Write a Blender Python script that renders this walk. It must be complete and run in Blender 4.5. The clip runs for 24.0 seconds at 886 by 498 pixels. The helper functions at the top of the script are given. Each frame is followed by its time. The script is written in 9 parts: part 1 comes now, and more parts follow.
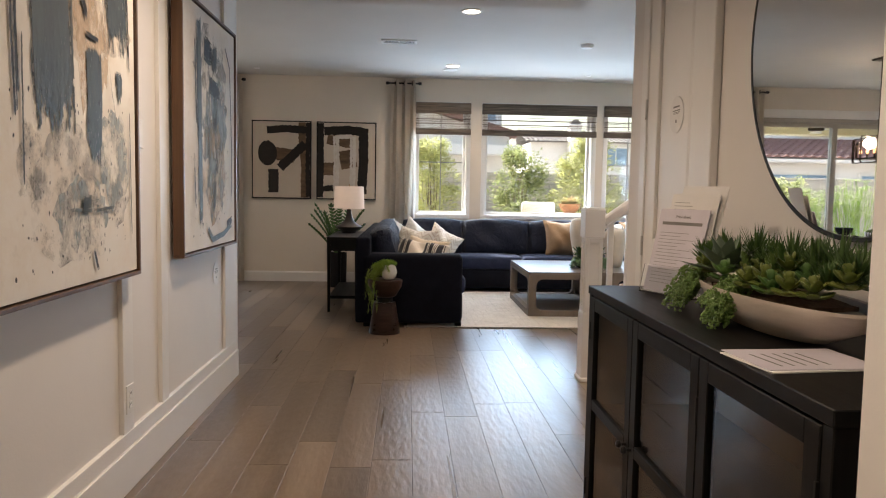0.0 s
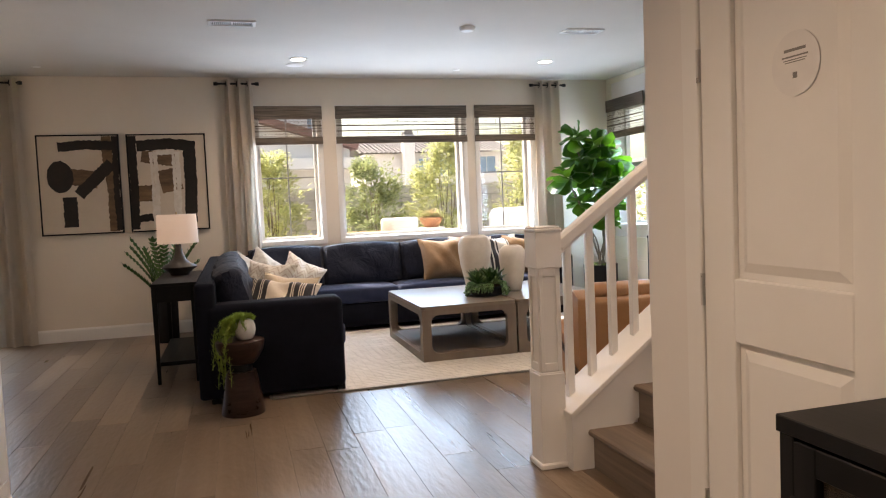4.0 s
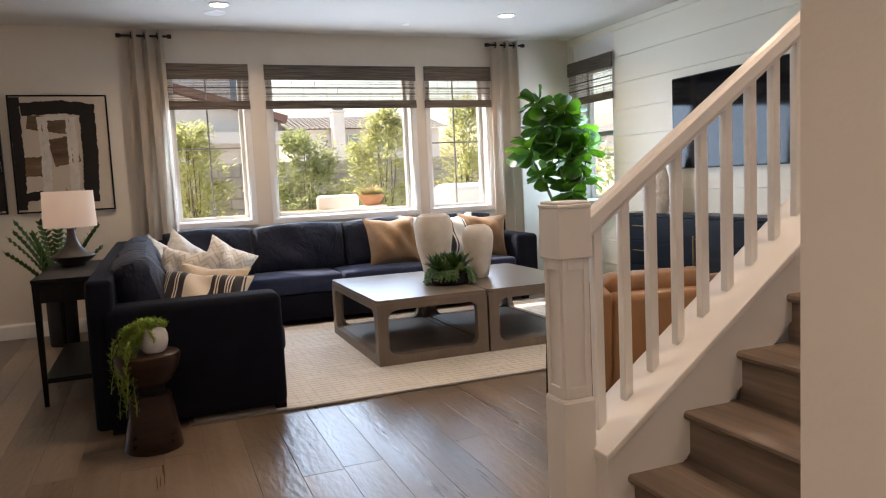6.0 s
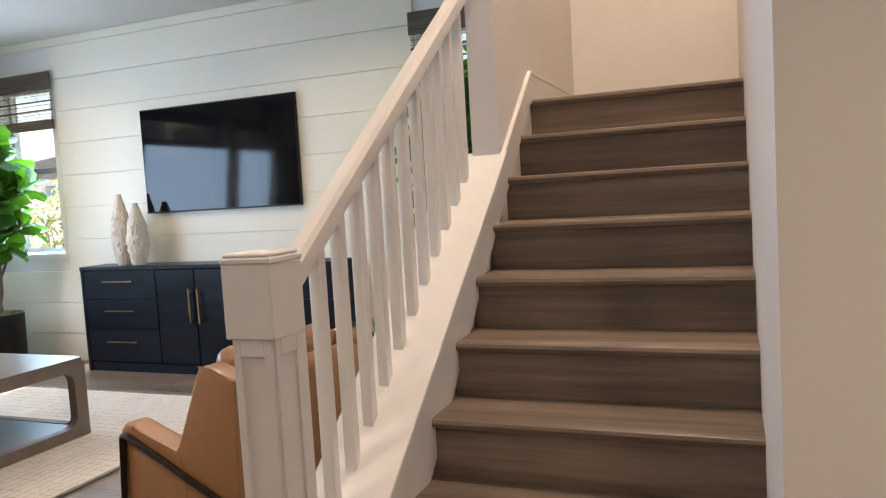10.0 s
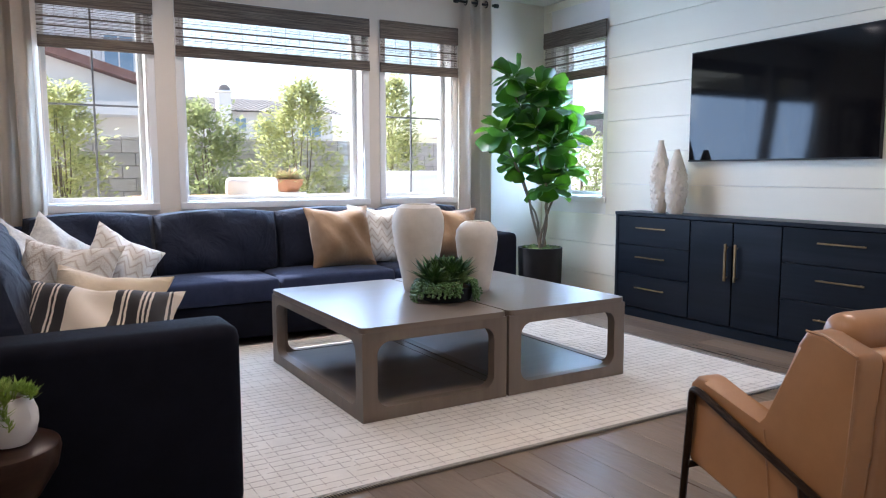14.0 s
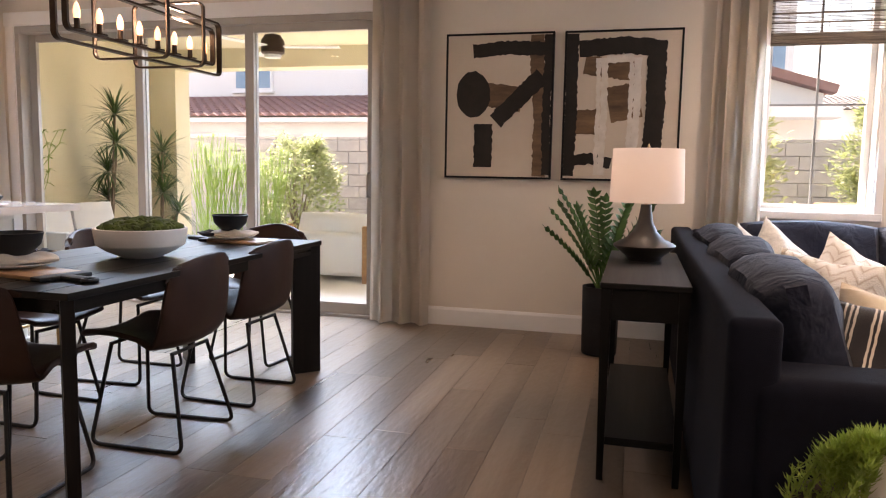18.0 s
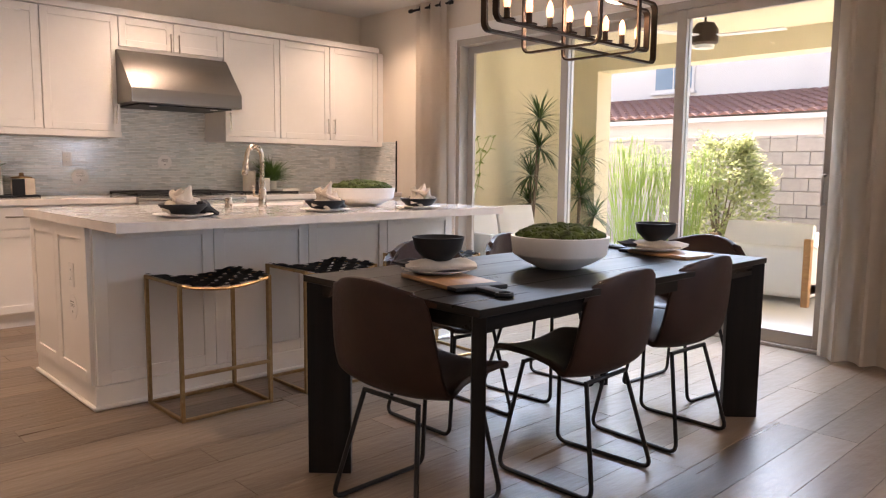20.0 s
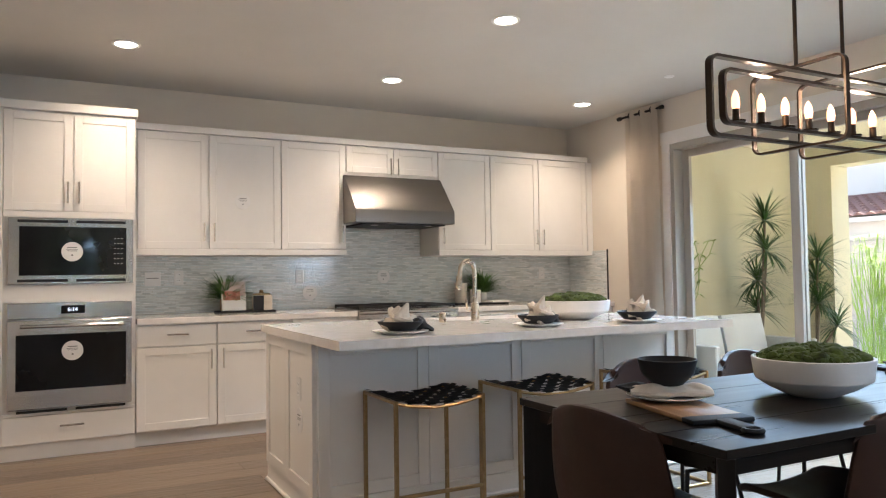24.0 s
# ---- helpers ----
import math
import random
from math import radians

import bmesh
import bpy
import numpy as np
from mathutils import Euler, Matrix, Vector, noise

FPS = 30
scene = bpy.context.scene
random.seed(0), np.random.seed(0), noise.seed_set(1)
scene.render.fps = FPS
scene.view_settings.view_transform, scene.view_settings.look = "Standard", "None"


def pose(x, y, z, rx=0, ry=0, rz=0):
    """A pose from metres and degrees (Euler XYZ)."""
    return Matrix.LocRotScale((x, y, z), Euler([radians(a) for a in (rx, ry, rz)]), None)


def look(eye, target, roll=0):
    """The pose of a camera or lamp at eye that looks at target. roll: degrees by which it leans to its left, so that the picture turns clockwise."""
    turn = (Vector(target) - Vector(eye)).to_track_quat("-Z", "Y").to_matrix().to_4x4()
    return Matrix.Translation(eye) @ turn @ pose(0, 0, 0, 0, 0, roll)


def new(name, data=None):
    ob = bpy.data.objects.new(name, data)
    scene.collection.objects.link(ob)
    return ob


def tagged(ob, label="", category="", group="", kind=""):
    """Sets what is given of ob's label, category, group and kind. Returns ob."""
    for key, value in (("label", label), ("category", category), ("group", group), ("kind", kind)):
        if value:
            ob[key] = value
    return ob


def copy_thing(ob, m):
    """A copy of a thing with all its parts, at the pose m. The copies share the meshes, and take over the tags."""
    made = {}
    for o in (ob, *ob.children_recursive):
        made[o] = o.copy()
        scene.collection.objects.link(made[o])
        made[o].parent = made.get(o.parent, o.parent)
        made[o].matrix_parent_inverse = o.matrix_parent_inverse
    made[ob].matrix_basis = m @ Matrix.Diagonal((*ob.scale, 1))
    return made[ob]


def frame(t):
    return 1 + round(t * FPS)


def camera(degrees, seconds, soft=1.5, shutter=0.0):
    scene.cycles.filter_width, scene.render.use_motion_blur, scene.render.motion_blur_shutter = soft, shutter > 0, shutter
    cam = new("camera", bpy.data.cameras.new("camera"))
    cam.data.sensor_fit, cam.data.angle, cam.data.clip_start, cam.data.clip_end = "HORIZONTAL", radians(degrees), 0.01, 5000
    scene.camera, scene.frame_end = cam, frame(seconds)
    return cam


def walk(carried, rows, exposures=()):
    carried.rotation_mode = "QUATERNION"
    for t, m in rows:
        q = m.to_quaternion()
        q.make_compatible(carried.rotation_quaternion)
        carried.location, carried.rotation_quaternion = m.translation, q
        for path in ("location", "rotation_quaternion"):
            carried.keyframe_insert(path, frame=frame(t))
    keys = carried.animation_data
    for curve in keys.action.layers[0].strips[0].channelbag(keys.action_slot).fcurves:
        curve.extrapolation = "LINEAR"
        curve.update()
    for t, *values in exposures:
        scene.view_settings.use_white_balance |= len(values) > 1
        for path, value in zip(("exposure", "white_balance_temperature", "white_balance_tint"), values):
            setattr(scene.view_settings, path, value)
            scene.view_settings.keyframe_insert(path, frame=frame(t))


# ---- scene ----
from mathutils import noise

cam = camera(62.7, 24.0, soft=1.15)
PATH = [
    (0, (-0.224, 1.475, 1.213), (-0.125, 3.467, 1.061), 1.0),
    (0.5, (-0.198, 1.549, 1.19), (-0.082, 3.538, 1.023), 0.7),
    (1, (-0.215, 1.717, 1.211), (-0.031, 3.701, 1.04), 0.2),
    (1.5, (-0.253, 1.881, 1.216), (0.048, 3.851, 1.049), -0.8),
    (2, (-0.343, 2.084, 1.268), (0.108, 4.026, 1.115), -3.0),
    (2.5, (-0.392, 2.287, 1.246), (0.105, 4.219, 1.103), -1.9),
    (4.5, (-0.401, 3.275, 1.259), (0.152, 5.194, 1.142), -2.6),
    (5, (-0.392, 3.531, 1.229), (0.149, 5.45, 1.078), -2.4),
    (5.5, (-0.372, 3.767, 1.224), (0.225, 5.668, 1.047), -2.5),
    (6, (-0.319, 3.994, 1.229), (0.407, 5.848, 1.041), -2.7),
    (6.5, (-0.365, 4.18, 1.225), (0.583, 5.932, 1.045), -2.5),
    (7, (-0.454, 4.396, 1.246), (0.699, 6.022, 1.085), -2.9),
    (7.5, (-0.453, 4.601, 1.231), (0.86, 6.104, 1.107), -2.7),
    (8, (-0.416, 4.798, 1.246), (1.058, 6.147, 1.154), -2.8),
    (8.5, (-0.439, 4.982, 1.248), (1.206, 6.115, 1.149), -3.4),
    (9, (-0.483, 5.09, 1.256), (1.295, 5.995, 1.124), -3.8),
    (9.5, (-0.461, 5.121, 1.252), (1.394, 5.855, 1.104), -3.4),
    (11.5, (-0.26, 5.453, 1.216), (1.534, 6.326, 1.065), -0.6),
    (12, (-0.279, 5.572, 1.212), (1.341, 6.731, 1.029), -0.6),
    (12.5, (-0.314, 5.624, 1.176), (1.11, 7.014, 0.975), -0.4),
    (13, (-0.335, 5.634, 1.167), (0.92, 7.176, 0.947), -0.1),
    (13.5, (-0.332, 5.628, 1.162), (0.795, 7.265, 0.937), -0.0),
    (14, (-0.345, 5.626, 1.157), (0.673, 7.335, 0.946), -0.1),
    (14.5, (-0.335, 5.617, 1.151), (0.608, 7.37, 0.958), -0.3),
    (15, (-0.337, 5.614, 1.155), (0.546, 7.4, 0.977), -0.5),
    (15.5, (-0.37, 5.638, 1.142), (0.433, 7.462, 0.983), -0.7),
    (16, (-0.487, 5.677, 1.145), (0.235, 7.544, 0.994), -0.8),
    (16.5, (-0.622, 5.705, 1.182), (-0.156, 7.640, 1.007), -0.3),
    (17, (-0.715, 5.785, 1.190), (-0.746, 7.776, 1.006), 0.3),
    (17.5, (-0.806, 5.963, 1.174), (-1.21, 7.913, 0.993), 1.2),
    (18, (-0.913, 6.07, 1.159), (-1.422, 7.992, 0.945), 1.0),
    (18.5, (-1.038, 6.176, 1.162), (-1.661, 8.063, 0.934), 0.4),
    (19, (-1.11, 6.323, 1.152), (-2.047, 8.076, 0.931), 0.6),
    (19.5, (-1.184, 6.429, 1.142), (-2.414, 7.991, 0.922), 0.7),
    (21.5, (-1.386, 6.555, 1.152), (-3.115, 7.551, 1.019), -0.3),
    (22, (-1.393, 6.549, 1.162), (-3.147, 7.506, 1.09), -0.3),
    (22.5, (-1.394, 6.553, 1.171), (-3.159, 7.493, 1.15), -0.3),
    (23, (-1.391, 6.537, 1.184), (-3.157, 7.475, 1.202), -0.4),
    (23.5, (-1.383, 6.538, 1.179), (-3.152, 7.469, 1.229), -0.6),
    (24, (-1.378, 6.536, 1.182), (-3.15, 7.46, 1.257), -0.8),
]
EXPOSURES = [(0, 1.55, 6500, 14), (2, 1.75, 7100, 17), (5, 1.4, 6950, 20), (7, 1.3, 6800, 18), (9, 1.68, 6500, 17), (11.5, 1.55, 6150, 14), (14, 1.48, 5650, 18), (16, 1.54, 6250, 19), (16.5, 1.7, 6600, 22), (17, 1.86, 6850, 24), (18, 2.02, 7050, 27), (19.5, 2.08, 7050, 28), (21.5, 2.02, 6600, 23), (22.5, 2.06, 6200, 17), (24, 2.04, 6100, 13)]
walk(cam, [(t, look(eye, target, roll)) for t, eye, target, roll in PATH], EXPOSURES)

# ---- world and light ----
world = bpy.data.worlds.new("sky")
scene.world = world
world.use_nodes = True
wn = world.node_tree
sky = wn.nodes.new("ShaderNodeTexSky")
sky.sky_type, sky.sun_disc = "NISHITA", False
SUN_ELEV, SUN_ROT = radians(49), radians(-42)
sky.sun_elevation, sky.sun_rotation = SUN_ELEV, SUN_ROT
sky.air_density, sky.dust_density, sky.ozone_density = 1.4, 2.5, 0.6
wn.links.new(sky.outputs[0], wn.nodes["Background"].inputs[0])
wn.nodes["Background"].inputs[1].default_value = 0.15
SUN_DIR = Vector((math.sin(SUN_ROT) * math.cos(SUN_ELEV), math.cos(SUN_ROT) * math.cos(SUN_ELEV), math.sin(SUN_ELEV)))
sun = new("sun", bpy.data.lights.new("sun", "SUN"))
sun.data.energy, sun.data.angle, sun.data.color = 5.0, radians(0.5), (1.0, 0.95, 0.87)
sun.matrix_world = look(SUN_DIR * 30, (0, 0, 0))


def area(name, eye, target, w, h, watts, color):
    """A lamp that stands in a window's opening or in a ceiling fixture."""
    lamp = new(name, bpy.data.lights.new(name, "AREA"))
    lamp.data.shape, lamp.data.size, lamp.data.size_y = "RECTANGLE", w, h
    lamp.data.energy, lamp.data.color = watts, color
    lamp.matrix_world = look(eye, target)
    return lamp


DAY = (0.52, 0.75, 1.0)
WARM = (1.0, 0.79, 0.57)
area("window_light", (0.2, 11.306, 1.45), (0.2, 5, 0.6), 0.7, 1.1, 9.5, DAY)
area("window_light", (1.54, 11.306, 1.45), (1.54, 5, 0.6), 1.45, 1.1, 19, DAY)
area("window_light", (2.8, 11.306, 1.45), (2.8, 5, 0.6), 0.7, 1.1, 9.5, DAY)
door_lamp = area("window_light", (-4.45, 11.74, 1.95), (-4.2, 10.55, 0.15), 3.1, 1.0, 38, DAY)
door_lamp.data.spread = radians(96)
area("window_light", (4.185, 10.83, 1.45), (0, 10.2, 0.6), 0.7, 1.1, 13, DAY)
area("window_light", (4.185, 6.75, 1.45), (0, 7, 0.6), 0.6, 1.1, 12, DAY)

# ---- materials ----
def nodes_of(name):
    m = bpy.data.materials.new(name)
    m.use_nodes = True
    nt = m.node_tree
    return m, nt, nt.nodes["Principled BSDF"]


def link(nt, a, b):
    nt.links.new(a, b)


def tex(nt, kind, coord, scale, stretch=(1, 1, 1), **kw):
    mp = nt.nodes.new("ShaderNodeMapping")
    mp.inputs["Scale"].default_value = stretch
    link(nt, coord, mp.inputs[0])
    n = nt.nodes.new(kind)
    n.inputs["Scale"].default_value = scale
    for k, v in kw.items():
        n.inputs[k].default_value = v
    link(nt, mp.outputs[0], n.inputs["Vector"])
    return n


def ramp(nt, fac, stops):
    r = nt.nodes.new("ShaderNodeValToRGB")
    el = r.color_ramp.elements
    while len(el) < len(stops):
        el.new(0.5)
    for e, (p, c) in zip(el, stops):
        e.position, e.color = p, (*c, 1) if len(c) == 3 else c
    link(nt, fac, r.inputs[0])
    return r


def bump(nt, bsdf, fac, strength, dist=0.01):
    b = nt.nodes.new("ShaderNodeBump")
    b.inputs["Strength"].default_value, b.inputs["Distance"].default_value = strength, dist
    link(nt, fac, b.inputs["Height"])
    if bsdf.inputs["Normal"].links:
        link(nt, bsdf.inputs["Normal"].links[0].from_socket, b.inputs["Normal"])
    link(nt, b.outputs[0], bsdf.inputs["Normal"])


def coords(nt, space="Object"):
    return nt.nodes.new("ShaderNodeTexCoord").outputs[space]


def surf(name, c1, c2, rough=0.5, metal=0.0, scale=6.0, stretch=(1, 1, 1), fine=0.0, fine_scale=120.0, big=0.0, vary=0.0, rough_var=0.1, sheen=0.0):
    """Two tones mixed by noise at two scales, with fine relief (fine) and soft large relief (big); vary: tone per object."""
    m, nt, b = nodes_of(name)
    co = coords(nt)
    n1 = tex(nt, "ShaderNodeTexNoise", co, scale, stretch, Detail=5.0, Roughness=0.6)
    r = ramp(nt, n1.outputs[0], [(0.3, c1), (0.7, c2)])
    out = r.outputs[0]
    if vary:
        info = nt.nodes.new("ShaderNodeObjectInfo")
        hsv = nt.nodes.new("ShaderNodeHueSaturation")
        mr = nt.nodes.new("ShaderNodeMapRange")
        mr.inputs["To Min"].default_value, mr.inputs["To Max"].default_value = 1 - vary, 1 + vary
        link(nt, info.outputs["Random"], mr.inputs[0])
        link(nt, mr.outputs[0], hsv.inputs["Value"])
        link(nt, out, hsv.inputs["Color"])
        out = hsv.outputs[0]
    link(nt, out, b.inputs["Base Color"])
    b.inputs["Metallic"].default_value = metal
    mr2 = nt.nodes.new("ShaderNodeMapRange")
    mr2.inputs["To Min"].default_value, mr2.inputs["To Max"].default_value = max(0.02, rough - rough_var), min(1, rough + rough_var)
    link(nt, n1.outputs[0], mr2.inputs[0])
    link(nt, mr2.outputs[0], b.inputs["Roughness"])
    if max(c2) < 0.06 and not metal:
        b.inputs["Specular IOR Level"].default_value = 0.28
    if sheen:
        b.inputs["Sheen Weight"].default_value = sheen
    if big:
        bump(nt, b, tex(nt, "ShaderNodeTexNoise", co, scale * 0.6, stretch, Detail=2.0).outputs[0], big, 0.03)
    if fine:
        bump(nt, b, tex(nt, "ShaderNodeTexNoise", co, fine_scale, stretch, Detail=3.0).outputs[0], fine, 0.004)
    return m


def wood(name, c1, c2, c3, rough=0.4, axis="y", grain=14.0, bumps=0.25, vary=0.15, wave=0.0, detail=8.0, harsh=0.62, span=0.18):
    """Sawn boards: long grain along one axis, tone per object."""
    m, nt, b = nodes_of(name)
    co = coords(nt)
    info = nt.nodes.new("ShaderNodeObjectInfo")
    off = nt.nodes.new("ShaderNodeVectorMath")
    off.operation = "MULTIPLY_ADD"
    comb = nt.nodes.new("ShaderNodeCombineXYZ")
    for i in range(3):
        link(nt, info.outputs["Random"], comb.inputs[i])
    link(nt, comb.outputs[0], off.inputs[0])
    off.inputs[1].default_value = (37.0, 23.0, 51.0)
    link(nt, co, off.inputs[2])
    st = {"x": (0.04, 1, 1), "y": (1, 0.04, 1), "z": (1, 1, 0.04)}[axis]
    g = tex(nt, "ShaderNodeTexNoise", off.outputs[0], grain, st, Detail=detail, Roughness=harsh)
    g2 = tex(nt, "ShaderNodeTexNoise", off.outputs[0], grain * 5, st, Detail=3.0, Roughness=0.5)
    mx = nt.nodes.new("ShaderNodeMix")
    mx.inputs[0].default_value = 0.25
    link(nt, g.outputs[0], mx.inputs[2])
    link(nt, g2.outputs[0], mx.inputs[3])
    r = ramp(nt, mx.outputs[0], [(0.5 - span, c1), (0.5, c2), (0.5 + span, c3)])
    hsv = nt.nodes.new("ShaderNodeHueSaturation")
    mr = nt.nodes.new("ShaderNodeMapRange")
    mr.inputs["To Min"].default_value, mr.inputs["To Max"].default_value = 1 - vary, 1 + vary
    link(nt, info.outputs["Random"], mr.inputs[0])
    link(nt, mr.outputs[0], hsv.inputs["Value"])
    link(nt, r.outputs[0], hsv.inputs["Color"])
    link(nt, hsv.outputs[0], b.inputs["Base Color"])
    mr2 = nt.nodes.new("ShaderNodeMapRange")
    mr2.inputs["To Min"].default_value, mr2.inputs["To Max"].default_value = max(rough - 0.12, 0.05), rough + 0.12
    link(nt, mx.outputs[0], mr2.inputs[0])
    link(nt, mr2.outputs[0], b.inputs["Roughness"])
    if max(c2) < 0.06:
        b.inputs["Specular IOR Level"].default_value = 0.2
    if wave:
        st2 = {"x": (0.4, 1.5, 1), "y": (1.5, 0.4, 1), "z": (1.5, 1, 0.4)}[axis]
        bump(nt, b, tex(nt, "ShaderNodeTexNoise", off.outputs[0], 26.0, st2, Detail=3.0).outputs[0], wave, 0.01)
    if bumps:
        bump(nt, b, mx.outputs[0], bumps, 0.004)
    return m


def fabric(name, c1, c2, rough=0.9, weave=420.0, fine=0.35, sheen=0.3, scale=5.0, big=0.0):
    m, nt, b = nodes_of(name)
    co = coords(nt)
    n1 = tex(nt, "ShaderNodeTexNoise", co, scale, Detail=6.0, Roughness=0.65)
    link(nt, ramp(nt, n1.outputs[0], [(0.3, c1), (0.7, c2)]).outputs[0], b.inputs["Base Color"])
    b.inputs["Roughness"].default_value = rough
    b.inputs["Sheen Weight"].default_value = sheen
    b.inputs["Specular IOR Level"].default_value = 0.25
    if big:
        bump(nt, b, tex(nt, "ShaderNodeTexNoise", co, 7.0, (1, 1, 1), Detail=3.0, Distortion=0.8).outputs[0], big, 0.03)
    bump(nt, b, tex(nt, "ShaderNodeTexNoise", co, weave, Detail=1.0).outputs[0], fine, 0.002)
    return m


def striped(name, base, dark, axis, stops, weave=300.0):
    """Cloth with woven stripes across one axis; stops: (from, to) in metres of the dark bands."""
    m, nt, b = nodes_of(name)
    co = coords(nt)
    sep = nt.nodes.new("ShaderNodeSeparateXYZ")
    nz = tex(nt, "ShaderNodeTexNoise", co, 40.0, Detail=4.0)
    add = nt.nodes.new("ShaderNodeMath")
    add.operation = "MULTIPLY_ADD"
    link(nt, co, sep.inputs[0])
    link(nt, nz.outputs[0], add.inputs[0])
    add.inputs[1].default_value = 0.008
    link(nt, sep.outputs["XYZ".index(axis)], add.inputs[2])
    mr = nt.nodes.new("ShaderNodeMapRange")
    mr.inputs["From Min"].default_value, mr.inputs["From Max"].default_value = -0.3, 0.3
    link(nt, add.outputs[0], mr.inputs[0])
    pts = [(0.0, base)]
    for a, z in stops:
        pts += [((a + 0.3) / 0.6, dark), ((z + 0.3) / 0.6, base)]
    r = ramp(nt, mr.outputs[0], pts[:30])
    r.color_ramp.interpolation = "CONSTANT"
    link(nt, r.outputs[0], b.inputs["Base Color"])
    b.inputs["Roughness"].default_value, b.inputs["Sheen Weight"].default_value = 0.92, 0.2
    bump(nt, b, tex(nt, "ShaderNodeTexNoise", co, weave, Detail=1.0).outputs[0], 0.5, 0.003)
    return m


def glow(name, color, strength):
    m, nt, b = nodes_of(name)
    b.inputs["Base Color"].default_value = (*color, 1)
    b.inputs["Emission Color"].default_value = (*color, 1)
    b.inputs["Emission Strength"].default_value = strength
    return m


def clear(name, tint=(1, 1, 1), rough=0.0):
    m, nt, b = nodes_of(name)
    b.inputs["Base Color"].default_value = (*tint, 1)
    b.inputs["Transmission Weight"].default_value = 1.0
    b.inputs["Roughness"].default_value, b.inputs["IOR"].default_value = rough, 1.45
    return m


def thin_glass(name, tint=(0.97, 0.985, 0.98), f0=0.02):
    """Flat window glass: clear straight through, with a gloss that grows at grazing angles."""
    m, nt, b = nodes_of(name)
    nt.nodes.remove(b)
    tr = nt.nodes.new("ShaderNodeBsdfTransparent")
    tr.inputs[0].default_value = (*tint, 1)
    gl = nt.nodes.new("ShaderNodeBsdfGlossy")
    gl.inputs["Roughness"].default_value = 0.02
    lw = nt.nodes.new("ShaderNodeLayerWeight")
    pw = nt.nodes.new("ShaderNodeMath")
    pw.operation = "POWER"
    pw.inputs[1].default_value = 5.0
    mr = nt.nodes.new("ShaderNodeMapRange")
    mr.inputs["To Min"].default_value, mr.inputs["To Max"].default_value = f0, 0.75
    mix = nt.nodes.new("ShaderNodeMixShader")
    link(nt, lw.outputs["Facing"], pw.inputs[0])
    link(nt, pw.outputs[0], mr.inputs[0])
    link(nt, mr.outputs[0], mix.inputs[0])
    link(nt, tr.outputs[0], mix.inputs[1])
    link(nt, gl.outputs[0], mix.inputs[2])
    link(nt, mix.outputs[0], nt.nodes["Material Output"].inputs[0])
    return m


def translucent(m, amount, tint):
    """Lets light through a thin leaf or cloth."""
    nt = m.node_tree
    b = nt.nodes["Principled BSDF"]
    tl = nt.nodes.new("ShaderNodeBsdfTranslucent")
    tl.inputs[0].default_value = (*tint, 1)
    mix = nt.nodes.new("ShaderNodeMixShader")
    mix.inputs[0].default_value = amount
    link(nt, b.outputs[0], mix.inputs[1])
    link(nt, tl.outputs[0], mix.inputs[2])
    link(nt, mix.outputs[0], nt.nodes["Material Output"].inputs[0])
    return m


def wash(name, c1, c2, lo, hi, scale, stretch=(1, 1, 1), top=1.0):
    """Thin uneven paint: opaque where the noise is high, gone where it is low."""
    m, nt, b = nodes_of(name)
    co = coords(nt)
    n = tex(nt, "ShaderNodeTexNoise", co, scale, stretch, Detail=9.0, Roughness=0.72)
    n2 = tex(nt, "ShaderNodeTexNoise", co, scale * 2.3, stretch, Detail=4.0)
    link(nt, ramp(nt, n2.outputs[0], [(0.35, c1), (0.65, c2)]).outputs[0], b.inputs["Base Color"])
    link(nt, ramp(nt, n.outputs[0], [(lo, (0, 0, 0)), (hi, (top, top, top))]).outputs[0], b.inputs["Alpha"])
    b.inputs["Roughness"].default_value = 0.75
    return m


WALL = surf("wall paint", (0.67, 0.60, 0.51), (0.70, 0.63, 0.54), 0.75, scale=2.0, fine=0.12, fine_scale=90, rough_var=0.05)
WALL_HALL = surf("hall wall paint", (0.73, 0.695, 0.66), (0.76, 0.725, 0.69), 0.7, scale=2.0, fine=0.12, fine_scale=90, rough_var=0.05)
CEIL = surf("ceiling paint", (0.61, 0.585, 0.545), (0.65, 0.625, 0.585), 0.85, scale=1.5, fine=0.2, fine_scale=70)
TRIM = surf("white trim paint", (0.76, 0.74, 0.71), (0.80, 0.78, 0.75), 0.4, scale=3.0, fine=0.04, fine_scale=60)
SHIP = surf("shiplap paint", (0.78, 0.75, 0.63), (0.82, 0.79, 0.67), 0.45, scale=3.0, stretch=(1, 0.2, 1), fine=0.05, fine_scale=50, vary=0.02)
PLANK = wood("grey-brown floor plank", (0.104, 0.070, 0.046), (0.172, 0.123, 0.085), (0.240, 0.181, 0.130), 0.31, "y", 8.0, 0, 0.30, wave=0.30, detail=4.5, harsh=0.55, span=0.25)
PLANK.node_tree.nodes["Mix"].inputs[0].default_value = 0.15
PLANK.node_tree.nodes["Principled BSDF"].inputs["Specular IOR Level"].default_value = 0.5
STEP = wood("stair plank", (0.075, 0.053, 0.039), (0.185, 0.138, 0.103), (0.29, 0.226, 0.176), 0.45, "y", 9.0, 0.25, 0.14, harsh=0.7)
GROUT = surf("plank joint", (0.06, 0.046, 0.036), (0.08, 0.062, 0.05), 0.8)
GLASS = thin_glass("coated window glass", (0.93, 0.95, 0.94))
DOORGLASS = thin_glass("clear door glass", (0.97, 0.985, 0.98))
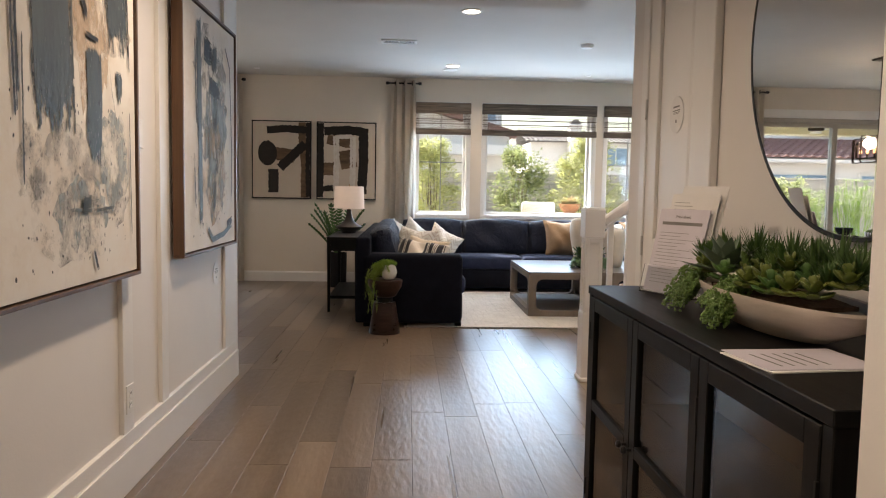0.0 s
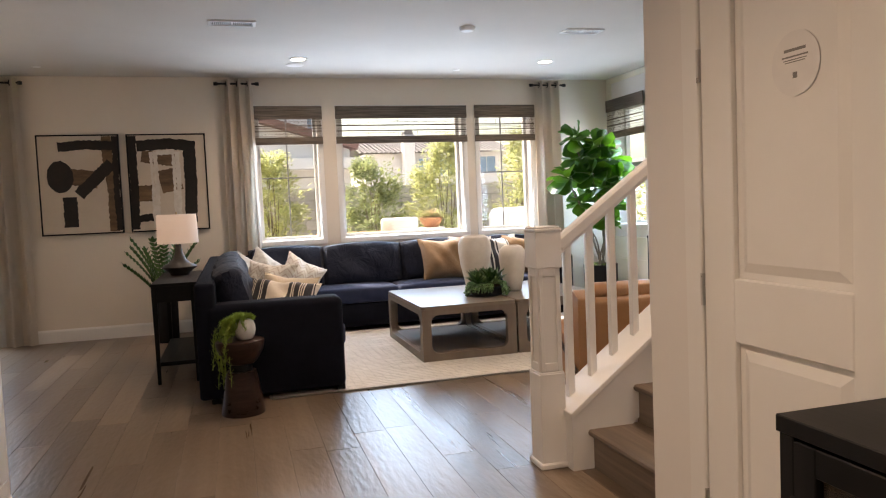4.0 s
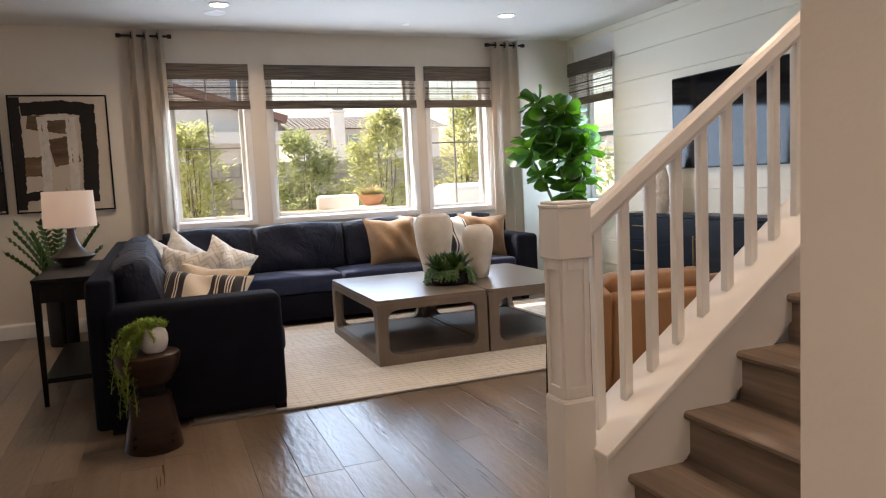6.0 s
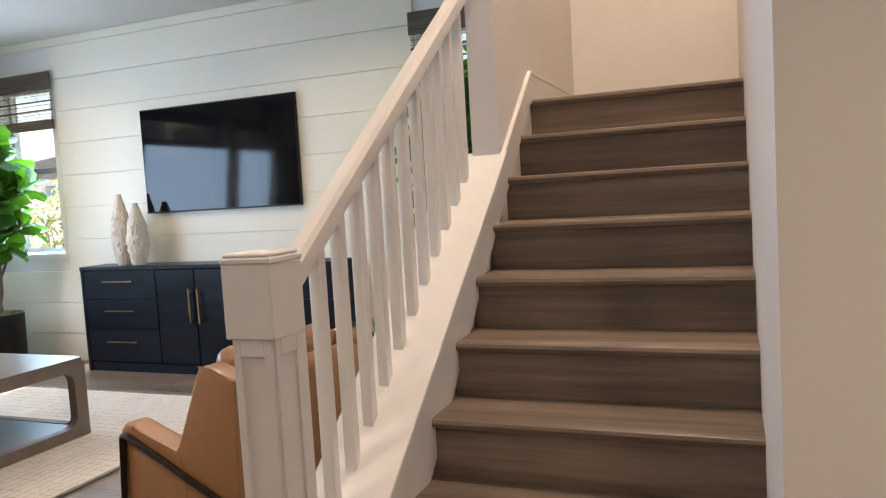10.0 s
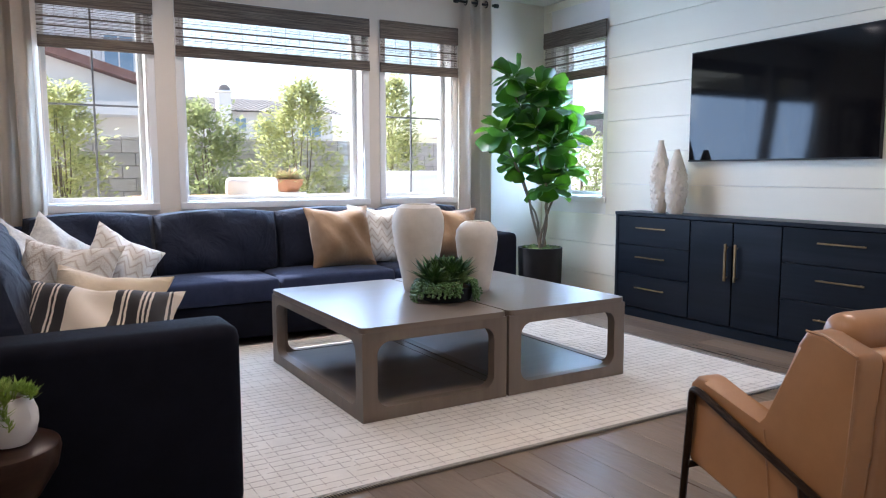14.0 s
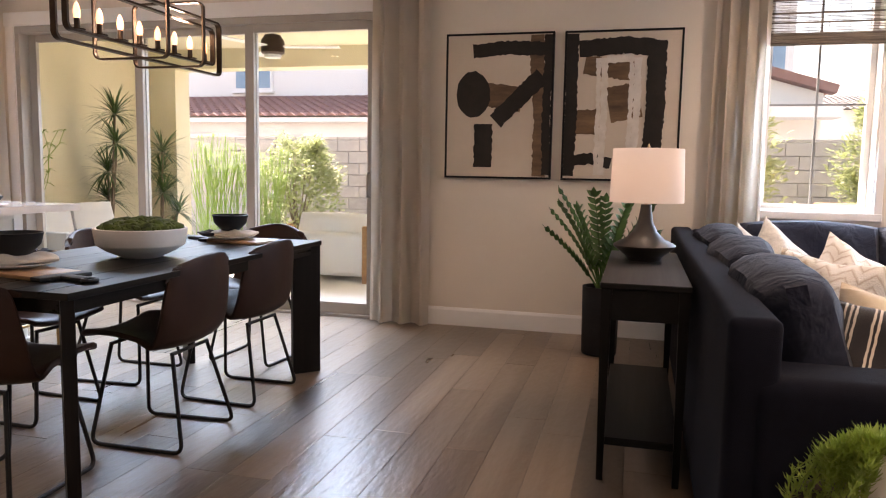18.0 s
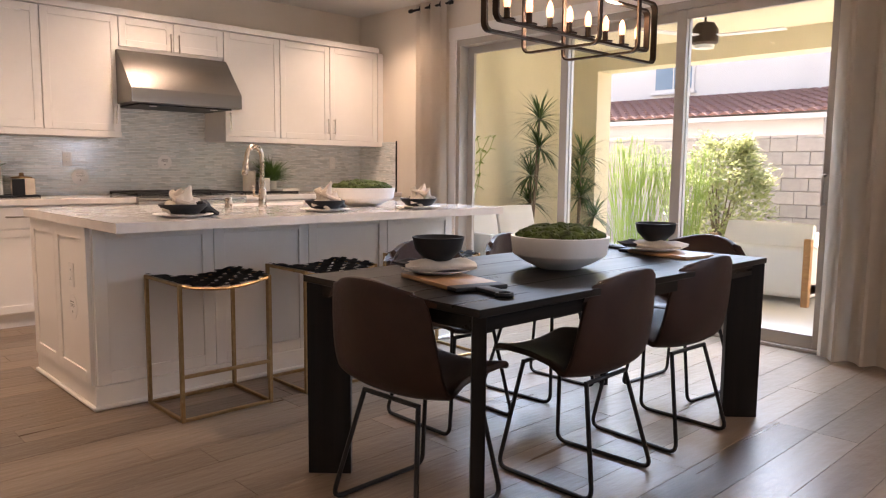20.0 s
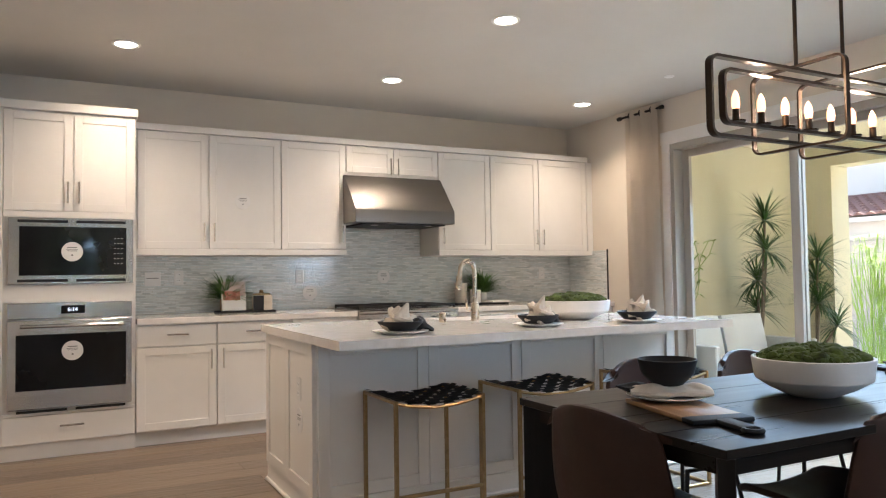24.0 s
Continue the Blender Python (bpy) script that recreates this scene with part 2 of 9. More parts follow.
VINYL = surf("white vinyl frame", (0.66, 0.655, 0.64), (0.72, 0.715, 0.70), 0.35, scale=3)
# dark grey puts the backlit shade of the muntins into their colour
GRILLE = surf("backlit grille tone", (0.20, 0.20, 0.195), (0.25, 0.25, 0.245), 0.5, scale=6)
ALU = surf("tan aluminium door frame", (0.36, 0.325, 0.28), (0.40, 0.365, 0.32), 0.45, scale=3)
STUCCO = surf("cream stucco", (0.66, 0.60, 0.42), (0.72, 0.66, 0.47), 0.9, scale=4, fine=0.5, fine_scale=60)
STUCCO_W = surf("pale stucco", (0.68, 0.65, 0.61), (0.74, 0.71, 0.67), 0.9, scale=1, fine=0.4, fine_scale=40)

# ---- building helpers ----
def mesh_of(name, bm, material, smooth=True):
    me = bpy.data.meshes.new(name)
    bmesh.ops.recalc_face_normals(bm, faces=bm.faces)
    bm.to_mesh(me)
    bm.free()
    if material:
        me.materials.append(material)
    if smooth:
        me.shade_smooth()
        me.set_sharp_from_angle(angle=radians(35))
    return me


def part(name, bm, material, parent, label="", smooth=True):
    """Links a bmesh as one mesh object under a thing or a part."""
    ob = new(name, mesh_of(name, bm, material, smooth))
    ob.parent = parent
    if label:
        ob["label"] = label
    return ob


def empty(name, m, label, category, group=""):
    ob = new(name)
    ob.empty_display_size = 0.1
    ob.matrix_world = m
    return tagged(ob, label, category, group)


def thing(name, bm, material, m, label, category, group="", smooth=True):
    ob = new(name, mesh_of(name, bm, material, smooth))
    ob.matrix_world = m
    return tagged(ob, label, category, group)


def setting(name, bm, material, label="", smooth=True, category=""):
    ob = new(name, mesh_of(name, bm, material, smooth))
    return tagged(ob, label, category, kind="structure")


def box(x0, x1, y0, y1, z0, z1, bev=0.0, seg=1, bm=None):
    """A box between the given planes, with its edges rounded by bev."""
    own = bmesh.new()
    r = bmesh.ops.create_cube(own, size=1.0)
    bmesh.ops.transform(own, verts=r["verts"], matrix=Matrix.LocRotScale(((x0 + x1) / 2, (y0 + y1) / 2, (z0 + z1) / 2), None, (abs(x1 - x0), abs(y1 - y0), abs(z1 - z0))))
    if bev:
        bmesh.ops.bevel(own, geom=own.edges[:], offset=bev, segments=seg, profile=0.5, affect="EDGES")
    return merged(bm, own)


def merged(bm, own):
    if bm is None:
        return own
    me = bpy.data.meshes.new("tmp")
    own.to_mesh(me)
    own.free()
    bm.from_mesh(me)
    bpy.data.meshes.remove(me)
    return bm


def lathe(profile, n=24, bm=None, at=(0, 0, 0), cap=True):
    """A turned shape from (radius, height) pairs, bottom to top."""
    own = bmesh.new()
    rings = []
    for r, z in profile:
        rings.append([own.verts.new((at[0] + r * math.cos(2 * math.pi * i / n), at[1] + r * math.sin(2 * math.pi * i / n), at[2] + z)) for i in range(n)])
    for a, b in zip(rings, rings[1:]):
        for i in range(n):
            own.faces.new((a[i], a[(i + 1) % n], b[(i + 1) % n], b[i]))
    if cap:
        own.faces.new(list(reversed(rings[0])))
        own.faces.new(rings[-1])
    return merged(bm, own)


def tube(points, r, n=8, bm=None, closed=False, taper=None):
    """A round bar along the points."""
    own = bmesh.new()
    pts = [Vector(p) for p in points]
    k = len(pts)
    rings = []
    up = None
    for i, p in enumerate(pts):
        a = pts[i - 1] if (i or closed) else p
        b = pts[(i + 1) % k] if (i < k - 1 or closed) else p
        d = (b - a).normalized()
        if up is None:
            up = Vector((0, 0, 1)) if abs(d.z) < 0.9 else Vector((1, 0, 0))
        s = d.cross(up)
        if s.length < 1e-4:
            s = d.cross(Vector((0.3, 0.8, 0.2)))
        s.normalize()
        up = s.cross(d).normalized()
        rr = r if taper is None else r * (1 + (taper - 1) * i / max(1, k - 1))
        rings.append([own.verts.new(p + rr * (math.cos(2 * math.pi * j / n) * s + math.sin(2 * math.pi * j / n) * up)) for j in range(n)])
    for i in range(k if closed else k - 1):
        a, b = rings[i], rings[(i + 1) % k]
        for j in range(n):
            own.faces.new((a[j], a[(j + 1) % n], b[(j + 1) % n], b[j]))
    if not closed:
        own.faces.new(list(reversed(rings[0])))
        own.faces.new(rings[-1])
    return merged(bm, own)


def bar(a, b, w, h, bm=None, bev=0.002):
    """A square bar from a to b, w wide and h high."""
    a, b = Vector(a), Vector(b)
    d = b - a
    own = box(-w / 2, w / 2, 0, d.length, -h / 2, h / 2, bev)
    q = d.to_track_quat("Y", "Z")
    bmesh.ops.transform(own, verts=own.verts, matrix=Matrix.Translation(a) @ q.to_matrix().to_4x4())
    return merged(bm, own)


def rounded(points, r, seg=5):
    """The points with their corners rounded by r (open line)."""
    pts = [Vector(p) for p in points]
    out = [pts[0]]
    for a, p, b in zip(pts, pts[1:], pts[2:]):
        u, v = (a - p), (b - p)
        k = min(r, u.length / 2.1, v.length / 2.1)
        s, e = p + u.normalized() * k, p + v.normalized() * k
        for i in range(seg + 1):
            t = i / seg
            out.append((1 - t) ** 2 * s + 2 * t * (1 - t) * p + t * t * e)
    return out + [pts[-1]]


def prism(outline, axis, a, b, bev=0.0, bm=None):
    """An outline (pairs in the plane across the axis) drawn out from a to b along x, y or z."""
    own = bmesh.new()
    put = {"x": lambda u, v, w: (w, u, v), "y": lambda u, v, w: (u, w, v), "z": lambda u, v, w: (u, v, w)}[axis]
    v0 = [own.verts.new(put(u, v, a)) for u, v in outline]
    v1 = [own.verts.new(put(u, v, b)) for u, v in outline]
    k = len(outline)
    own.faces.new(list(reversed(v0)))
    own.faces.new(v1)
    for i in range(k):
        own.faces.new((v0[i], v0[(i + 1) % k], v1[(i + 1) % k], v1[i]))
    if bev:
        bmesh.ops.bevel(own, geom=own.edges[:], offset=bev, segments=1, profile=0.5, affect="EDGES")
    return merged(bm, own)


def cushion(w, d, h, puff=0.25, n=8, edge=0.35, seed=0, rough=0.0):
    """A soft pad w x d x h about its middle, swollen faces, thin rounded rim."""
    own = bmesh.new()
    rnd = random.Random(seed)
    ph = [rnd.uniform(0, 6.28) for _ in range(4)]
    grid = [[], []]
    for side in (0, 1):
        for i in range(n + 1):
            row = []
            for j in range(n + 1):
                u, v = -1 + 2 * i / n, -1 + 2 * j / n
                rim = max(0.0, (1 - abs(u) ** 3.2)) * max(0.0, (1 - abs(v) ** 3.2))
                t = h / 2 * (edge + (1 - edge) * rim ** puff) if rim > 0 else h / 2 * edge
                t += rough * h * (math.sin(3.1 * u + ph[0]) * math.sin(2.7 * v + ph[1]) + 0.6 * math.sin(7 * u + 4 * v + ph[2])) * rim
                row.append(own.verts.new((u * w / 2 * (1 - 0.03 * (v * v)), v * d / 2 * (1 - 0.03 * (u * u)), t if side else -t)))
            grid[side].append(row)
    for side in (0, 1):
        for i in range(n):
            for j in range(n):
                g = grid[side]
                own.faces.new((g[i][j], g[i + 1][j], g[i + 1][j + 1], g[i][j + 1]))
    def rim_of(g):
        return [g[i][0] for i in range(n)] + [g[n][j] for j in range(n)] + [g[i][n] for i in range(n, 0, -1)] + [g[0][j] for j in range(n, 0, -1)]
    a, b = rim_of(grid[0]), rim_of(grid[1])
    for i in range(len(a)):
        own.faces.new((a[i], a[(i + 1) % len(a)], b[(i + 1) % len(a)], b[i]))
    return own


def moved(bm, m):
    bmesh.ops.transform(bm, verts=bm.verts, matrix=m)
    return bm


def shaker(name, y0, y1, z0, z1, x, material, parent, t=0.02, rail=0.055, rec=0.008, turn=None):
    """A shaker front in the plane x: a recessed field with its stiles and rails as parts of their own."""
    m = turn or Matrix.Identity(4)
    f = part(name, moved(box(x - t, x - rec, y0 + rail - 0.006, y1 - rail + 0.006, z0 + rail - 0.006, z1 - rail + 0.006), m), material, parent)
    for a, b in ((y0, y0 + rail), (y1 - rail, y1)):
        part("stile", moved(box(x - t, x, a, b, z0, z1, 0.0015), m), material, f)
    for a, b in ((z0, z0 + rail), (z1 - rail, z1)):
        part("rail", moved(box(x - t, x, y0 + rail, y1 - rail, a, b, 0.0015), m), material, f)
    return f


def leaf(bm, base, d, up, length, width, curl=0.25, fold=0.15, n=3):
    """One leaf blade: from base along d, bending down by curl, folded along its midrib."""
    d, up = Vector(d).normalized(), Vector(up).normalized()
    s = d.cross(up)
    if s.length < 1e-3:
        s = d.cross(Vector((1, 0, 0)))
    s.normalize()
    up = s.cross(d).normalized()
    prev = None
    for i in range(n + 1):
        t = i / n
        w = width / 2 * math.sin(math.pi * (0.08 + 0.92 * t) ** 0.8) if i < n else 0.0
        mid = Vector(base) + d * length * t - up * curl * length * t * t
        if i == n:
            tip = bm.verts.new(mid)
            bm.faces.new((prev[0], prev[1], tip))
            bm.faces.new((prev[1], prev[2], tip))
        else:
            row = [bm.verts.new(mid - s * w + up * fold * w), bm.verts.new(mid), bm.verts.new(mid + s * w + up * fold * w)]
            if prev:
                bm.faces.new((prev[0], prev[1], row[1], row[0]))
                bm.faces.new((prev[1], prev[2], row[2], row[1]))
            prev = row
    return bm

# ---- the house ----
XE, YN, XW, ZC = 4.207, 11.328, -7.65, 2.74
XH, YH = -1.33, 6.25          # face and end of the hall's picture wall
XC, YC = 0.887, 5.092         # corner beside the stairs
ZS = 2.42                     # soffit over the hall


def holed(axis, face, back, u0, u1, z0, z1, holes=()):
    """A wall of thickness face..back across x or y, from u0 to u1, with rectangular holes (u0, u1, z0, z1) through it."""
    us = sorted({u0, u1, *[h[0] for h in holes], *[h[1] for h in holes]})
    zs = sorted({z0, z1, *[h[2] for h in holes], *[h[3] for h in holes]})
    solid = {}
    for i in range(len(us) - 1):
        for j in range(len(zs) - 1):
            cu, cz = (us[i] + us[i + 1]) / 2, (zs[j] + zs[j + 1]) / 2
            solid[i, j] = not any(h[0] < cu < h[1] and h[2] < cz < h[3] for h in holes)
    bm = bmesh.new()
    memo = {}

    def v(u, z, w):
        if (u, z, w) not in memo:
            memo[u, z, w] = bm.verts.new((w, u, z) if axis == "x" else (u, w, z))
        return memo[u, z, w]
    for (i, j), s in solid.items():
        if not s:
            continue
        a, b, c, d = us[i], us[i + 1], zs[j], zs[j + 1]
        for w in (face, back):
            bm.faces.new((v(a, c, w), v(b, c, w), v(b, d, w), v(a, d, w)))
        for (p, q), (e, f, g, h) in (((i - 1, j), (a, c, a, d)), ((i + 1, j), (b, c, b, d)), ((i, j - 1), (a, c, b, c)), ((i, j + 1), (a, d, b, d))):
            if not solid.get((p, q), False):
                bm.faces.new((v(e, f, face), v(g, h, face), v(g, h, back), v(e, f, back)))
    return bm


WINS = [(-0.12, 0.563), (0.809, 2.27), (2.47, 3.15)]
WZ0, WZ1 = 0.93, 2.385
SL = (-6.16, -2.82, 0.0, 2.33)
EWINS = [(10.48, 11.17), (6.42, 7.06)]
setting("wall_north", holed("y", YN, YN + 0.2, XW - 0.2, XE + 0.2, -0.2, 3.0, [(a, b, WZ0, WZ1) for a, b in WINS] + [SL]), WALL, "warm greige painted wall with three windows and a sliding door", smooth=False)
setting("wall_east", holed("x", XE, XE + 0.2, 4.9, YN, -0.2, 5.4, [(a, b, WZ0, WZ1) for a, b in EWINS]), TRIM, "wall behind the white shiplap boards", smooth=False)
setting("wall_west", holed("x", XW, XW - 0.2, 5.7, YN, -0.2, 3.0), WALL, "kitchen wall in greige paint", smooth=False)
setting("wall_kitchen_south", holed("y", 5.95, 5.8, XW, XH - 0.14, -0.2, 3.0), WALL, "plain greige wall that closes the kitchen", smooth=False)
setting("wall_hall_west", holed("x", XH - 0.02, XH - 0.14, -1.2, YH, -0.2, 3.0), WALL_HALL, "hall wall with board and batten panelling", smooth=False)
setting("wall_hall_east", holed("x", XC, XC + 0.14, 2.43, YC - 0.14, -0.2, 3.0), WALL_HALL, "hall wall behind the sideboard", smooth=False)
setting("wall_stair_south", holed("y", YC, YC - 0.14, XC, XE, -0.2, 5.4), WALL_HALL, "plain wall beside the stairs", smooth=False)
setting("wall_entry_pier", box(0.40, 1.2, -1.2, 2.43, -0.2, 2.9, 0.012, 2), WALL_HALL, "painted pier at the entry")
setting("wall_entry", holed("y", -1.2, -1.35, -1.6, 1.3, -0.2, 3.0), WALL_HALL, "plain wall that closes the entry", smooth=False)
setting("wall_stair_north", holed("y", 6.05, 6.17, 2.53, XE, -0.2, 5.4), WALL_HALL, "wall at the head of the stair rail", smooth=False)
setting("wall_above_rail", holed("y", 6.05, 6.17, XC - 0.14, 2.53, ZC, 5.4), WALL_HALL, "upper wall over the stair rail", smooth=False)
setting("wall_stair_west", holed("x", XC, XC - 0.14, YC - 0.14, 6.05, ZC, 5.4), WALL_HALL, "upper wall over the hall", smooth=False)
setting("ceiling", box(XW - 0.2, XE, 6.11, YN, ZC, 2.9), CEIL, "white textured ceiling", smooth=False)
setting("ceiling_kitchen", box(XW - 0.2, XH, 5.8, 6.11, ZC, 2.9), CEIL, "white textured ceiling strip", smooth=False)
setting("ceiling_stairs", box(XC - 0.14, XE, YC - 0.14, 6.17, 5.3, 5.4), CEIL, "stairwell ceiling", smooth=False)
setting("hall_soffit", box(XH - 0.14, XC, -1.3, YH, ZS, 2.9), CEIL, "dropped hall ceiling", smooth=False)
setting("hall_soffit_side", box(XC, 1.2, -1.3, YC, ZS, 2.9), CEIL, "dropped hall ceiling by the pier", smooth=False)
setting("floor", box(XW - 0.2, XE + 0.2, -1.35, YN + 0.2, -0.2, -0.006), GROUT, "wide grey-brown wood plank floor", smooth=False)

# baseboards: a tall board with a small eased top
def baseboard(name, axis, face, s, u0, u1, h=0.135):
    prof = [(0, 0), (s * 0.016, 0), (s * 0.016, h - 0.02), (s * 0.011, h - 0.008), (s * 0.008, h), (0, h)]
    if axis == "y":
        bm = prism([(face + p, z) for p, z in prof], "x", u0, u1)
    else:
        bm = prism([(face + p, z) for p, z in prof], "y", u0, u1)
    return setting(name, bm, TRIM, "white painted baseboard", smooth=False)


baseboard("baseboard", "y", YN, -1, -2.72, XE)
baseboard("baseboard", "y", YN, -1, -7.0, -6.3)
baseboard("baseboard", "x", XC, -1, 4.852, YC, 0.18)
baseboard("baseboard", "x", XC, -1, 2.435, 4.048, 0.18)
baseboard("baseboard", "y", YC, 1, XC - 0.016, 1.16, 0.135)
baseboard("baseboard", "x", 0.45, -1, -1.2, 2.4, 0.18)

# board and batten on the hall's picture wall
PB = XH - 0.02
def hall_board(name, y0, y1, z0, z1, t=0.02):
    return setting(name, box(PB, PB + t, y0, y1, z0, z1, 0.002), TRIM, "white painted batten of the hall panelling")


hall_board("trim_base", -1.2, YH, 0, 0.17, 0.030)
hall_board("trim_rail", -1.2, YH, 0.172, 0.235)
for a, b in ((0.4, 0.48), (1.75, 1.85), (2.1, 2.2), (3.15, 3.24), (4.345, 4.45), (4.80, 4.888), (5.955, YH)):
    hall_board("trim_batten", a, b, 0.237, ZS)
setting("trim_wall_end", box(XH - 0.14, XH + 0.002, YH, YH + 0.012, 0, ZS, 0.002), TRIM, "white painted end board of the hall wall")

# windows
def window(name, axis, face, s, u0, u1, z0, z1, muntins, label):
    """A fixed window: casing on the wall, sill, vinyl frame set back, glass and thin muntins. s: +1 outward along the axis."""
    w = tagged(new(name), label, "window", kind="structure")
    w.matrix_world = Matrix.Identity(4)

    def bx(a0, a1, d0, d1, c0, c1, bev=0.002):
        d0, d1 = sorted((face + s * d0, face + s * d1))
        return box(a0, a1, d0, d1, c0, c1, bev) if axis == "y" else box(d0, d1, a0, a1, c0, c1, bev)
    c = 0.05
    part("casing", bx(u0 - c, u1 + c, -0.014, 0, z1, z1 + c), TRIM, w)
    part("casing", bx(u0 - c, u0, -0.014, 0, z0, z1), TRIM, w)
    part("casing", bx(u1, u1 + c, -0.014, 0, z0, z1), TRIM, w)
    part("window_sill", bx(u0 - c, u1 + c, -0.022, 0.0, z0 - c, z0), TRIM, w)
    part("jamb", bx(u0, u0 + 0.012, 0, 0.13, z0, z1), TRIM, w)
    part("jamb", bx(u1 - 0.012, u1, 0, 0.13, z0, z1), TRIM, w)
    part("jamb", bx(u0 + 0.012, u1 - 0.012, 0, 0.13, z1 - 0.012, z1), TRIM, w)
    part("jamb", bx(u0 + 0.012, u1 - 0.012, 0, 0.13, z0, z0 + 0.012), TRIM, w)
    f = 0.045
    part("window_frame", bx(u0, u0 + f, 0.13, 0.19, z0, z1), VINYL, w)
    part("window_frame", bx(u1 - f, u1, 0.13, 0.19, z0, z1), VINYL, w)
    part("window_frame", bx(u0 + f, u1 - f, 0.13, 0.19, z0, z0 + f), VINYL, w)
    part("window_frame", bx(u0 + f, u1 - f, 0.13, 0.19, z1 - f, z1), VINYL, w)
    part("pane", bx(u0 + f, u1 - f, 0.158, 0.162, z0 + f, z1 - f, 0), GLASS, w, smooth=False)
    for kind, at, wd in muntins:
        if kind == "v":
            part("muntin", bx(at - wd / 2, at + wd / 2, 0.150, 0.170, z0 + f, z1 - f), GRILLE, w)
        else:
            part("muntin", bx(u0 + f, u1 - f, 0.149, 0.171, at - wd / 2, at + wd / 2), GRILLE, w)
    return w


window("window_1", "y", YN, 1, *WINS[0], WZ0, WZ1, [("v", 0.22, 0.014), ("h", 1.64, 0.014)], "white-framed window with thin grey crossed muntins")
window("window_2", "y", YN, 1, *WINS[1], WZ0, WZ1, [], "wide white-framed picture window over the garden")
window("window_3", "y", YN, 1, *WINS[2], WZ0, WZ1, [("v", 2.81, 0.014), ("h", 1.64, 0.014)], "white-framed window with thin grey crossed muntins")
window("window_4", "x", XE, 1, *EWINS[0], WZ0, WZ1, [("h", 1.66, 0.05)], "narrow white sash window in the shiplap wall")
window("window_5", "x", XE, 1, *EWINS[1], WZ0, WZ1, [("h", 1.66, 0.05)], "narrow white sash window near the stairs")

# sliding patio door: three tall panels
sd = tagged(new("door_patio"), "three-panel sliding glass door in a tan aluminium frame", "sliding door", kind="structure")
x0, x1, _, zt = SL
part("head_casing", box(x0 - 0.10, x1 + 0.08, YN - 0.018, YN, zt, zt + 0.115, 0.003), TRIM, sd, "white head casing")
part("side_casing", box(x0 - 0.09, x0, YN - 0.016, YN, 0, zt, 0.003), TRIM, sd, "white side casing")
part("side_casing", box(x1, x1 + 0.07, YN - 0.016, YN, 0, zt, 0.003), TRIM, sd, "white side casing")
part("head_frame", box(x0, x1, YN - 0.005, YN + 0.16, zt - 0.055, zt, 0.003), ALU, sd)
part("jamb", box(x0, x0 + 0.045, YN - 0.005, YN + 0.16, 0.02, zt - 0.055, 0.003), ALU, sd)
part("jamb", box(x1 - 0.03, x1, YN - 0.005, YN + 0.16, 0.02, zt - 0.055, 0.003), ALU, sd)
part("track", box(x0, x1, YN - 0.01, YN + 0.17, 0.0, 0.022, 0.003), ALU, sd, "tan aluminium threshold track")
pan = [(x0 + 0.045, -4.93, 0.10), (-5.01, -3.88, 0.06), (-3.96, x1 - 0.03, 0.02)]
for a, b, d in pan:
    fr = part("door_panel", box(a, a + 0.075, YN + d, YN + d + 0.035, 0.022, zt - 0.055, 0.003), ALU, sd)
    part("stile", box(b - 0.075, b, YN + d, YN + d + 0.035, 0.022, zt - 0.055, 0.003), ALU, fr)
    part("rail", box(a + 0.075, b - 0.075, YN + d, YN + d + 0.035, 0.022, 0.11, 0.003), ALU, fr)
    part("rail", box(a + 0.075, b - 0.075, YN + d, YN + d + 0.035, zt - 0.12, zt - 0.055, 0.003), ALU, fr)
    g = part("pane", box(a + 0.07, b - 0.07, YN + d + 0.016, YN + d + 0.02, 0.105, zt - 0.115), DOORGLASS, fr, smooth=False)
    g.visible_shadow = False
part("pull_handle", tube(rounded([(-2.905, YN + 0.015, 0.95), (-2.905, YN - 0.03, 0.95), (-2.905, YN - 0.03, 1.13), (-2.905, YN + 0.015, 1.13)], 0.015), 0.009), ALU, sd, "curved metal pull handle")

# ---- stairs ----
RISE, RUN, X1 = 0.1862, 0.2422, 1.125
Y0, Y1 = YC, 6.05
for k in range(1, 10):
    xk, zk = X1 + (k - 1) * RUN, k * RISE
    st = tagged(new("stair_step"), "grey-brown plank stair step with rounded nosing", "stair step", "steps of the staircase", "structure")
    xe = xk + RUN + 0.03 if k < 9 else XE
    tread = prism([(xk + 0.012, zk - 0.032), (xk + 0.004, zk - 0.026), (xk, zk - 0.015), (xk + 0.004, zk - 0.005), (xk + 0.012, zk), (xe, zk), (xe, zk - 0.032)], "y", Y0, Y1)
    part("tread", tread, STEP, st)
    part("riser", box(xk + 0.028, xk + 0.044, Y0, Y1, zk - RISE, zk - 0.033), STEP, st, smooth=False)
# closed side under the steps
under = [(X1 + 0.044, 0.0), (XE, 0.0), (XE, 9 * RISE - 0.033)]
for k in range(9, 0, -1):
    xk, zk = X1 + (k - 1) * RUN + 0.044, k * RISE - 0.033
    under += [(xk, zk)] if k == 9 else [(xk + RUN, zk), (xk, zk)]
setting("stair_core", prism(under, "y", Y0 + 0.01, 5.99), TRIM, "closed core of the stairs", smooth=False)


def zcap(x):
    return 0.287 + 0.752 * (x - 1.052)


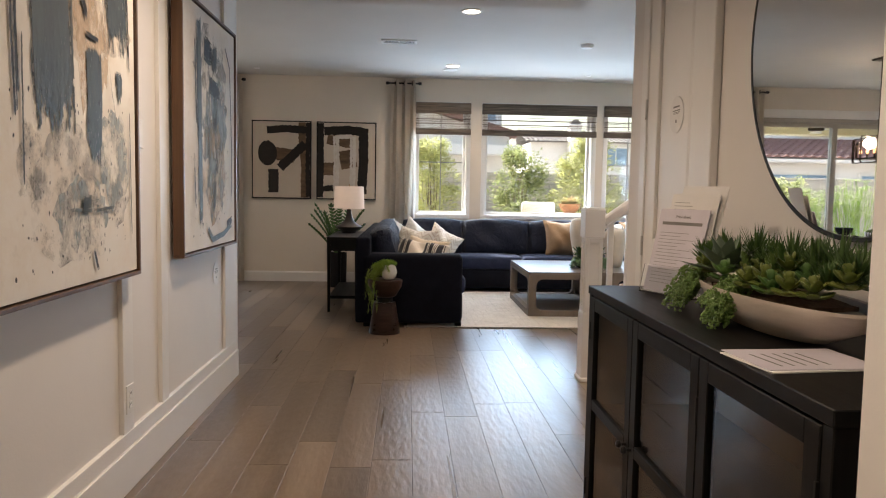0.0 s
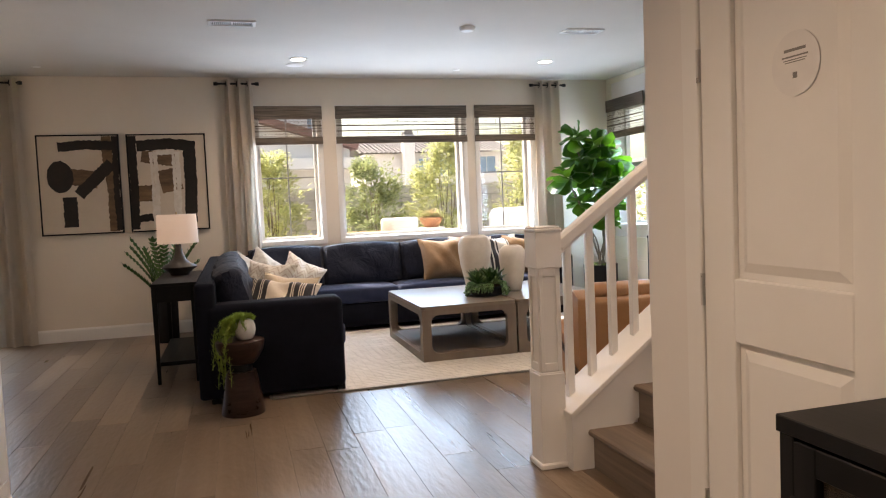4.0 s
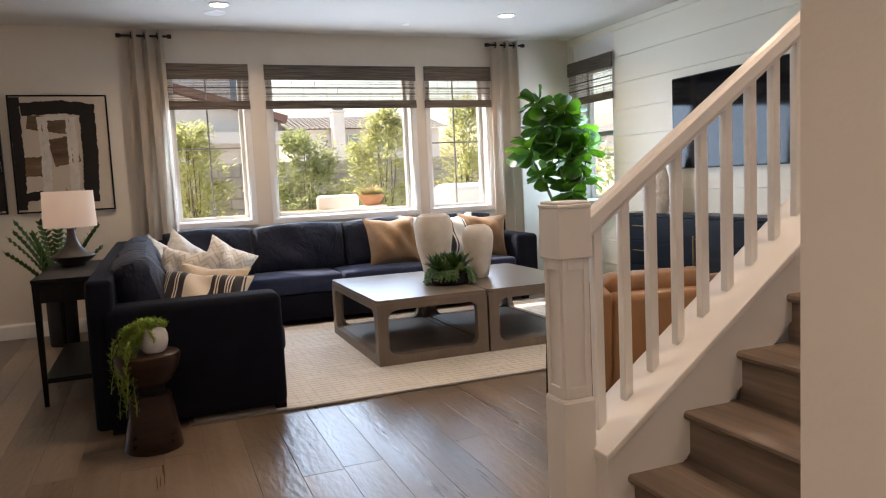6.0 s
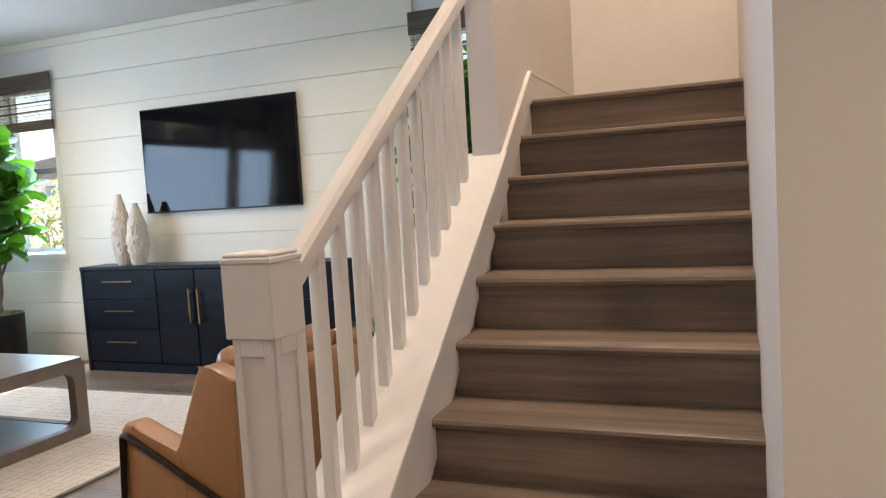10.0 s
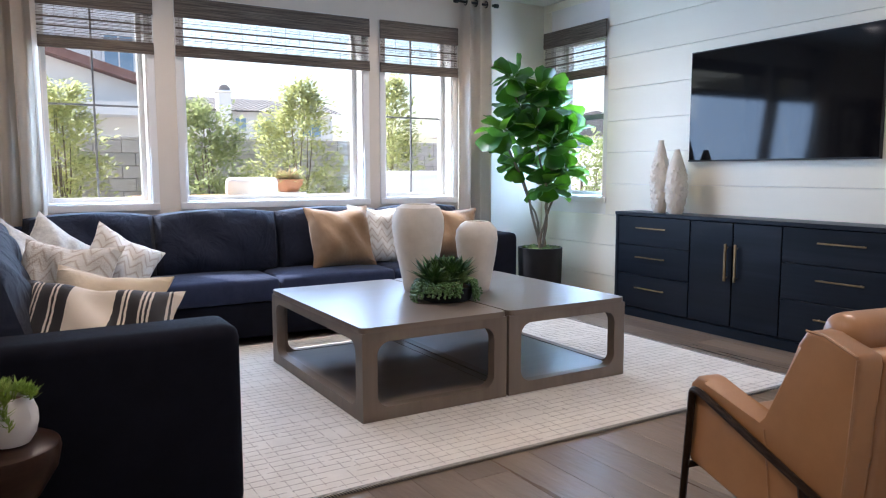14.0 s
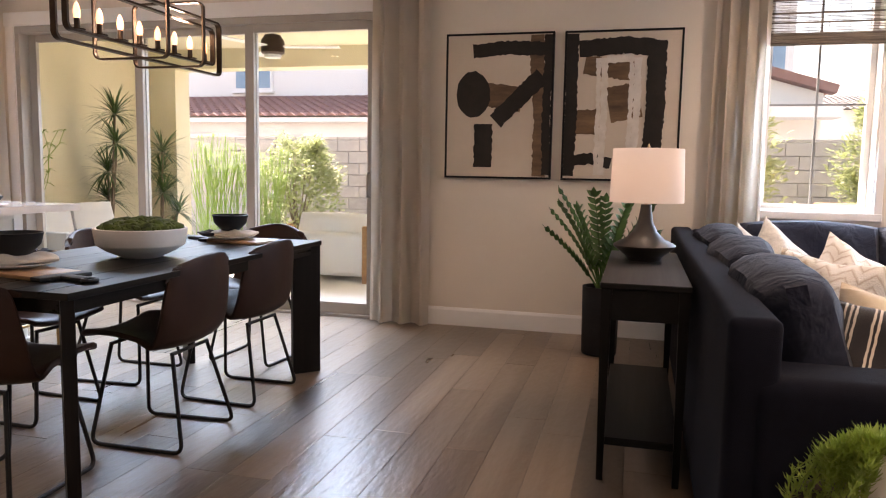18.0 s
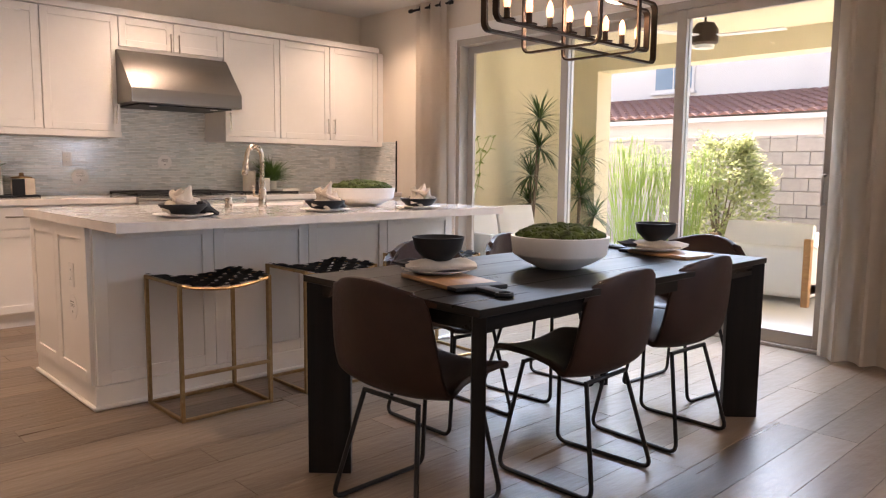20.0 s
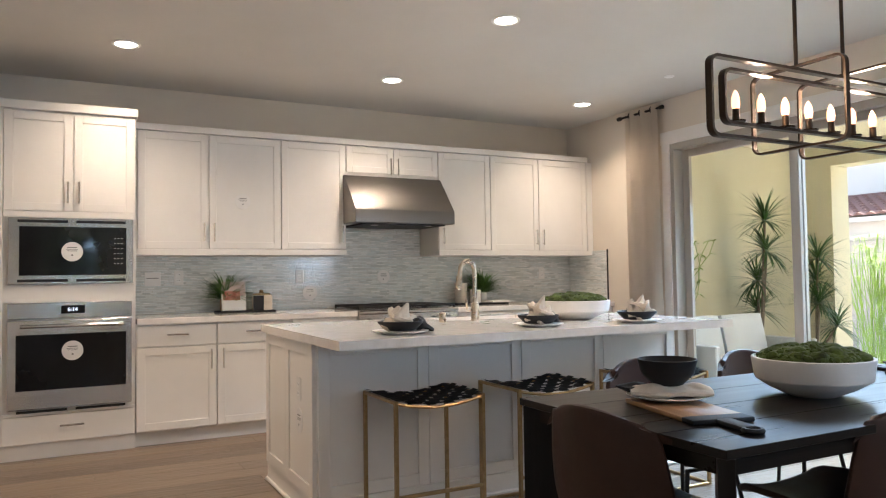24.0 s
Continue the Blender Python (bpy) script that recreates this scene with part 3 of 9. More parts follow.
# knee wall with sloped cap, north of the steps
knee = [(1.045, 0.0), (2.53, 0.0), (2.53, zcap(2.53) - 0.03), (1.045, zcap(1.045) - 0.03)]
setting("stair_knee_wall", prism(knee, "y", 6.065, 6.255), TRIM, "white painted knee wall under the stair rail", smooth=False)
capo = [(1.035, zcap(1.035) - 0.03), (2.55, zcap(2.55) - 0.03), (2.55, zcap(2.55)), (1.035, zcap(1.035))]
setting("stair_cap", prism(capo, "y", 6.022, 6.275, 0.003), TRIM, "white sloped cap board of the stair rail", smooth=False)
skirt = [(1.045, 0.0), (1.15, 0.0)] + [(3.04, 9 * RISE - 0.02), (XE, 9 * RISE - 0.02), (XE, 9 * RISE + 0.12), (3.06, 9 * RISE + 0.12), (2.5, zcap(2.5) - 0.03), (1.045, zcap(1.045) - 0.03)]
setting("stair_skirt", prism(skirt, "y", 6.035, 6.064), TRIM, "white skirt board beside the steps", smooth=False)
ztop = 9 * RISE + 0.12
setting("trim_skirt_cap", bar((2.48, 6.045, zcap(2.48) - 0.02), (3.06, 6.045, ztop + 0.008), 0.03, 0.016), TRIM, "white cap moulding on the skirt board")
setting("trim_skirt_cap", box(3.055, XE, 6.03, 6.06, ztop, ztop + 0.016, 0.002), TRIM, "white cap moulding on the skirt board")

rail = empty("stair_rail", pose(0.985, 6.165, 0), "white painted stair rail with square balusters", "stair rail")
RX, RY = 0.985, 6.165
nw = part("newel_post", box(-0.058, 0.058, -0.058, 0.058, 0.44, 0.95, 0.002), TRIM, rail, "white square newel post with panelled shaft")
part("base", box(-0.072, 0.072, -0.072, 0.072, 0.0, 0.45, 0.003), TRIM, nw)
part("shoe", box(-0.084, 0.084, -0.084, 0.084, 0.0, 0.028, 0.006), TRIM, nw)
part("collar", box(-0.070, 0.070, -0.070, 0.070, 0.445, 0.458, 0.003), TRIM, nw)
part("block", box(-0.074, 0.074, -0.074, 0.074, 0.945, 1.115, 0.003), TRIM, nw)
part("cap", box(-0.0765, 0.0765, -0.0765, 0.0765, 1.115, 1.129, 0.003), TRIM, nw)
part("cap_top", box(-0.070, 0.070, -0.070, 0.070, 1.129, 1.139, 0.004), TRIM, nw)
for sx, sy in ((-1, 0), (1, 0), (0, -1), (0, 1)):
    own = bmesh.new()
    for (a, b, c, d) in ((-0.058, -0.036, 0.46, 0.945), (0.036, 0.058, 0.46, 0.945), (-0.036, 0.036, 0.46, 0.50), (-0.036, 0.036, 0.905, 0.945)):
        if sx:
            box(*sorted((sx * 0.058, sx * 0.067)), a, b, c, d, 0.002, 1, own)
        else:
            box(a, b, *sorted((sy * 0.058, sy * 0.067)), c, d, 0.002, 1, own)
    part("panel_frame", own, TRIM, nw)
nw.matrix_basis = Matrix.Diagonal((0.88, 0.88, 1, 1))
zr = lambda x: 1.045 + 0.722 * (x - 1.06)
part("handrail", bar((1.05 - RX, 0, zr(1.05)), (2.53 - RX, 0, zr(2.53)), 0.062, 0.062, bev=0.012), TRIM, rail)
part("handrail_fillet", bar((1.05 - RX, 0, zr(1.05) - 0.036), (2.53 - RX, 0, zr(2.53) - 0.036), 0.04, 0.02), TRIM, rail)
for i in range(12):
    x = 1.105 + 0.1175 * i
    za, zb = zcap(x) + 0.0, zr(x) - 0.03
    bal = [(x - RX - 0.017, za - 0.013), (x - RX + 0.017, za + 0.013), (x - RX + 0.017, zb + 0.012), (x - RX - 0.017, zb - 0.012)]
    part("baluster", prism(bal, "y", -0.017, 0.017, 0.0015), TRIM, rail)

# hall closet door
dr = tagged(new("door_closet"), "closed white two-panel closet door with white casing", "door", kind="structure")
DY0, DY1, DZ = 4.127, 4.773, 2.335
slab = part("door_leaf", box(XC - 0.008, XC - 0.002, DY0 + 0.004, DY1 - 0.004, 0.01, DZ - 0.004), TRIM, dr)
for a, b in ((DY0 + 0.004, DY0 + 0.13), (DY1 - 0.13, DY1 - 0.004)):
    part("stile", box(XC - 0.026, XC - 0.008, a, b, 0.01, DZ - 0.004, 0.003), TRIM, slab)
for z0, z1 in ((0.01, 0.22), (0.86, 1.03), (2.19, DZ - 0.004)):
    part("rail", box(XC - 0.026, XC - 0.008, DY0 + 0.13, DY1 - 0.13, z0, z1, 0.003), TRIM, slab)
for z0, z1 in ((0.22, 0.86), (1.03, 2.19)):
    own = box(XC - 0.019, XC - 0.008, DY0 + 0.148, DY1 - 0.148, z0 + 0.018, z1 - 0.018)
    for v in own.verts:
        if v.co.x < XC - 0.015:
            v.co.y += 0.026 if v.co.y < (DY0 + DY1) / 2 else -0.026
            v.co.z += 0.026 if v.co.z < (z0 + z1) / 2 else -0.026
    part("raised_panel", own, TRIM, slab, smooth=False)
part("casing", box(XC - 0.032, XC, DY1, DY1 + 0.077, 0, DZ + 0.077, 0.004), TRIM, dr)
part("casing", box(XC - 0.032, XC, DY0 - 0.077, DY0, 0, DZ + 0.077, 0.004), TRIM, dr)
part("casing", box(XC - 0.032, XC, DY0, DY1, DZ, DZ + 0.077, 0.004), TRIM, dr)
CHROME = surf("brushed nickel", (0.55, 0.53, 0.50), (0.62, 0.60, 0.57), 0.3, 1.0, scale=30)
for z in (0.37, 0.99, 1.61, 2.20):
    part("hinge", tube([(XC - 0.030, DY1 - 0.001, z - 0.045), (XC - 0.030, DY1 - 0.001, z + 0.045)], 0.007), CHROME, dr, "satin nickel hinge")

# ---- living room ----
# sofa tones: frame and arms darkest, back cushions lighter, seats lightest
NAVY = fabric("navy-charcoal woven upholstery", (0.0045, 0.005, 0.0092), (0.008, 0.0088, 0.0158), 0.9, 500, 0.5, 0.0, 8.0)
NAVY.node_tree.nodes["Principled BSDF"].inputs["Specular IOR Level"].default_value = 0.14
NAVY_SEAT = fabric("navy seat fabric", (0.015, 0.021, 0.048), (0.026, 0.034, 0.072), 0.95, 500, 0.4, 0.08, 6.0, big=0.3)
BLACKWOOD = wood("black-stained oak", (0.0025, 0.0023, 0.0022), (0.0045, 0.0042, 0.004), (0.010, 0.009, 0.0086), 0.46, "y", 12, 0.25, 0.05)
BLACKWOOD_V = wood("black-stained oak upright", (0.0025, 0.0023, 0.0022), (0.0045, 0.0042, 0.004), (0.010, 0.009, 0.0086), 0.46, "z", 12, 0.25, 0.05)
NAVYWOOD = wood("blue-black cabinet wood", (0.0035, 0.005, 0.008), (0.0065, 0.009, 0.014), (0.014, 0.018, 0.026), 0.36, "y", 8, 0.3, 0.08)
GREYWOOD = wood("grey-washed oak", (0.115, 0.086, 0.063), (0.165, 0.128, 0.097), (0.225, 0.180, 0.140), 0.32, "x", 8, 0.2, 0.05, span=0.24)
GREYWOOD_V = wood("grey-washed oak upright", (0.125, 0.094, 0.070), (0.168, 0.130, 0.098), (0.215, 0.170, 0.130), 0.5, "z", 7, 0.2, 0.05, span=0.24)
DARKWALNUT = wood("dark walnut", (0.018, 0.010, 0.007), (0.035, 0.018, 0.013), (0.06, 0.032, 0.022), 0.3, "x", 12, 0.15, 0.05)
BRASS = surf("aged brass", (0.34, 0.22, 0.10), (0.45, 0.31, 0.16), 0.32, 1.0, scale=40)
BLACKMETAL = surf("black powder-coated metal", (0.010, 0.009, 0.008), (0.016, 0.0145, 0.013), 0.5, 0.3, scale=30)
BRONZE = surf("dark bronze metal", (0.03, 0.018, 0.011), (0.05, 0.03, 0.018), 0.4, 0.8, scale=30)
CERAMIC = surf("matte cream ceramic", (0.62, 0.55, 0.46), (0.70, 0.63, 0.54), 0.75, scale=14, fine=0.15, fine_scale=120)
WHITECER = surf("matte white ceramic", (0.72, 0.70, 0.67), (0.78, 0.76, 0.73), 0.6, scale=10, fine=0.1, fine_scale=80)
BLACKCER = surf("matte black ceramic", (0.008, 0.008, 0.009), (0.014, 0.014, 0.016), 0.55, scale=10, fine=0.1)
TANLEATHER = surf("tan leather", (0.35, 0.165, 0.062), (0.43, 0.215, 0.088), 0.36, scale=5, fine=0.08, fine_scale=320, big=0.16)
TANLINEN = fabric("camel linen", (0.22, 0.130, 0.066), (0.28, 0.172, 0.094), 0.95, 380, 0.5, 0.2, 9, big=0.25)
CREAM = fabric("cream cotton", (0.62, 0.50, 0.34), (0.70, 0.58, 0.42), 0.95, 300, 0.5, 0.2, 9, big=0.2)
MOSS = surf("moss", (0.016, 0.026, 0.004), (0.070, 0.105, 0.012), 0.95, scale=24, fine=1.0, fine_scale=90)
LEAF_FIG = translucent(surf("fiddle leaf green", (0.006, 0.028, 0.006), (0.016, 0.064, 0.012), 0.40, scale=9, vary=0.35), 0.22, (0.22, 0.56, 0.02))
LEAF_ZZ = surf("glossy dark leaf", (0.022, 0.062, 0.010), (0.060, 0.135, 0.022), 0.42, scale=12)
LEAF_LIME = translucent(surf("bright trailing leaf", (0.17, 0.23, 0.04), (0.30, 0.38, 0.08), 0.5, scale=14), 0.25, (0.3, 0.5, 0.06))
LEAF_SUCC = surf("succulent green", (0.045, 0.11, 0.03), (0.13, 0.24, 0.06), 0.45, scale=20)
LEAF_SUCC2 = surf("pale succulent", (0.16, 0.26, 0.10), (0.28, 0.38, 0.16), 0.5, scale=20)
BARK = surf("thin grey bark", (0.12, 0.09, 0.06), (0.22, 0.17, 0.12), 0.85, scale=30, fine=0.5)
SOIL = surf("bark chips", (0.06, 0.035, 0.02), (0.14, 0.085, 0.05), 0.95, scale=50, fine=1.0)
RUGMAT = fabric("ivory flat-woven rug", (0.60, 0.55, 0.48), (0.70, 0.65, 0.58), 0.95, 120, 0.7, 0.15, 5)
RUGLINE = fabric("rug stitch line", (0.34, 0.30, 0.26), (0.50, 0.45, 0.39), 0.95, 120, 0.5, 0.1, 60)

# sectional sofa: a west leg, a corner and a north leg with one arm at each end
sofa = empty("sectional_sofa", pose(0, 0, 0.012), "dark navy upholstered L-shaped sectional sofa with loose back cushions", "sofa")
SX0, SX1, SY0, SY1 = -0.68, 3.22, 7.95, 11.22
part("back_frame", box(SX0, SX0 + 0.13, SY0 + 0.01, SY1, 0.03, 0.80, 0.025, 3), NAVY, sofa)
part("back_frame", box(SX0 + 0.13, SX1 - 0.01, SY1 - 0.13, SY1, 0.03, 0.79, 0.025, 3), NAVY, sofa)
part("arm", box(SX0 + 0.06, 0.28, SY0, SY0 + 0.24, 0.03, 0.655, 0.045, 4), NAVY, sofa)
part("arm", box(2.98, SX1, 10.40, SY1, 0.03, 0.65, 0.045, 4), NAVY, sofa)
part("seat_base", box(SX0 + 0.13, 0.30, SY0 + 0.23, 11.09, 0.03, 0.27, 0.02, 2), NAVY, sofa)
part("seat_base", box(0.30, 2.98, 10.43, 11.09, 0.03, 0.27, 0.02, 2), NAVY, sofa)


def seat_pad(x0, x1, y0, y1):
    bm = box(x0 + 0.004, x1 - 0.004, y0 + 0.004, y1 - 0.004, 0.272, 0.43, 0.035, 3)
    bmesh.ops.subdivide_edges(bm, edges=[e for e in bm.edges if e.calc_length() > 0.3], cuts=3, use_grid_fill=True)
    cx, cy = (x0 + x1) / 2, (y0 + y1) / 2
    for v in bm.verts:
        if v.co.z > 0.40:
            v.co.z += 0.022 * max(0, 1 - ((v.co.x - cx) / (x1 - x0) * 2) ** 2) * max(0, 1 - ((v.co.y - cy) / (y1 - y0) * 2) ** 2)
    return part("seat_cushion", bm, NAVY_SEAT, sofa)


seat_pad(SX0 + 0.13, 0.33, 8.19, 9.30)
seat_pad(SX0 + 0.13, 0.33, 9.30, 10.41)
seat_pad(SX0 + 0.13, 0.33, 10.41, 11.09)
for a, b in ((0.33, 1.22), (1.22, 2.10), (2.10, 2.98)):
    seat_pad(a, b, 10.40, 11.09)
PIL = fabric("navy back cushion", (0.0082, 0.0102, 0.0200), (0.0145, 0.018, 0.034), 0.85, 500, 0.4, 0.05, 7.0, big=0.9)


def back_pad(m, w, h, t, seed):
    bm = cushion(w, h, t * 1.15, 0.36, 20, 0.20, seed, 0.07)
    for v in bm.verts:
        v.co.y -= 0.025 * (v.co.x / (w / 2)) ** 2 * (v.co.y > 0)
    moved(bm, m)
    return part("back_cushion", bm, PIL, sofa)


for i, (a, b) in enumerate(((8.22, 9.06), (9.06, 9.90), (9.90, 10.74))):
    back_pad(pose(-0.43, (a + b) / 2, 0.645, 0, 76, 0) @ pose(0, 0, 0, 0, 0, 90), b - a + 0.02, 0.48, 0.24, i)
for i, (a, b) in enumerate(((-0.28, 0.50), (0.50, 1.36), (1.36, 2.20), (2.20, 2.96))):
    back_pad(pose((a + b) / 2, 10.96, 0.64, 78, 0, 0), b - a + 0.02, 0.48, 0.28, 10 + i)
for x, y in ((SX0 + 0.1, SY0 + 0.1), (0.25, SY0 + 0.1), (SX0 + 0.1, 11.1), (3.1, 10.5), (3.1, 11.1)):
    part("foot", box(x - 0.03, x + 0.03, y - 0.03, y + 0.03, -0.012, 0.035, 0.004), BLACKWOOD, sofa)

# throw pillows
def pillow(m, w, h, t, material, label, seed=0, trim=None):
    bm = cushion(w, h, t * 1.4, 0.62, 18, 0.05, seed, 0.12)
    for v in bm.verts:
        u, q = v.co.x / (w / 2), v.co.y / (h / 2)
        k = max(0.0, abs(u) + abs(q) - 1.55)
        v.co.x += (0.16 * k * u - 0.09 * u * (1 - q * q)) * w / 2
        v.co.y += (0.16 * k * q - 0.09 * q * (1 - u * u)) * h / 2 - 0.035 * h * math.exp(-(u / 0.3) ** 2) * (q > 0) * q
    ob = thing("throw_pillow", bm, material, m, label, "pillow", "pillows on the sofa")
    rim = [(-w / 2, -h / 2, 0), (w / 2, -h / 2, 0), (w / 2, h / 2, 0), (-w / 2, h / 2, 0)]
    rim = [Vector(p) * (0.985) for p in rim]
    pts = []
    for a, b in zip(rim, rim[1:] + rim[:1]):
        for i in range(12):
            c = a.lerp(b, i / 12)
            u, q = c.x / (w / 2), c.y / (h / 2)
            k = max(0.0, abs(u) + abs(q) - 1.55)
            pts.append(Vector((c.x * (1 - 0.03 * q * q) + (0.16 * k * u - 0.09 * u * (1 - q * q)) * w / 2, c.y * (1 - 0.03 * u * u) + (0.16 * k * q - 0.09 * q * (1 - u * u)) * h / 2 - 0.035 * h * math.exp(-(u / 0.3) ** 2) * (q > 0) * q, 0)))
    part("piping", tube(pts, 0.006, 6, closed=True), trim or material, ob)
    return ob


STRIPE = striped("black and cream striped weave", (0.66, 0.58, 0.48), (0.022, 0.019, 0.020), "X", [(-0.27, -0.222), (-0.214, -0.206), (-0.199, -0.191), (-0.184, -0.142), (-0.134, -0.127), (-0.12, -0.085), (0.055, 0.082), (0.090, 0.097), (0.105, 0.142), (0.149, 0.156), (0.163, 0.170), (0.177, 0.222), (0.229, 0.235)])
STRIPE2 = striped("white and black ticking", (0.68, 0.66, 0.62), (0.03, 0.03, 0.035), "X", [(-0.16, -0.14), (-0.125, -0.075), (-0.06, -0.045), (0.06, 0.075), (0.09, 0.14)])
m_, nt_, b_ = nodes_of("ivory and tan zigzag weave")
co_ = coords(nt_)
sep = nt_.nodes.new("ShaderNodeSeparateXYZ")
link(nt_, co_, sep.inputs[0])
pp = nt_.nodes.new("ShaderNodeMath")
pp.operation = "PINGPONG"
pp.inputs[1].default_value = 0.045
link(nt_, sep.outputs[0], pp.inputs[0])
ad = nt_.nodes.new("ShaderNodeMath")
ad.operation = "MULTIPLY_ADD"
ad.inputs[1].default_value = 1.3
link(nt_, pp.outputs[0], ad.inputs[0])
link(nt_, sep.outputs[1], ad.inputs[2])
wv = nt_.nodes.new("ShaderNodeMath")
wv.operation = "PINGPONG"
wv.inputs[1].default_value = 0.055
link(nt_, ad.outputs[0], wv.inputs[0])
nz = tex(nt_, "ShaderNodeTexNoise", co_, 14.0, Detail=6.0)
sm = nt_.nodes.new("ShaderNodeMath")
sm.operation = "MULTIPLY_ADD"
sm.inputs[1].default_value = 0.05
link(nt_, nz.outputs[0], sm.inputs[0])
link(nt_, wv.outputs[0], sm.inputs[2])
link(nt_, ramp(nt_, sm.outputs[0], [(0.040, (0.66, 0.61, 0.54)), (0.048, (0.46, 0.38, 0.30)), (0.056, (0.62, 0.56, 0.48)), (0.066, (0.72, 0.68, 0.62))]).outputs[0], b_.inputs["Base Color"])
b_.inputs["Roughness"].default_value = 0.95
bump(nt_, b_, tex(nt_, "ShaderNodeTexNoise", co_, 160.0, Detail=2.0).outputs[0], 0.7, 0.004)
bump(nt_, b_, tex(nt_, "ShaderNodeTexNoise", co_, 7.0, Detail=3.0, Distortion=0.8).outputs[0], 0.3, 0.03)
ZIG = m_
TICK = fabric("grey ticking cotton", (0.42, 0.40, 0.36), (0.66, 0.63, 0.57), 0.95, 200, 0.7, 0.1, 30)
pillow(pose(-0.11, 8.37, 0.605, 52, 7, -18), 0.52, 0.36, 0.17, STRIPE, "cream lumbar pillow with bold black stripes on the navy sofa", 3)
pillow(pose(-0.06, 8.74, 0.585, 0, 0, 0) @ pose(0, 0, 0, 58, 6, -32), 0.46, 0.40, 0.16, CREAM, "plain cream pillow on the navy sofa", 4)
pillow(pose(-0.16, 9.32, 0.645, 60, 4, -34), 0.46, 0.42, 0.16, ZIG, "ivory and tan zigzag pillow on the navy sofa", 5)
pillow(pose(0.20, 10.34, 0.60, 62, 30, -4), 0.41, 0.40, 0.16, ZIG, "ivory zigzag pillow leaning in the sofa corner", 6)
pillow(pose(-0.13, 10.50, 0.655, 68, 38, 20), 0.40, 0.40, 0.14, TICK, "grey ticking pillow in the sofa corner", 7)
pillow(pose(-0.30, 10.22, 0.645, 70, 34, 50), 0.39, 0.39, 0.14, TICK, "grey ticking pillow in the sofa corner", 8)
pillow(pose(1.80, 10.74, 0.665, 72, 0, 6), 0.53, 0.47, 0.19, TANLINEN, "camel linen pillow with corded edge on the sofa", 9)
pillow(pose(2.14, 10.80, 0.665, 74, 3, -6), 0.48, 0.46, 0.15, ZIG, "ivory and tan patterned pillow on the sofa", 10)
pillow(pose(2.50, 10.80, 0.665, 74, -4, 4), 0.44, 0.44, 0.15, STRIPE2, "white pillow with black ticking stripes on the sofa", 11)
pillow(pose(2.76, 10.74, 0.655, 72, 4, -10), 0.50, 0.44, 0.17, TANLINEN, "camel linen pillow beside the sofa arm", 12)

# rug
rug = thing("area_rug", box(-0.22, 3.37, 7.98, 10.36, 0.0, 0.010, 0.003), RUGMAT, pose(0, 0, 0.0005), "ivory flat-woven rug with a dark stitched grid and braided edge", "rug")
own = bmesh.new()
rr = random.Random(11)
for i in range(47):
    y = 8.02 + i * 0.0497
    x = -0.2
    while x < 3.34:
        l = rr.uniform(0.10, 0.30)
        if rr.random() < 0.94:
            box(x, min(x + l, 3.35), y - 0.0013, y + 0.0013, 0.0098, 0.0109, 0, 1, own)
        x += l + rr.uniform(0.006, 0.02)
tagged(part("stitching", own, RUGLINE, rug, smooth=False), kind="stuff")
own = bmesh.new()
for i in range(59):
    x = -0.18 + i * 0.06
    y = 8.0
    while y < 10.3:
        l = rr.uniform(0.02, 0.10)
        if rr.random() < 0.85:
            box(x - 0.0012, x + 0.0012, y, y + l, 0.0098, 0.0108, 0, 1, own)
        y += l + rr.uniform(0.01, 0.03)
tagged(part("stitching", own, RUGLINE, rug, smooth=False), kind="stuff")
m_, nt_, b_ = nodes_of("braided black and white edge")
wv = tex(nt_, "ShaderNodeTexWave", coords(nt_), 52.0)
wv.bands_direction = "DIAGONAL"
link(nt_, ramp(nt_, wv.outputs[0], [(0.45, (0.02, 0.018, 0.018)), (0.55, (0.5, 0.46, 0.4))]).outputs[0], b_.inputs["Base Color"])
b_.inputs["Roughness"].default_value = 0.95
BRAID = m_
for x0, x1, y0, y1 in ((-0.235, 3.385, 7.962, 7.985), (-0.235, 3.385, 10.355, 10.378), (-0.24, -0.215, 7.985, 10.355), (3.365, 3.39, 7.985, 10.355)):
    part("edge_binding", box(x0, x1, y0, y1, 0, 0.0135, 0.005, 2), BRAID, rug, "black and white braided binding")

# two coffee tables side by side
def rounded_hole(u0, u1, z0, z1, r, n=5):
    pts = []
    for cx, cz, a in ((u1 - r, z0 + r, -90), (u1 - r, z1 - r, 0), (u0 + r, z1 - r, 90), (u0 + r, z0 + r, 180)):
        for i in range(n + 1):
            t = radians(a + 90 * i / n)
            pts.append((cx + r * math.cos(t), cz + r * math.sin(t)))
    return pts


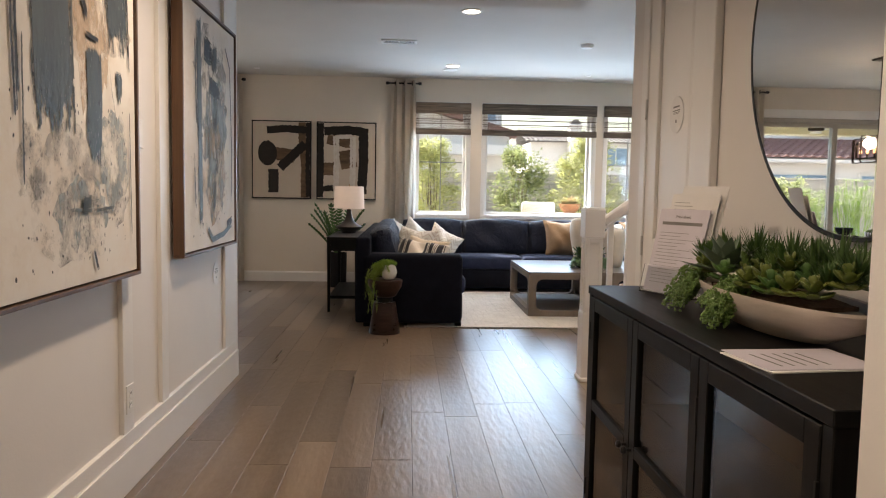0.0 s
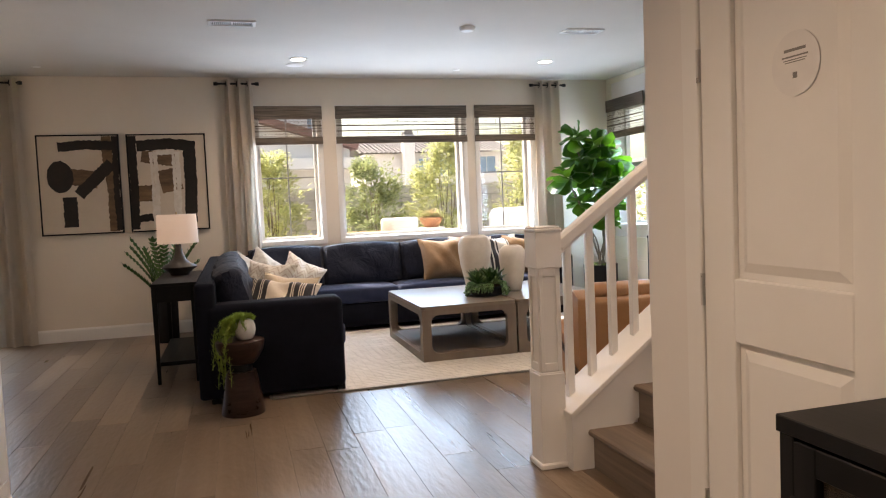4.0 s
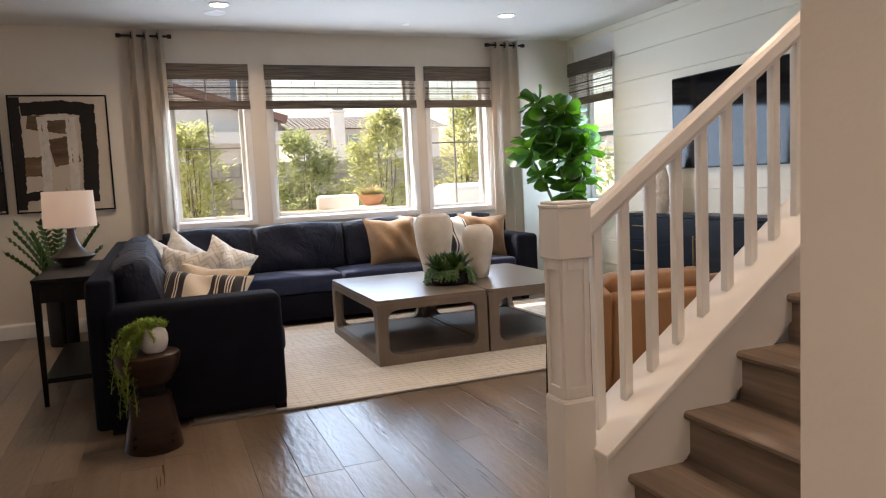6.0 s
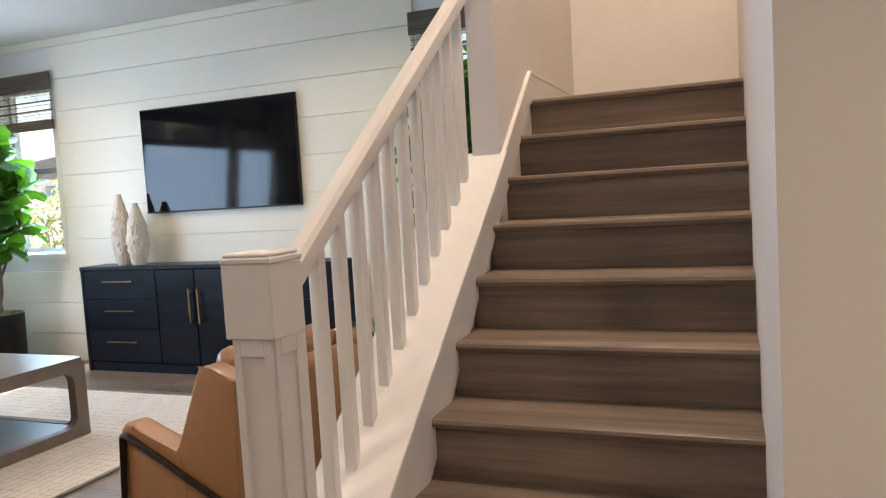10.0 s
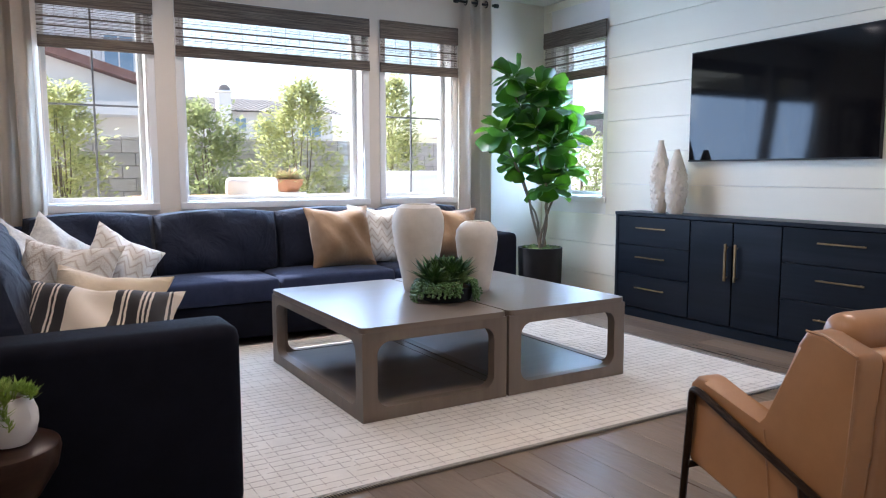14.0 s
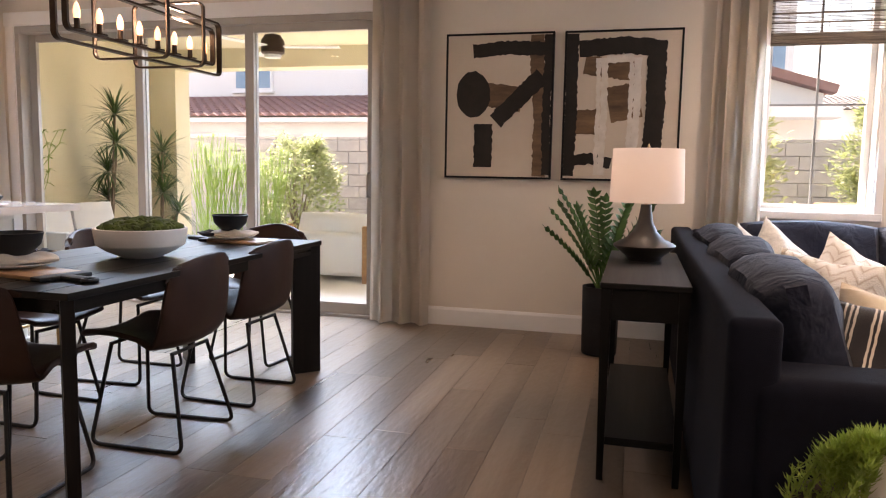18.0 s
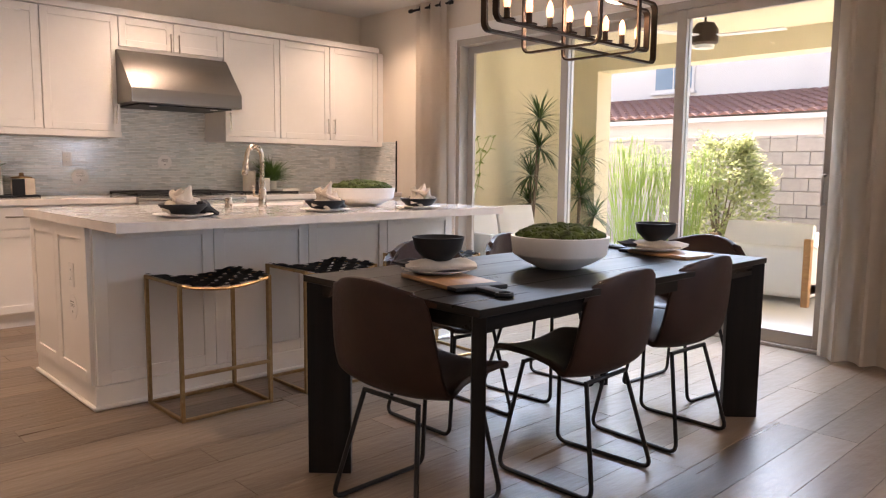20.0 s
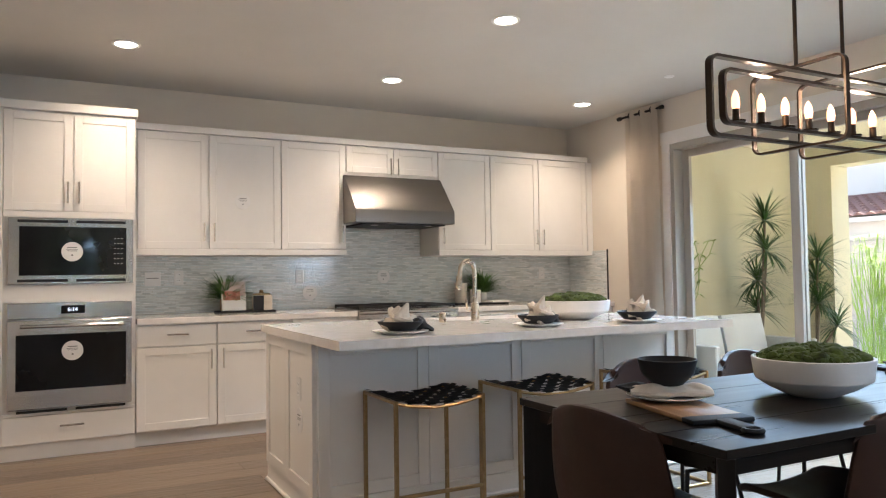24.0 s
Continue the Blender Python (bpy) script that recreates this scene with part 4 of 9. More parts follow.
def frame_side(u0, u1, z0, z1, e, lo, hi, r, w0, w1, axis):
    """A flat board u0..u1 x z0..z1 with a round-cornered opening (rims e, lo and hi wide), from w0 to w1 thick."""
    own = bmesh.new()
    inner = rounded_hole(u0 + e, u1 - e, z0 + lo, z1 - hi, r, 6)
    edge = (lambda u, z: (u, z0), lambda u, z: (u1, z), lambda u, z: (u, z1), lambda u, z: (u0, z))
    corner = ((u1, z0), (u1, z1), (u0, z1), (u0, z0))
    outer = []
    for k, (u, z) in enumerate(inner):
        q, i = divmod(k, 7)
        outer.append(corner[q] if i == 3 else edge[q](u, z) if i < 3 else edge[(q + 1) % 4](u, z))
    put = (lambda u, z, w: (u, w, z)) if axis == "y" else (lambda u, z, w: (w, u, z))
    vs = [[own.verts.new(put(u, z, w)) for u, z in ring] for w in (w0, w1) for ring in (inner, outer)]
    k = len(inner)
    for i in range(k):
        j = (i + 1) % k
        own.faces.new((vs[0][i], vs[0][j], vs[1][j], vs[1][i]))
        own.faces.new((vs[2][i], vs[3][i], vs[3][j], vs[2][j]))
        own.faces.new((vs[0][i], vs[2][i], vs[2][j], vs[0][j]))
        own.faces.new((vs[1][i], vs[1][j], vs[3][j], vs[3][i]))
    return own


ct = empty("coffee_table", pose(0.985, 8.575, 0.012), "grey-washed oak coffee table with open rounded frame sides and lower shelf", "coffee table", "pair of coffee tables")
CW, CD, CH = 0.805, 1.31, 0.443
part("tabletop", prism(rounded_hole(0, CW, 0, CD, 0.035, 6), "z", CH - 0.028, CH, 0.003), GREYWOOD, ct)
part("lower_shelf", box(0.03, CW - 0.03, 0.03, CD - 0.03, 0.032, 0.057, 0.003), GREYWOOD, ct)
for w in ((0.001, 0.055), (CD - 0.055, CD - 0.001)):
    part("frame_side", frame_side(0.002, CW - 0.002, 0, CH - 0.0275, 0.075, 0.060, 0.045, 0.065, *w, "y"), GREYWOOD_V, ct)
for w in ((0.002, 0.052), (CW - 0.052, CW - 0.002)):
    part("frame_side", frame_side(0.0555, CD - 0.0555, 0, CH - 0.0275, 0.022, 0.060, 0.045, 0.065, *w, "x"), GREYWOOD_V, ct)
copy_thing(ct, pose(0.985 + CW + 0.012, 8.575, 0.012))

# on the coffee tables
def vase(m, prof, material, label, seed=0, bumps=0.0):
    if bumps:
        fineprof = []
        for (r0, z0), (r1, z1) in zip(prof, prof[1:]):
            k = max(1, int(abs(z1 - z0) / 0.012))
            fineprof += [(r0 + (r1 - r0) * i / k, z0 + (z1 - z0) * i / k) for i in range(k)]
        prof = fineprof + [prof[-1]]
    bm = lathe(prof, 72 if bumps else 32)
    if bumps:
        top = max(v.co.z for v in bm.verts)
        for v in bm.verts:
            a = math.atan2(v.co.y, v.co.x)
            cell = noise.voronoi(Vector((math.cos(a) * 2.6, math.sin(a) * 2.6, v.co.z * 26 + seed)))[0]
            k = 1 + bumps * (min(1.0, cell[1] - cell[0]) - 0.3) * min(1.0, max(0.0, (top - 0.03 - v.co.z) * 9))
            v.co.x *= k
            v.co.y *= k
    return thing("vase", bm, material, m, label, "vase", "ceramic vases")


TT = 0.455
vase(pose(1.71, 9.36, TT), [(0.075, 0), (0.085, 0.01), (0.10, 0.09), (0.135, 0.25), (0.152, 0.37), (0.150, 0.44), (0.128, 0.495), (0.095, 0.515), (0.085, 0.512), (0.09, 0.49)], CERAMIC, "tall matte cream vase with broad shoulders on the coffee table")
vase(pose(2.015, 9.20, TT), [(0.065, 0), (0.075, 0.01), (0.09, 0.08), (0.115, 0.22), (0.125, 0.31), (0.118, 0.365), (0.09, 0.40), (0.068, 0.413), (0.06, 0.41), (0.065, 0.39)], CERAMIC, "shorter matte cream vase on the coffee table")


def rosette(bm, at, r, n, seed, tilt=0.6, w=0.35):
    rn = random.Random(seed)
    for ring, (k, rr_) in enumerate(((n, 1.0), (n - 2, 0.75), (n - 4, 0.45))):
        for i in range(max(3, k)):
            a = 2 * math.pi * (i + 0.5 * ring + rn.uniform(-0.1, 0.1)) / max(3, k)
            e = tilt + 0.45 * ring
            d = Vector((math.cos(a) * math.cos(e), math.sin(a) * math.cos(e), math.sin(e)))
            leaf(bm, at, d, (0, 0, 1), r * rr_ * rn.uniform(0.85, 1.1), r * w, 0.12, 0.35, 3)


def spray(bm, at, n, length, width, seed, spread=1.0, curl=0.5, up=0.8):
    rn = random.Random(seed)
    for i in range(n):
        a = rn.uniform(0, 2 * math.pi)
        e = rn.uniform(0.15, 1.0) * up + 0.15
        d = Vector((math.cos(a) * spread, math.sin(a) * spread, math.tan(e) if e < 1.4 else 6))
        leaf(bm, Vector(at) + Vector((math.cos(a), math.sin(a), 0)) * 0.01, d, (0, 0, 1), length * rn.uniform(0.6, 1.1), width, curl, 0.2, 3)


def beads(bm, a, b, n, r, seed):
    """A trailing string of small plump leaves from a to b."""
    rn = random.Random(seed)
    for i in range(n):
        t = i / (n - 1)
        p = Vector(a).lerp(Vector(b), t) + Vector((rn.uniform(-1, 1), rn.uniform(-1, 1), rn.uniform(-1, 1))) * r * 1.2
        r1 = bmesh.ops.create_icosphere(bm, subdivisions=1, radius=r * rn.uniform(0.7, 1.2))
        bmesh.ops.transform(bm, verts=r1["verts"], matrix=pose(*p, rn.uniform(0, 180), rn.uniform(0, 180), 0) @ Matrix.Diagonal((1, 1, 1.5, 1)))


rn = random.Random(61)
AGAVE_DARK = surf("dark pointed leaf", (0.02, 0.06, 0.022), (0.05, 0.12, 0.045), 0.42, scale=16)
SEDUM2 = surf("green bead strings", (0.06, 0.13, 0.04), (0.13, 0.23, 0.07), 0.45, scale=20)
tray = empty("succulent_bowl", pose(1.70, 9.03, TT), "low black bowl of mixed green succulents on the coffee table", "planter")
part("bowl", lathe([(0.115, 0), (0.138, 0.008), (0.155, 0.078), (0.150, 0.082), (0.140, 0.074)], 28), BLACKCER, tray, "shallow black bowl")
part("soil", lathe([(0.139, 0.066), (0.10, 0.095), (0.04, 0.11)], 20), SOIL, tray)
for i in range(13):
    a = i * 2.4
    d = 0.125 * math.sqrt((i + 0.3) / 13)
    own = bmesh.new()
    c = (d * math.cos(a), d * math.sin(a), 0.118 - 0.16 * d)
    if i % 3 == 1:
        rosette(own, c, 0.085, 7, i, 0.5, 0.62)
        rosette(own, (c[0], c[1], c[2] + 0.02), 0.07, 6, i + 30, 0.9, 0.6)
    else:
        rosette(own, c, 0.135, 9, i, 0.65, 0.26)
        rosette(own, (c[0], c[1], c[2] + 0.012), 0.145, 7, i + 30, 1.0, 0.24)
    part("rosette", own, LEAF_SUCC2 if i % 3 == 1 else (LEAF_ZZ, AGAVE_DARK)[i % 2], tray)
for i in range(16):
    a = radians((128, 140, 150, 160, 170, 182, -8, -18, -28, -40, -52, 8, 225, 243, 262, 205)[i])
    own = bmesh.new()
    for j in range(5):
        b = a + (j - 2) * 0.05
        f = rn.uniform(0.165, 0.20)
        beads(own, (0.11 * math.cos(b), 0.11 * math.sin(b), 0.115), (0.165 * math.cos(b), 0.165 * math.sin(b), 0.10), 6, 0.0065, i * 3 + j)
        beads(own, (0.165 * math.cos(b), 0.165 * math.sin(b), 0.10), (f * math.cos(b), f * math.sin(b), 0.008 + 0.02 * (j % 3) + (0.03 if i > 11 else 0)), 13, 0.0065, i * 3 + j + 90)
    part("trailing_string", own, SEDUM2, tray)

# narrow side table west of the sofa
stb = empty("console_table", pose(-1.03, 8.78, 0), "narrow black wooden console table behind the sofa with a lower shelf", "console table")
TW, TD, TH = 0.325, 1.18, 0.76
part("tabletop", box(0, TW, 0, TD, TH - 0.022, TH, 0.003), BLACKWOOD, stb)
part("apron", box(0.012, TW - 0.012, 0.012, 0.032, TH - 0.14, TH - 0.022, 0.002), BLACKWOOD, stb)
part("apron", box(0.012, TW - 0.012, TD - 0.032, TD - 0.012, TH - 0.14, TH - 0.022, 0.002), BLACKWOOD, stb)
part("drawer_front", box(0.012, 0.03, 0.034, TD - 0.034, TH - 0.14, TH - 0.022, 0.002), BLACKWOOD, stb)
part("apron", box(TW - 0.03, TW - 0.012, 0.034, TD - 0.034, TH - 0.14, TH - 0.022, 0.002), BLACKWOOD, stb)
part("lower_shelf", box(0.02, TW - 0.02, 0.03, TD - 0.03, 0.135, 0.165, 0.003), BLACKWOOD, stb)
for x in (0.024, TW - 0.024):
    for y in (0.026, TD - 0.026):
        own = box(x - 0.02, x + 0.02, y - 0.02, y + 0.02, 0, TH - 0.022, 0.002)
        for v in own.verts:
            if v.co.z < 0.1:
                v.co.x = x + (v.co.x - x) * 0.6
                v.co.y = y + (v.co.y - y) * 0.6
        part("leg", own, BLACKWOOD_V, stb)

# table lamp
LAMPWOOD = surf("charcoal lamp base", (0.02, 0.017, 0.015), (0.035, 0.03, 0.026), 0.45, scale=10)
lamp = empty("table_lamp", pose(-0.87, 9.58, 0.76), "table lamp with a charcoal flared base and lit white drum shade", "table lamp")
part("base", lathe([(0.075, 0), (0.08, 0.012), (0.085, 0.02), (0.14, 0.062), (0.143, 0.07), (0.135, 0.078), (0.09, 0.10), (0.055, 0.135), (0.035, 0.18), (0.026, 0.235), (0.024, 0.26)], 32), LAMPWOOD, lamp)
part("neck", lathe([(0.008, 0.26), (0.008, 0.50)], 10), BRASS, lamp)
m_, nt_, b_ = nodes_of("lit linen shade")
b_.inputs["Base Color"].default_value = (0.80, 0.74, 0.68, 1)
translucent(m_, 0.35, (0.8, 0.72, 0.64))
b_.inputs["Roughness"].default_value = 0.9
b_.inputs["Emission Color"].default_value = (1.0, 0.80, 0.68, 1)
b_.inputs["Emission Strength"].default_value = 0.06
bump(nt_, b_, tex(nt_, "ShaderNodeTexNoise", coords(nt_), 300.0).outputs[0], 0.3, 0.002)
own = lathe([(0.166, 0.270), (0.168, 0.275), (0.160, 0.515), (0.156, 0.515), (0.163, 0.275)], 40, cap=False)
part("shade", own, m_, lamp, "white linen drum shade")
lb = new("table_lamp_bulb", bpy.data.lights.new("table_lamp_bulb", "POINT"))
lb.data.energy, lb.data.color, lb.data.shadow_soft_size = 0.45, WARM, 0.03
lb.location = (-0.87, 9.58, 1.16)
part("finial", lathe([(0.006, 0.50), (0.007, 0.52), (0.004, 0.535), (0.001, 0.54)], 10), BRASS, lamp)

# zz plant in a dark pot
zz = empty("potted_plant", pose(-1.11, 10.80, 0), "dark cylinder pot with an arching glossy green plant", "potted plant")
part("pot", lathe([(0.108, 0), (0.112, 0.01), (0.118, 0.44), (0.107, 0.44), (0.105, 0.41)], 32), BLACKCER, zz, "charcoal cylinder pot")
part("soil", lathe([(0.105, 0.39), (0.105, 0.405)], 24), SOIL, zz)
for i, (a, l, e) in enumerate(((190, 0.50, 72), (165, 0.60, 80), (215, 0.54, 76), (140, 0.50, 82), (10, 0.52, 76), (35, 0.56, 72), (260, 0.60, 80), (300, 0.54, 78), (90, 0.55, 84), (178, 0.42, 62), (70, 0.42, 70), (350, 0.42, 64))):
    own = bmesh.new()
    a, e = radians(a), radians(e)
    d0 = Vector((math.cos(a) * math.cos(e), math.sin(a) * math.cos(e), math.sin(e)))
    l *= 1.18
    pts = [Vector((0, 0, 0.38)) + d0 * l * t + Vector((math.cos(a), math.sin(a), -0.35)) * 0.22 * l * t * t for t in [j / 14 for j in range(15)]]
    tube(pts, 0.007, 6, own, taper=0.4)
    sd_ = Vector((-math.sin(a), math.cos(a), 0))
    for j in range(4, 15):
        for s in (1, -1):
            leaf(own, pts[j], sd_ * s + (pts[j] - pts[j - 1]).normalized() * 0.9 + Vector((0, 0, 0.1)), (math.cos(a), math.sin(a), 0.5), 0.082 * (1.25 - 0.035 * j), 0.034, 0.08, 0.25, 4)
    leaf(own, pts[-1], pts[-1] - pts[-2], (math.cos(a), math.sin(a), 0.5), 0.07, 0.04, 0.05, 0.25, 4)
    part("frond", own, LEAF_ZZ, zz)

# drum stool with a trailing plant
ds = empty("drum_side_table", pose(-0.410, 7.738, 0) @ Matrix.Diagonal((0.97, 0.97, 0.95, 1)), "dark turned-wood drum side table beside the sofa arm", "side table")
part("base", lathe([(0.137, 0), (0.14, 0.008), (0.125, 0.10), (0.098, 0.27), (0.095, 0.285)], 36), DARKWALNUT, ds)
part("neck", lathe([(0.072, 0.285), (0.07, 0.335)], 28), BLACKWOOD_V, ds)
part("top", lathe([(0.085, 0.335), (0.10, 0.345), (0.145, 0.42), (0.155, 0.47), (0.152, 0.488), (0.145, 0.492)], 36), DARKWALNUT, ds)
tp = empty("trailing_plant", pose(-0.376, 7.733, 0.4675) @ Matrix.Scale(1.12, 4), "round dimpled white pot with a bright green trailing plant", "potted plant")
own = lathe([(0.030, 0), (0.040, 0.003), (0.053, 0.022), (0.060, 0.05), (0.059, 0.075), (0.051, 0.098), (0.040, 0.112), (0.036, 0.112), (0.040, 0.098)], 48)
for v in own.verts:
    a = math.atan2(v.co.y, v.co.x)
    k = 1 + 0.018 * math.sin(22 * a + (3.1 if int(v.co.z / 0.012) % 2 else 0))
    v.co.x *= k
    v.co.y *= k
part("pot", own, WHITECER, tp, "dimpled white ceramic pot")
part("soil", lathe([(0.040, 0.094), (0.040, 0.10)], 20), SOIL, tp)
rn = random.Random(21)
for k in range(60):
    own = bmesh.new()
    a = radians(rn.gauss(200, 24))
    reach = rn.uniform(0.03, 0.145)
    drop = rn.uniform(0.16, 0.40) if reach > 0.085 else rn.uniform(0.03, 0.10)
    if k > 50:
        a, reach, drop = radians(rn.uniform(0, 360)), rn.uniform(0.0, 0.02), 0.02
    pts = []
    for j in range(15):
        q = j / 14
        out = 0.012 + (0.035 + reach) * (1 - (1 - q) ** 2.2)
        pts.append(Vector((math.cos(a) * out + 0.006 * math.sin(q * 9 + k), math.sin(a) * out + 0.006 * math.cos(q * 8 + k), 0.10 + 0.04 * math.sin(min(1, q * 4) * 2.3) - drop * q ** 1.5)))
    tube(pts, 0.0018, 4, own)
    for j in range(2, 15):
        for w in range(5):
            b = rn.uniform(0, 6.28)
            d = Vector((math.cos(b), math.sin(b), rn.uniform(-0.1, 0.6)))
            leaf(own, pts[j].lerp(pts[j - 1], rn.random()), d, (0, 0, 1), rn.uniform(0.014, 0.028), 0.0055, -0.5, 0.5, 2)
    part("strand", own, LEAF_LIME, tp)

# framed abstracts on the north wall
CANVAS = fabric("oatmeal canvas", (0.53, 0.45, 0.36), (0.58, 0.50, 0.41), 0.9, 260, 0.4, 0.0, 3)
INK = surf("black paint", (0.012, 0.009, 0.007), (0.02, 0.015, 0.012), 0.6, scale=18, fine=0.6, fine_scale=60)
UMBER = surf("streaked umber paint", (0.06, 0.03, 0.012), (0.20, 0.12, 0.06), 0.65, scale=14, stretch=(0.25, 1, 1), fine=0.5, fine_scale=50)
WHITEPAINT = surf("white paint", (0.55, 0.50, 0.44), (0.66, 0.61, 0.55), 0.6, scale=16, fine=0.6, fine_scale=60)


def stroke(pts, w, seed, depth=(0.0, 0.003)):
    """A brushed band along pts (u, v), w wide, with ragged edges, lying in the x-z plane facing -y."""
    rn = random.Random(seed)
    P = [Vector((u, v)) for u, v in pts]
    line = []
    for a, b in zip(P, P[1:]):
        k = max(2, int((b - a).length / 0.018))
        line += [a.lerp(b, i / k) for i in range(k)]
    line.append(P[-1])
    L, R = [], []
    for i, p in enumerate(line):
        d = (line[min(i + 1, len(line) - 1)] - line[max(i - 1, 0)]).normalized()
        n = Vector((-d.y, d.x))
        L.append(p + n * (w / 2 + rn.uniform(-0.006, 0.006)))
        R.append(p - n * (w / 2 + rn.uniform(-0.006, 0.006)))
    own = bmesh.new()
    a0, a1 = depth
    vl = [[own.verts.new((q.x, -a1, q.y)) for q in side] for side in (L, R)]
    for i in range(len(line) - 1):
        own.faces.new((vl[0][i], vl[0][i + 1], vl[1][i + 1], vl[1][i]))
    return own


def blob(c, rx, rz, seed, d=0.003):
    rn = random.Random(seed)
    own = bmesh.new()
    own.faces.new([own.verts.new((c[0] + rx * (1 + rn.uniform(-0.04, 0.04)) * math.cos(a), -d, c[1] + rz * (1 + rn.uniform(-0.04, 0.04)) * math.sin(a))) for a in [2 * math.pi * i / 26 for i in range(26)]])
    return own


def picture(m, w, h, label, frame_mat, depth=0.04, fw=0.014):
    p = empty("framed_painting", m, label, "painting", "wall art")
    part("canvas", box(0.004, w - 0.004, -depth + 0.008, 0, 0.004, h - 0.004), CANVAS, p)
    part("frame", box(0, w, -depth, 0, 0, fw, 0.001), frame_mat, p)
    part("frame", box(0, w, -depth, 0, h - fw, h, 0.001), frame_mat, p)
    part("frame", box(0, fw, -depth, 0, fw, h - fw, 0.001), frame_mat, p)
    part("frame", box(w - fw, w, -depth, 0, fw, h - fw, 0.001), frame_mat, p)
    return p


def paint(p, bm, material, lift, label=""):
    return part("brushstroke", moved(bm, pose(0, -0.032 - lift, 0)), material, p, label, smooth=False)


pa = picture(pose(-2.295, YN, 1.11), 0.78, 1.03, "framed abstract of black disc and bars on oatmeal canvas", BLACKWOOD)
paint(pa, stroke([(0.30, 0.60), (0.56, 0.56)], 0.17, 3), UMBER, 0.001)
paint(pa, stroke([(0.66, 1.01), (0.665, 0.75), (0.70, 0.40), (0.69, 0.02)], 0.10, 4), UMBER, 0.0014)
paint(pa, stroke([(0.745, 1.01), (0.735, 0.5), (0.745, 0.03)], 0.06, 5), INK, 0.0018)
paint(pa, stroke([(0.20, 0.905), (0.45, 0.925), (0.76, 0.91)], 0.095, 6), INK, 0.0024)
paint(pa, blob((0.205, 0.60), 0.125, 0.165, 7), INK, 0.0026)
paint(pa, stroke([(0.37, 0.41), (0.70, 0.73)], 0.12, 8), INK, 0.003)
paint(pa, stroke([(0.285, 0.39), (0.285, 0.08)], 0.135, 9), INK, 0.0034)
pb = picture(pose(-1.443, YN, 1.108), 0.79, 1.03, "framed abstract of a black arch and white verticals on oatmeal canvas", BLACKWOOD)
paint(pb, stroke([(0.14, 0.80), (0.50, 0.74)], 0.13, 12), UMBER, 0.001)
paint(pb, stroke([(0.04, 0.40), (0.25, 0.41)], 0.17, 13), UMBER, 0.0012)
paint(pb, stroke([(0.31, 0.52), (0.52, 0.56)], 0.24, 14), UMBER, 0.0014)
paint(pb, stroke([(0.05, 1.01), (0.055, 0.5), (0.045, 0.03)], 0.085, 15), INK, 0.0018)
paint(pb, stroke([(0.10, 0.905), (0.40, 0.925), (0.63, 0.90)], 0.115, 16), INK, 0.0024)
paint(pb, stroke([(0.62, 0.95), (0.625, 0.5), (0.60, 0.08)], 0.125, 17), INK, 0.0028)
paint(pb, stroke([(0.03, 0.13), (0.20, 0.155), (0.34, 0.12)], 0.075, 18), INK, 0.003)
for i, (u, w) in enumerate(((0.235, 0.03), (0.275, 0.045), (0.455, 0.03), (0.495, 0.05))):
    paint(pb, stroke([(u, 0.84), (u + 0.006, 0.5), (u - 0.004 * i, 0.04)], w, 20 + i), WHITEPAINT, 0.0034)
paint(pb, stroke([(0.29, 0.83), (0.47, 0.84)], 0.05, 25), WHITEPAINT, 0.0036)

# media credenza, tv and what stands on it
FX, BXK = 3.905, 4.188
cr = empty("credenza", pose(0, 0, 0), "blue-black wood media credenza with brass pulls under the television", "credenza")
part("top", box(FX - 0.005, BXK, 7.665, 10.005, 0.808, 0.836, 0.003), NAVYWOOD, cr)
part("side", box(FX, BXK, 7.67, 7.70, 0.0, 0.808, 0.002), NAVYWOOD, cr)
part("side", box(FX, BXK, 9.97, 10.0, 0.0, 0.808, 0.002), NAVYWOOD, cr)
part("back_panel", box(BXK - 0.015, BXK, 7.70, 9.97, 0.07, 0.808), NAVYWOOD, cr)
part("carcass", box(FX + 0.024, BXK - 0.015, 7.70, 9.97, 0.072, 0.80), NAVYWOOD, cr)
part("plinth", box(FX + 0.012, BXK, 7.70, 9.97, 0.0, 0.07, 0.002), NAVYWOOD, cr)


def pull(y, z, l, vertical, parent):
    own = bmesh.new()
    if vertical:
        box(FX - 0.032, FX - 0.02, y - 0.009, y + 0.009, z - l / 2, z + l / 2, 0.002, 1, own)
        for k in (-1, 1):
            box(FX - 0.021, FX + 0.005, y - 0.005, y + 0.005, z + k * l * 0.4 - 0.005, z + k * l * 0.4 + 0.005, 0, 1, own)
    else:
        box(FX - 0.03, FX - 0.022, y - l / 2, y + l / 2, z - 0.005, z + 0.005, 0.002, 1, own)
        for k in (-1, 1):
            box(FX - 0.023, FX + 0.005, y + k * l * 0.4 - 0.005, y + k * l * 0.4 + 0.005, z - 0.004, z + 0.004, 0, 1, own)
    return part("pull", own, BRASS, parent, "slim brass pull")


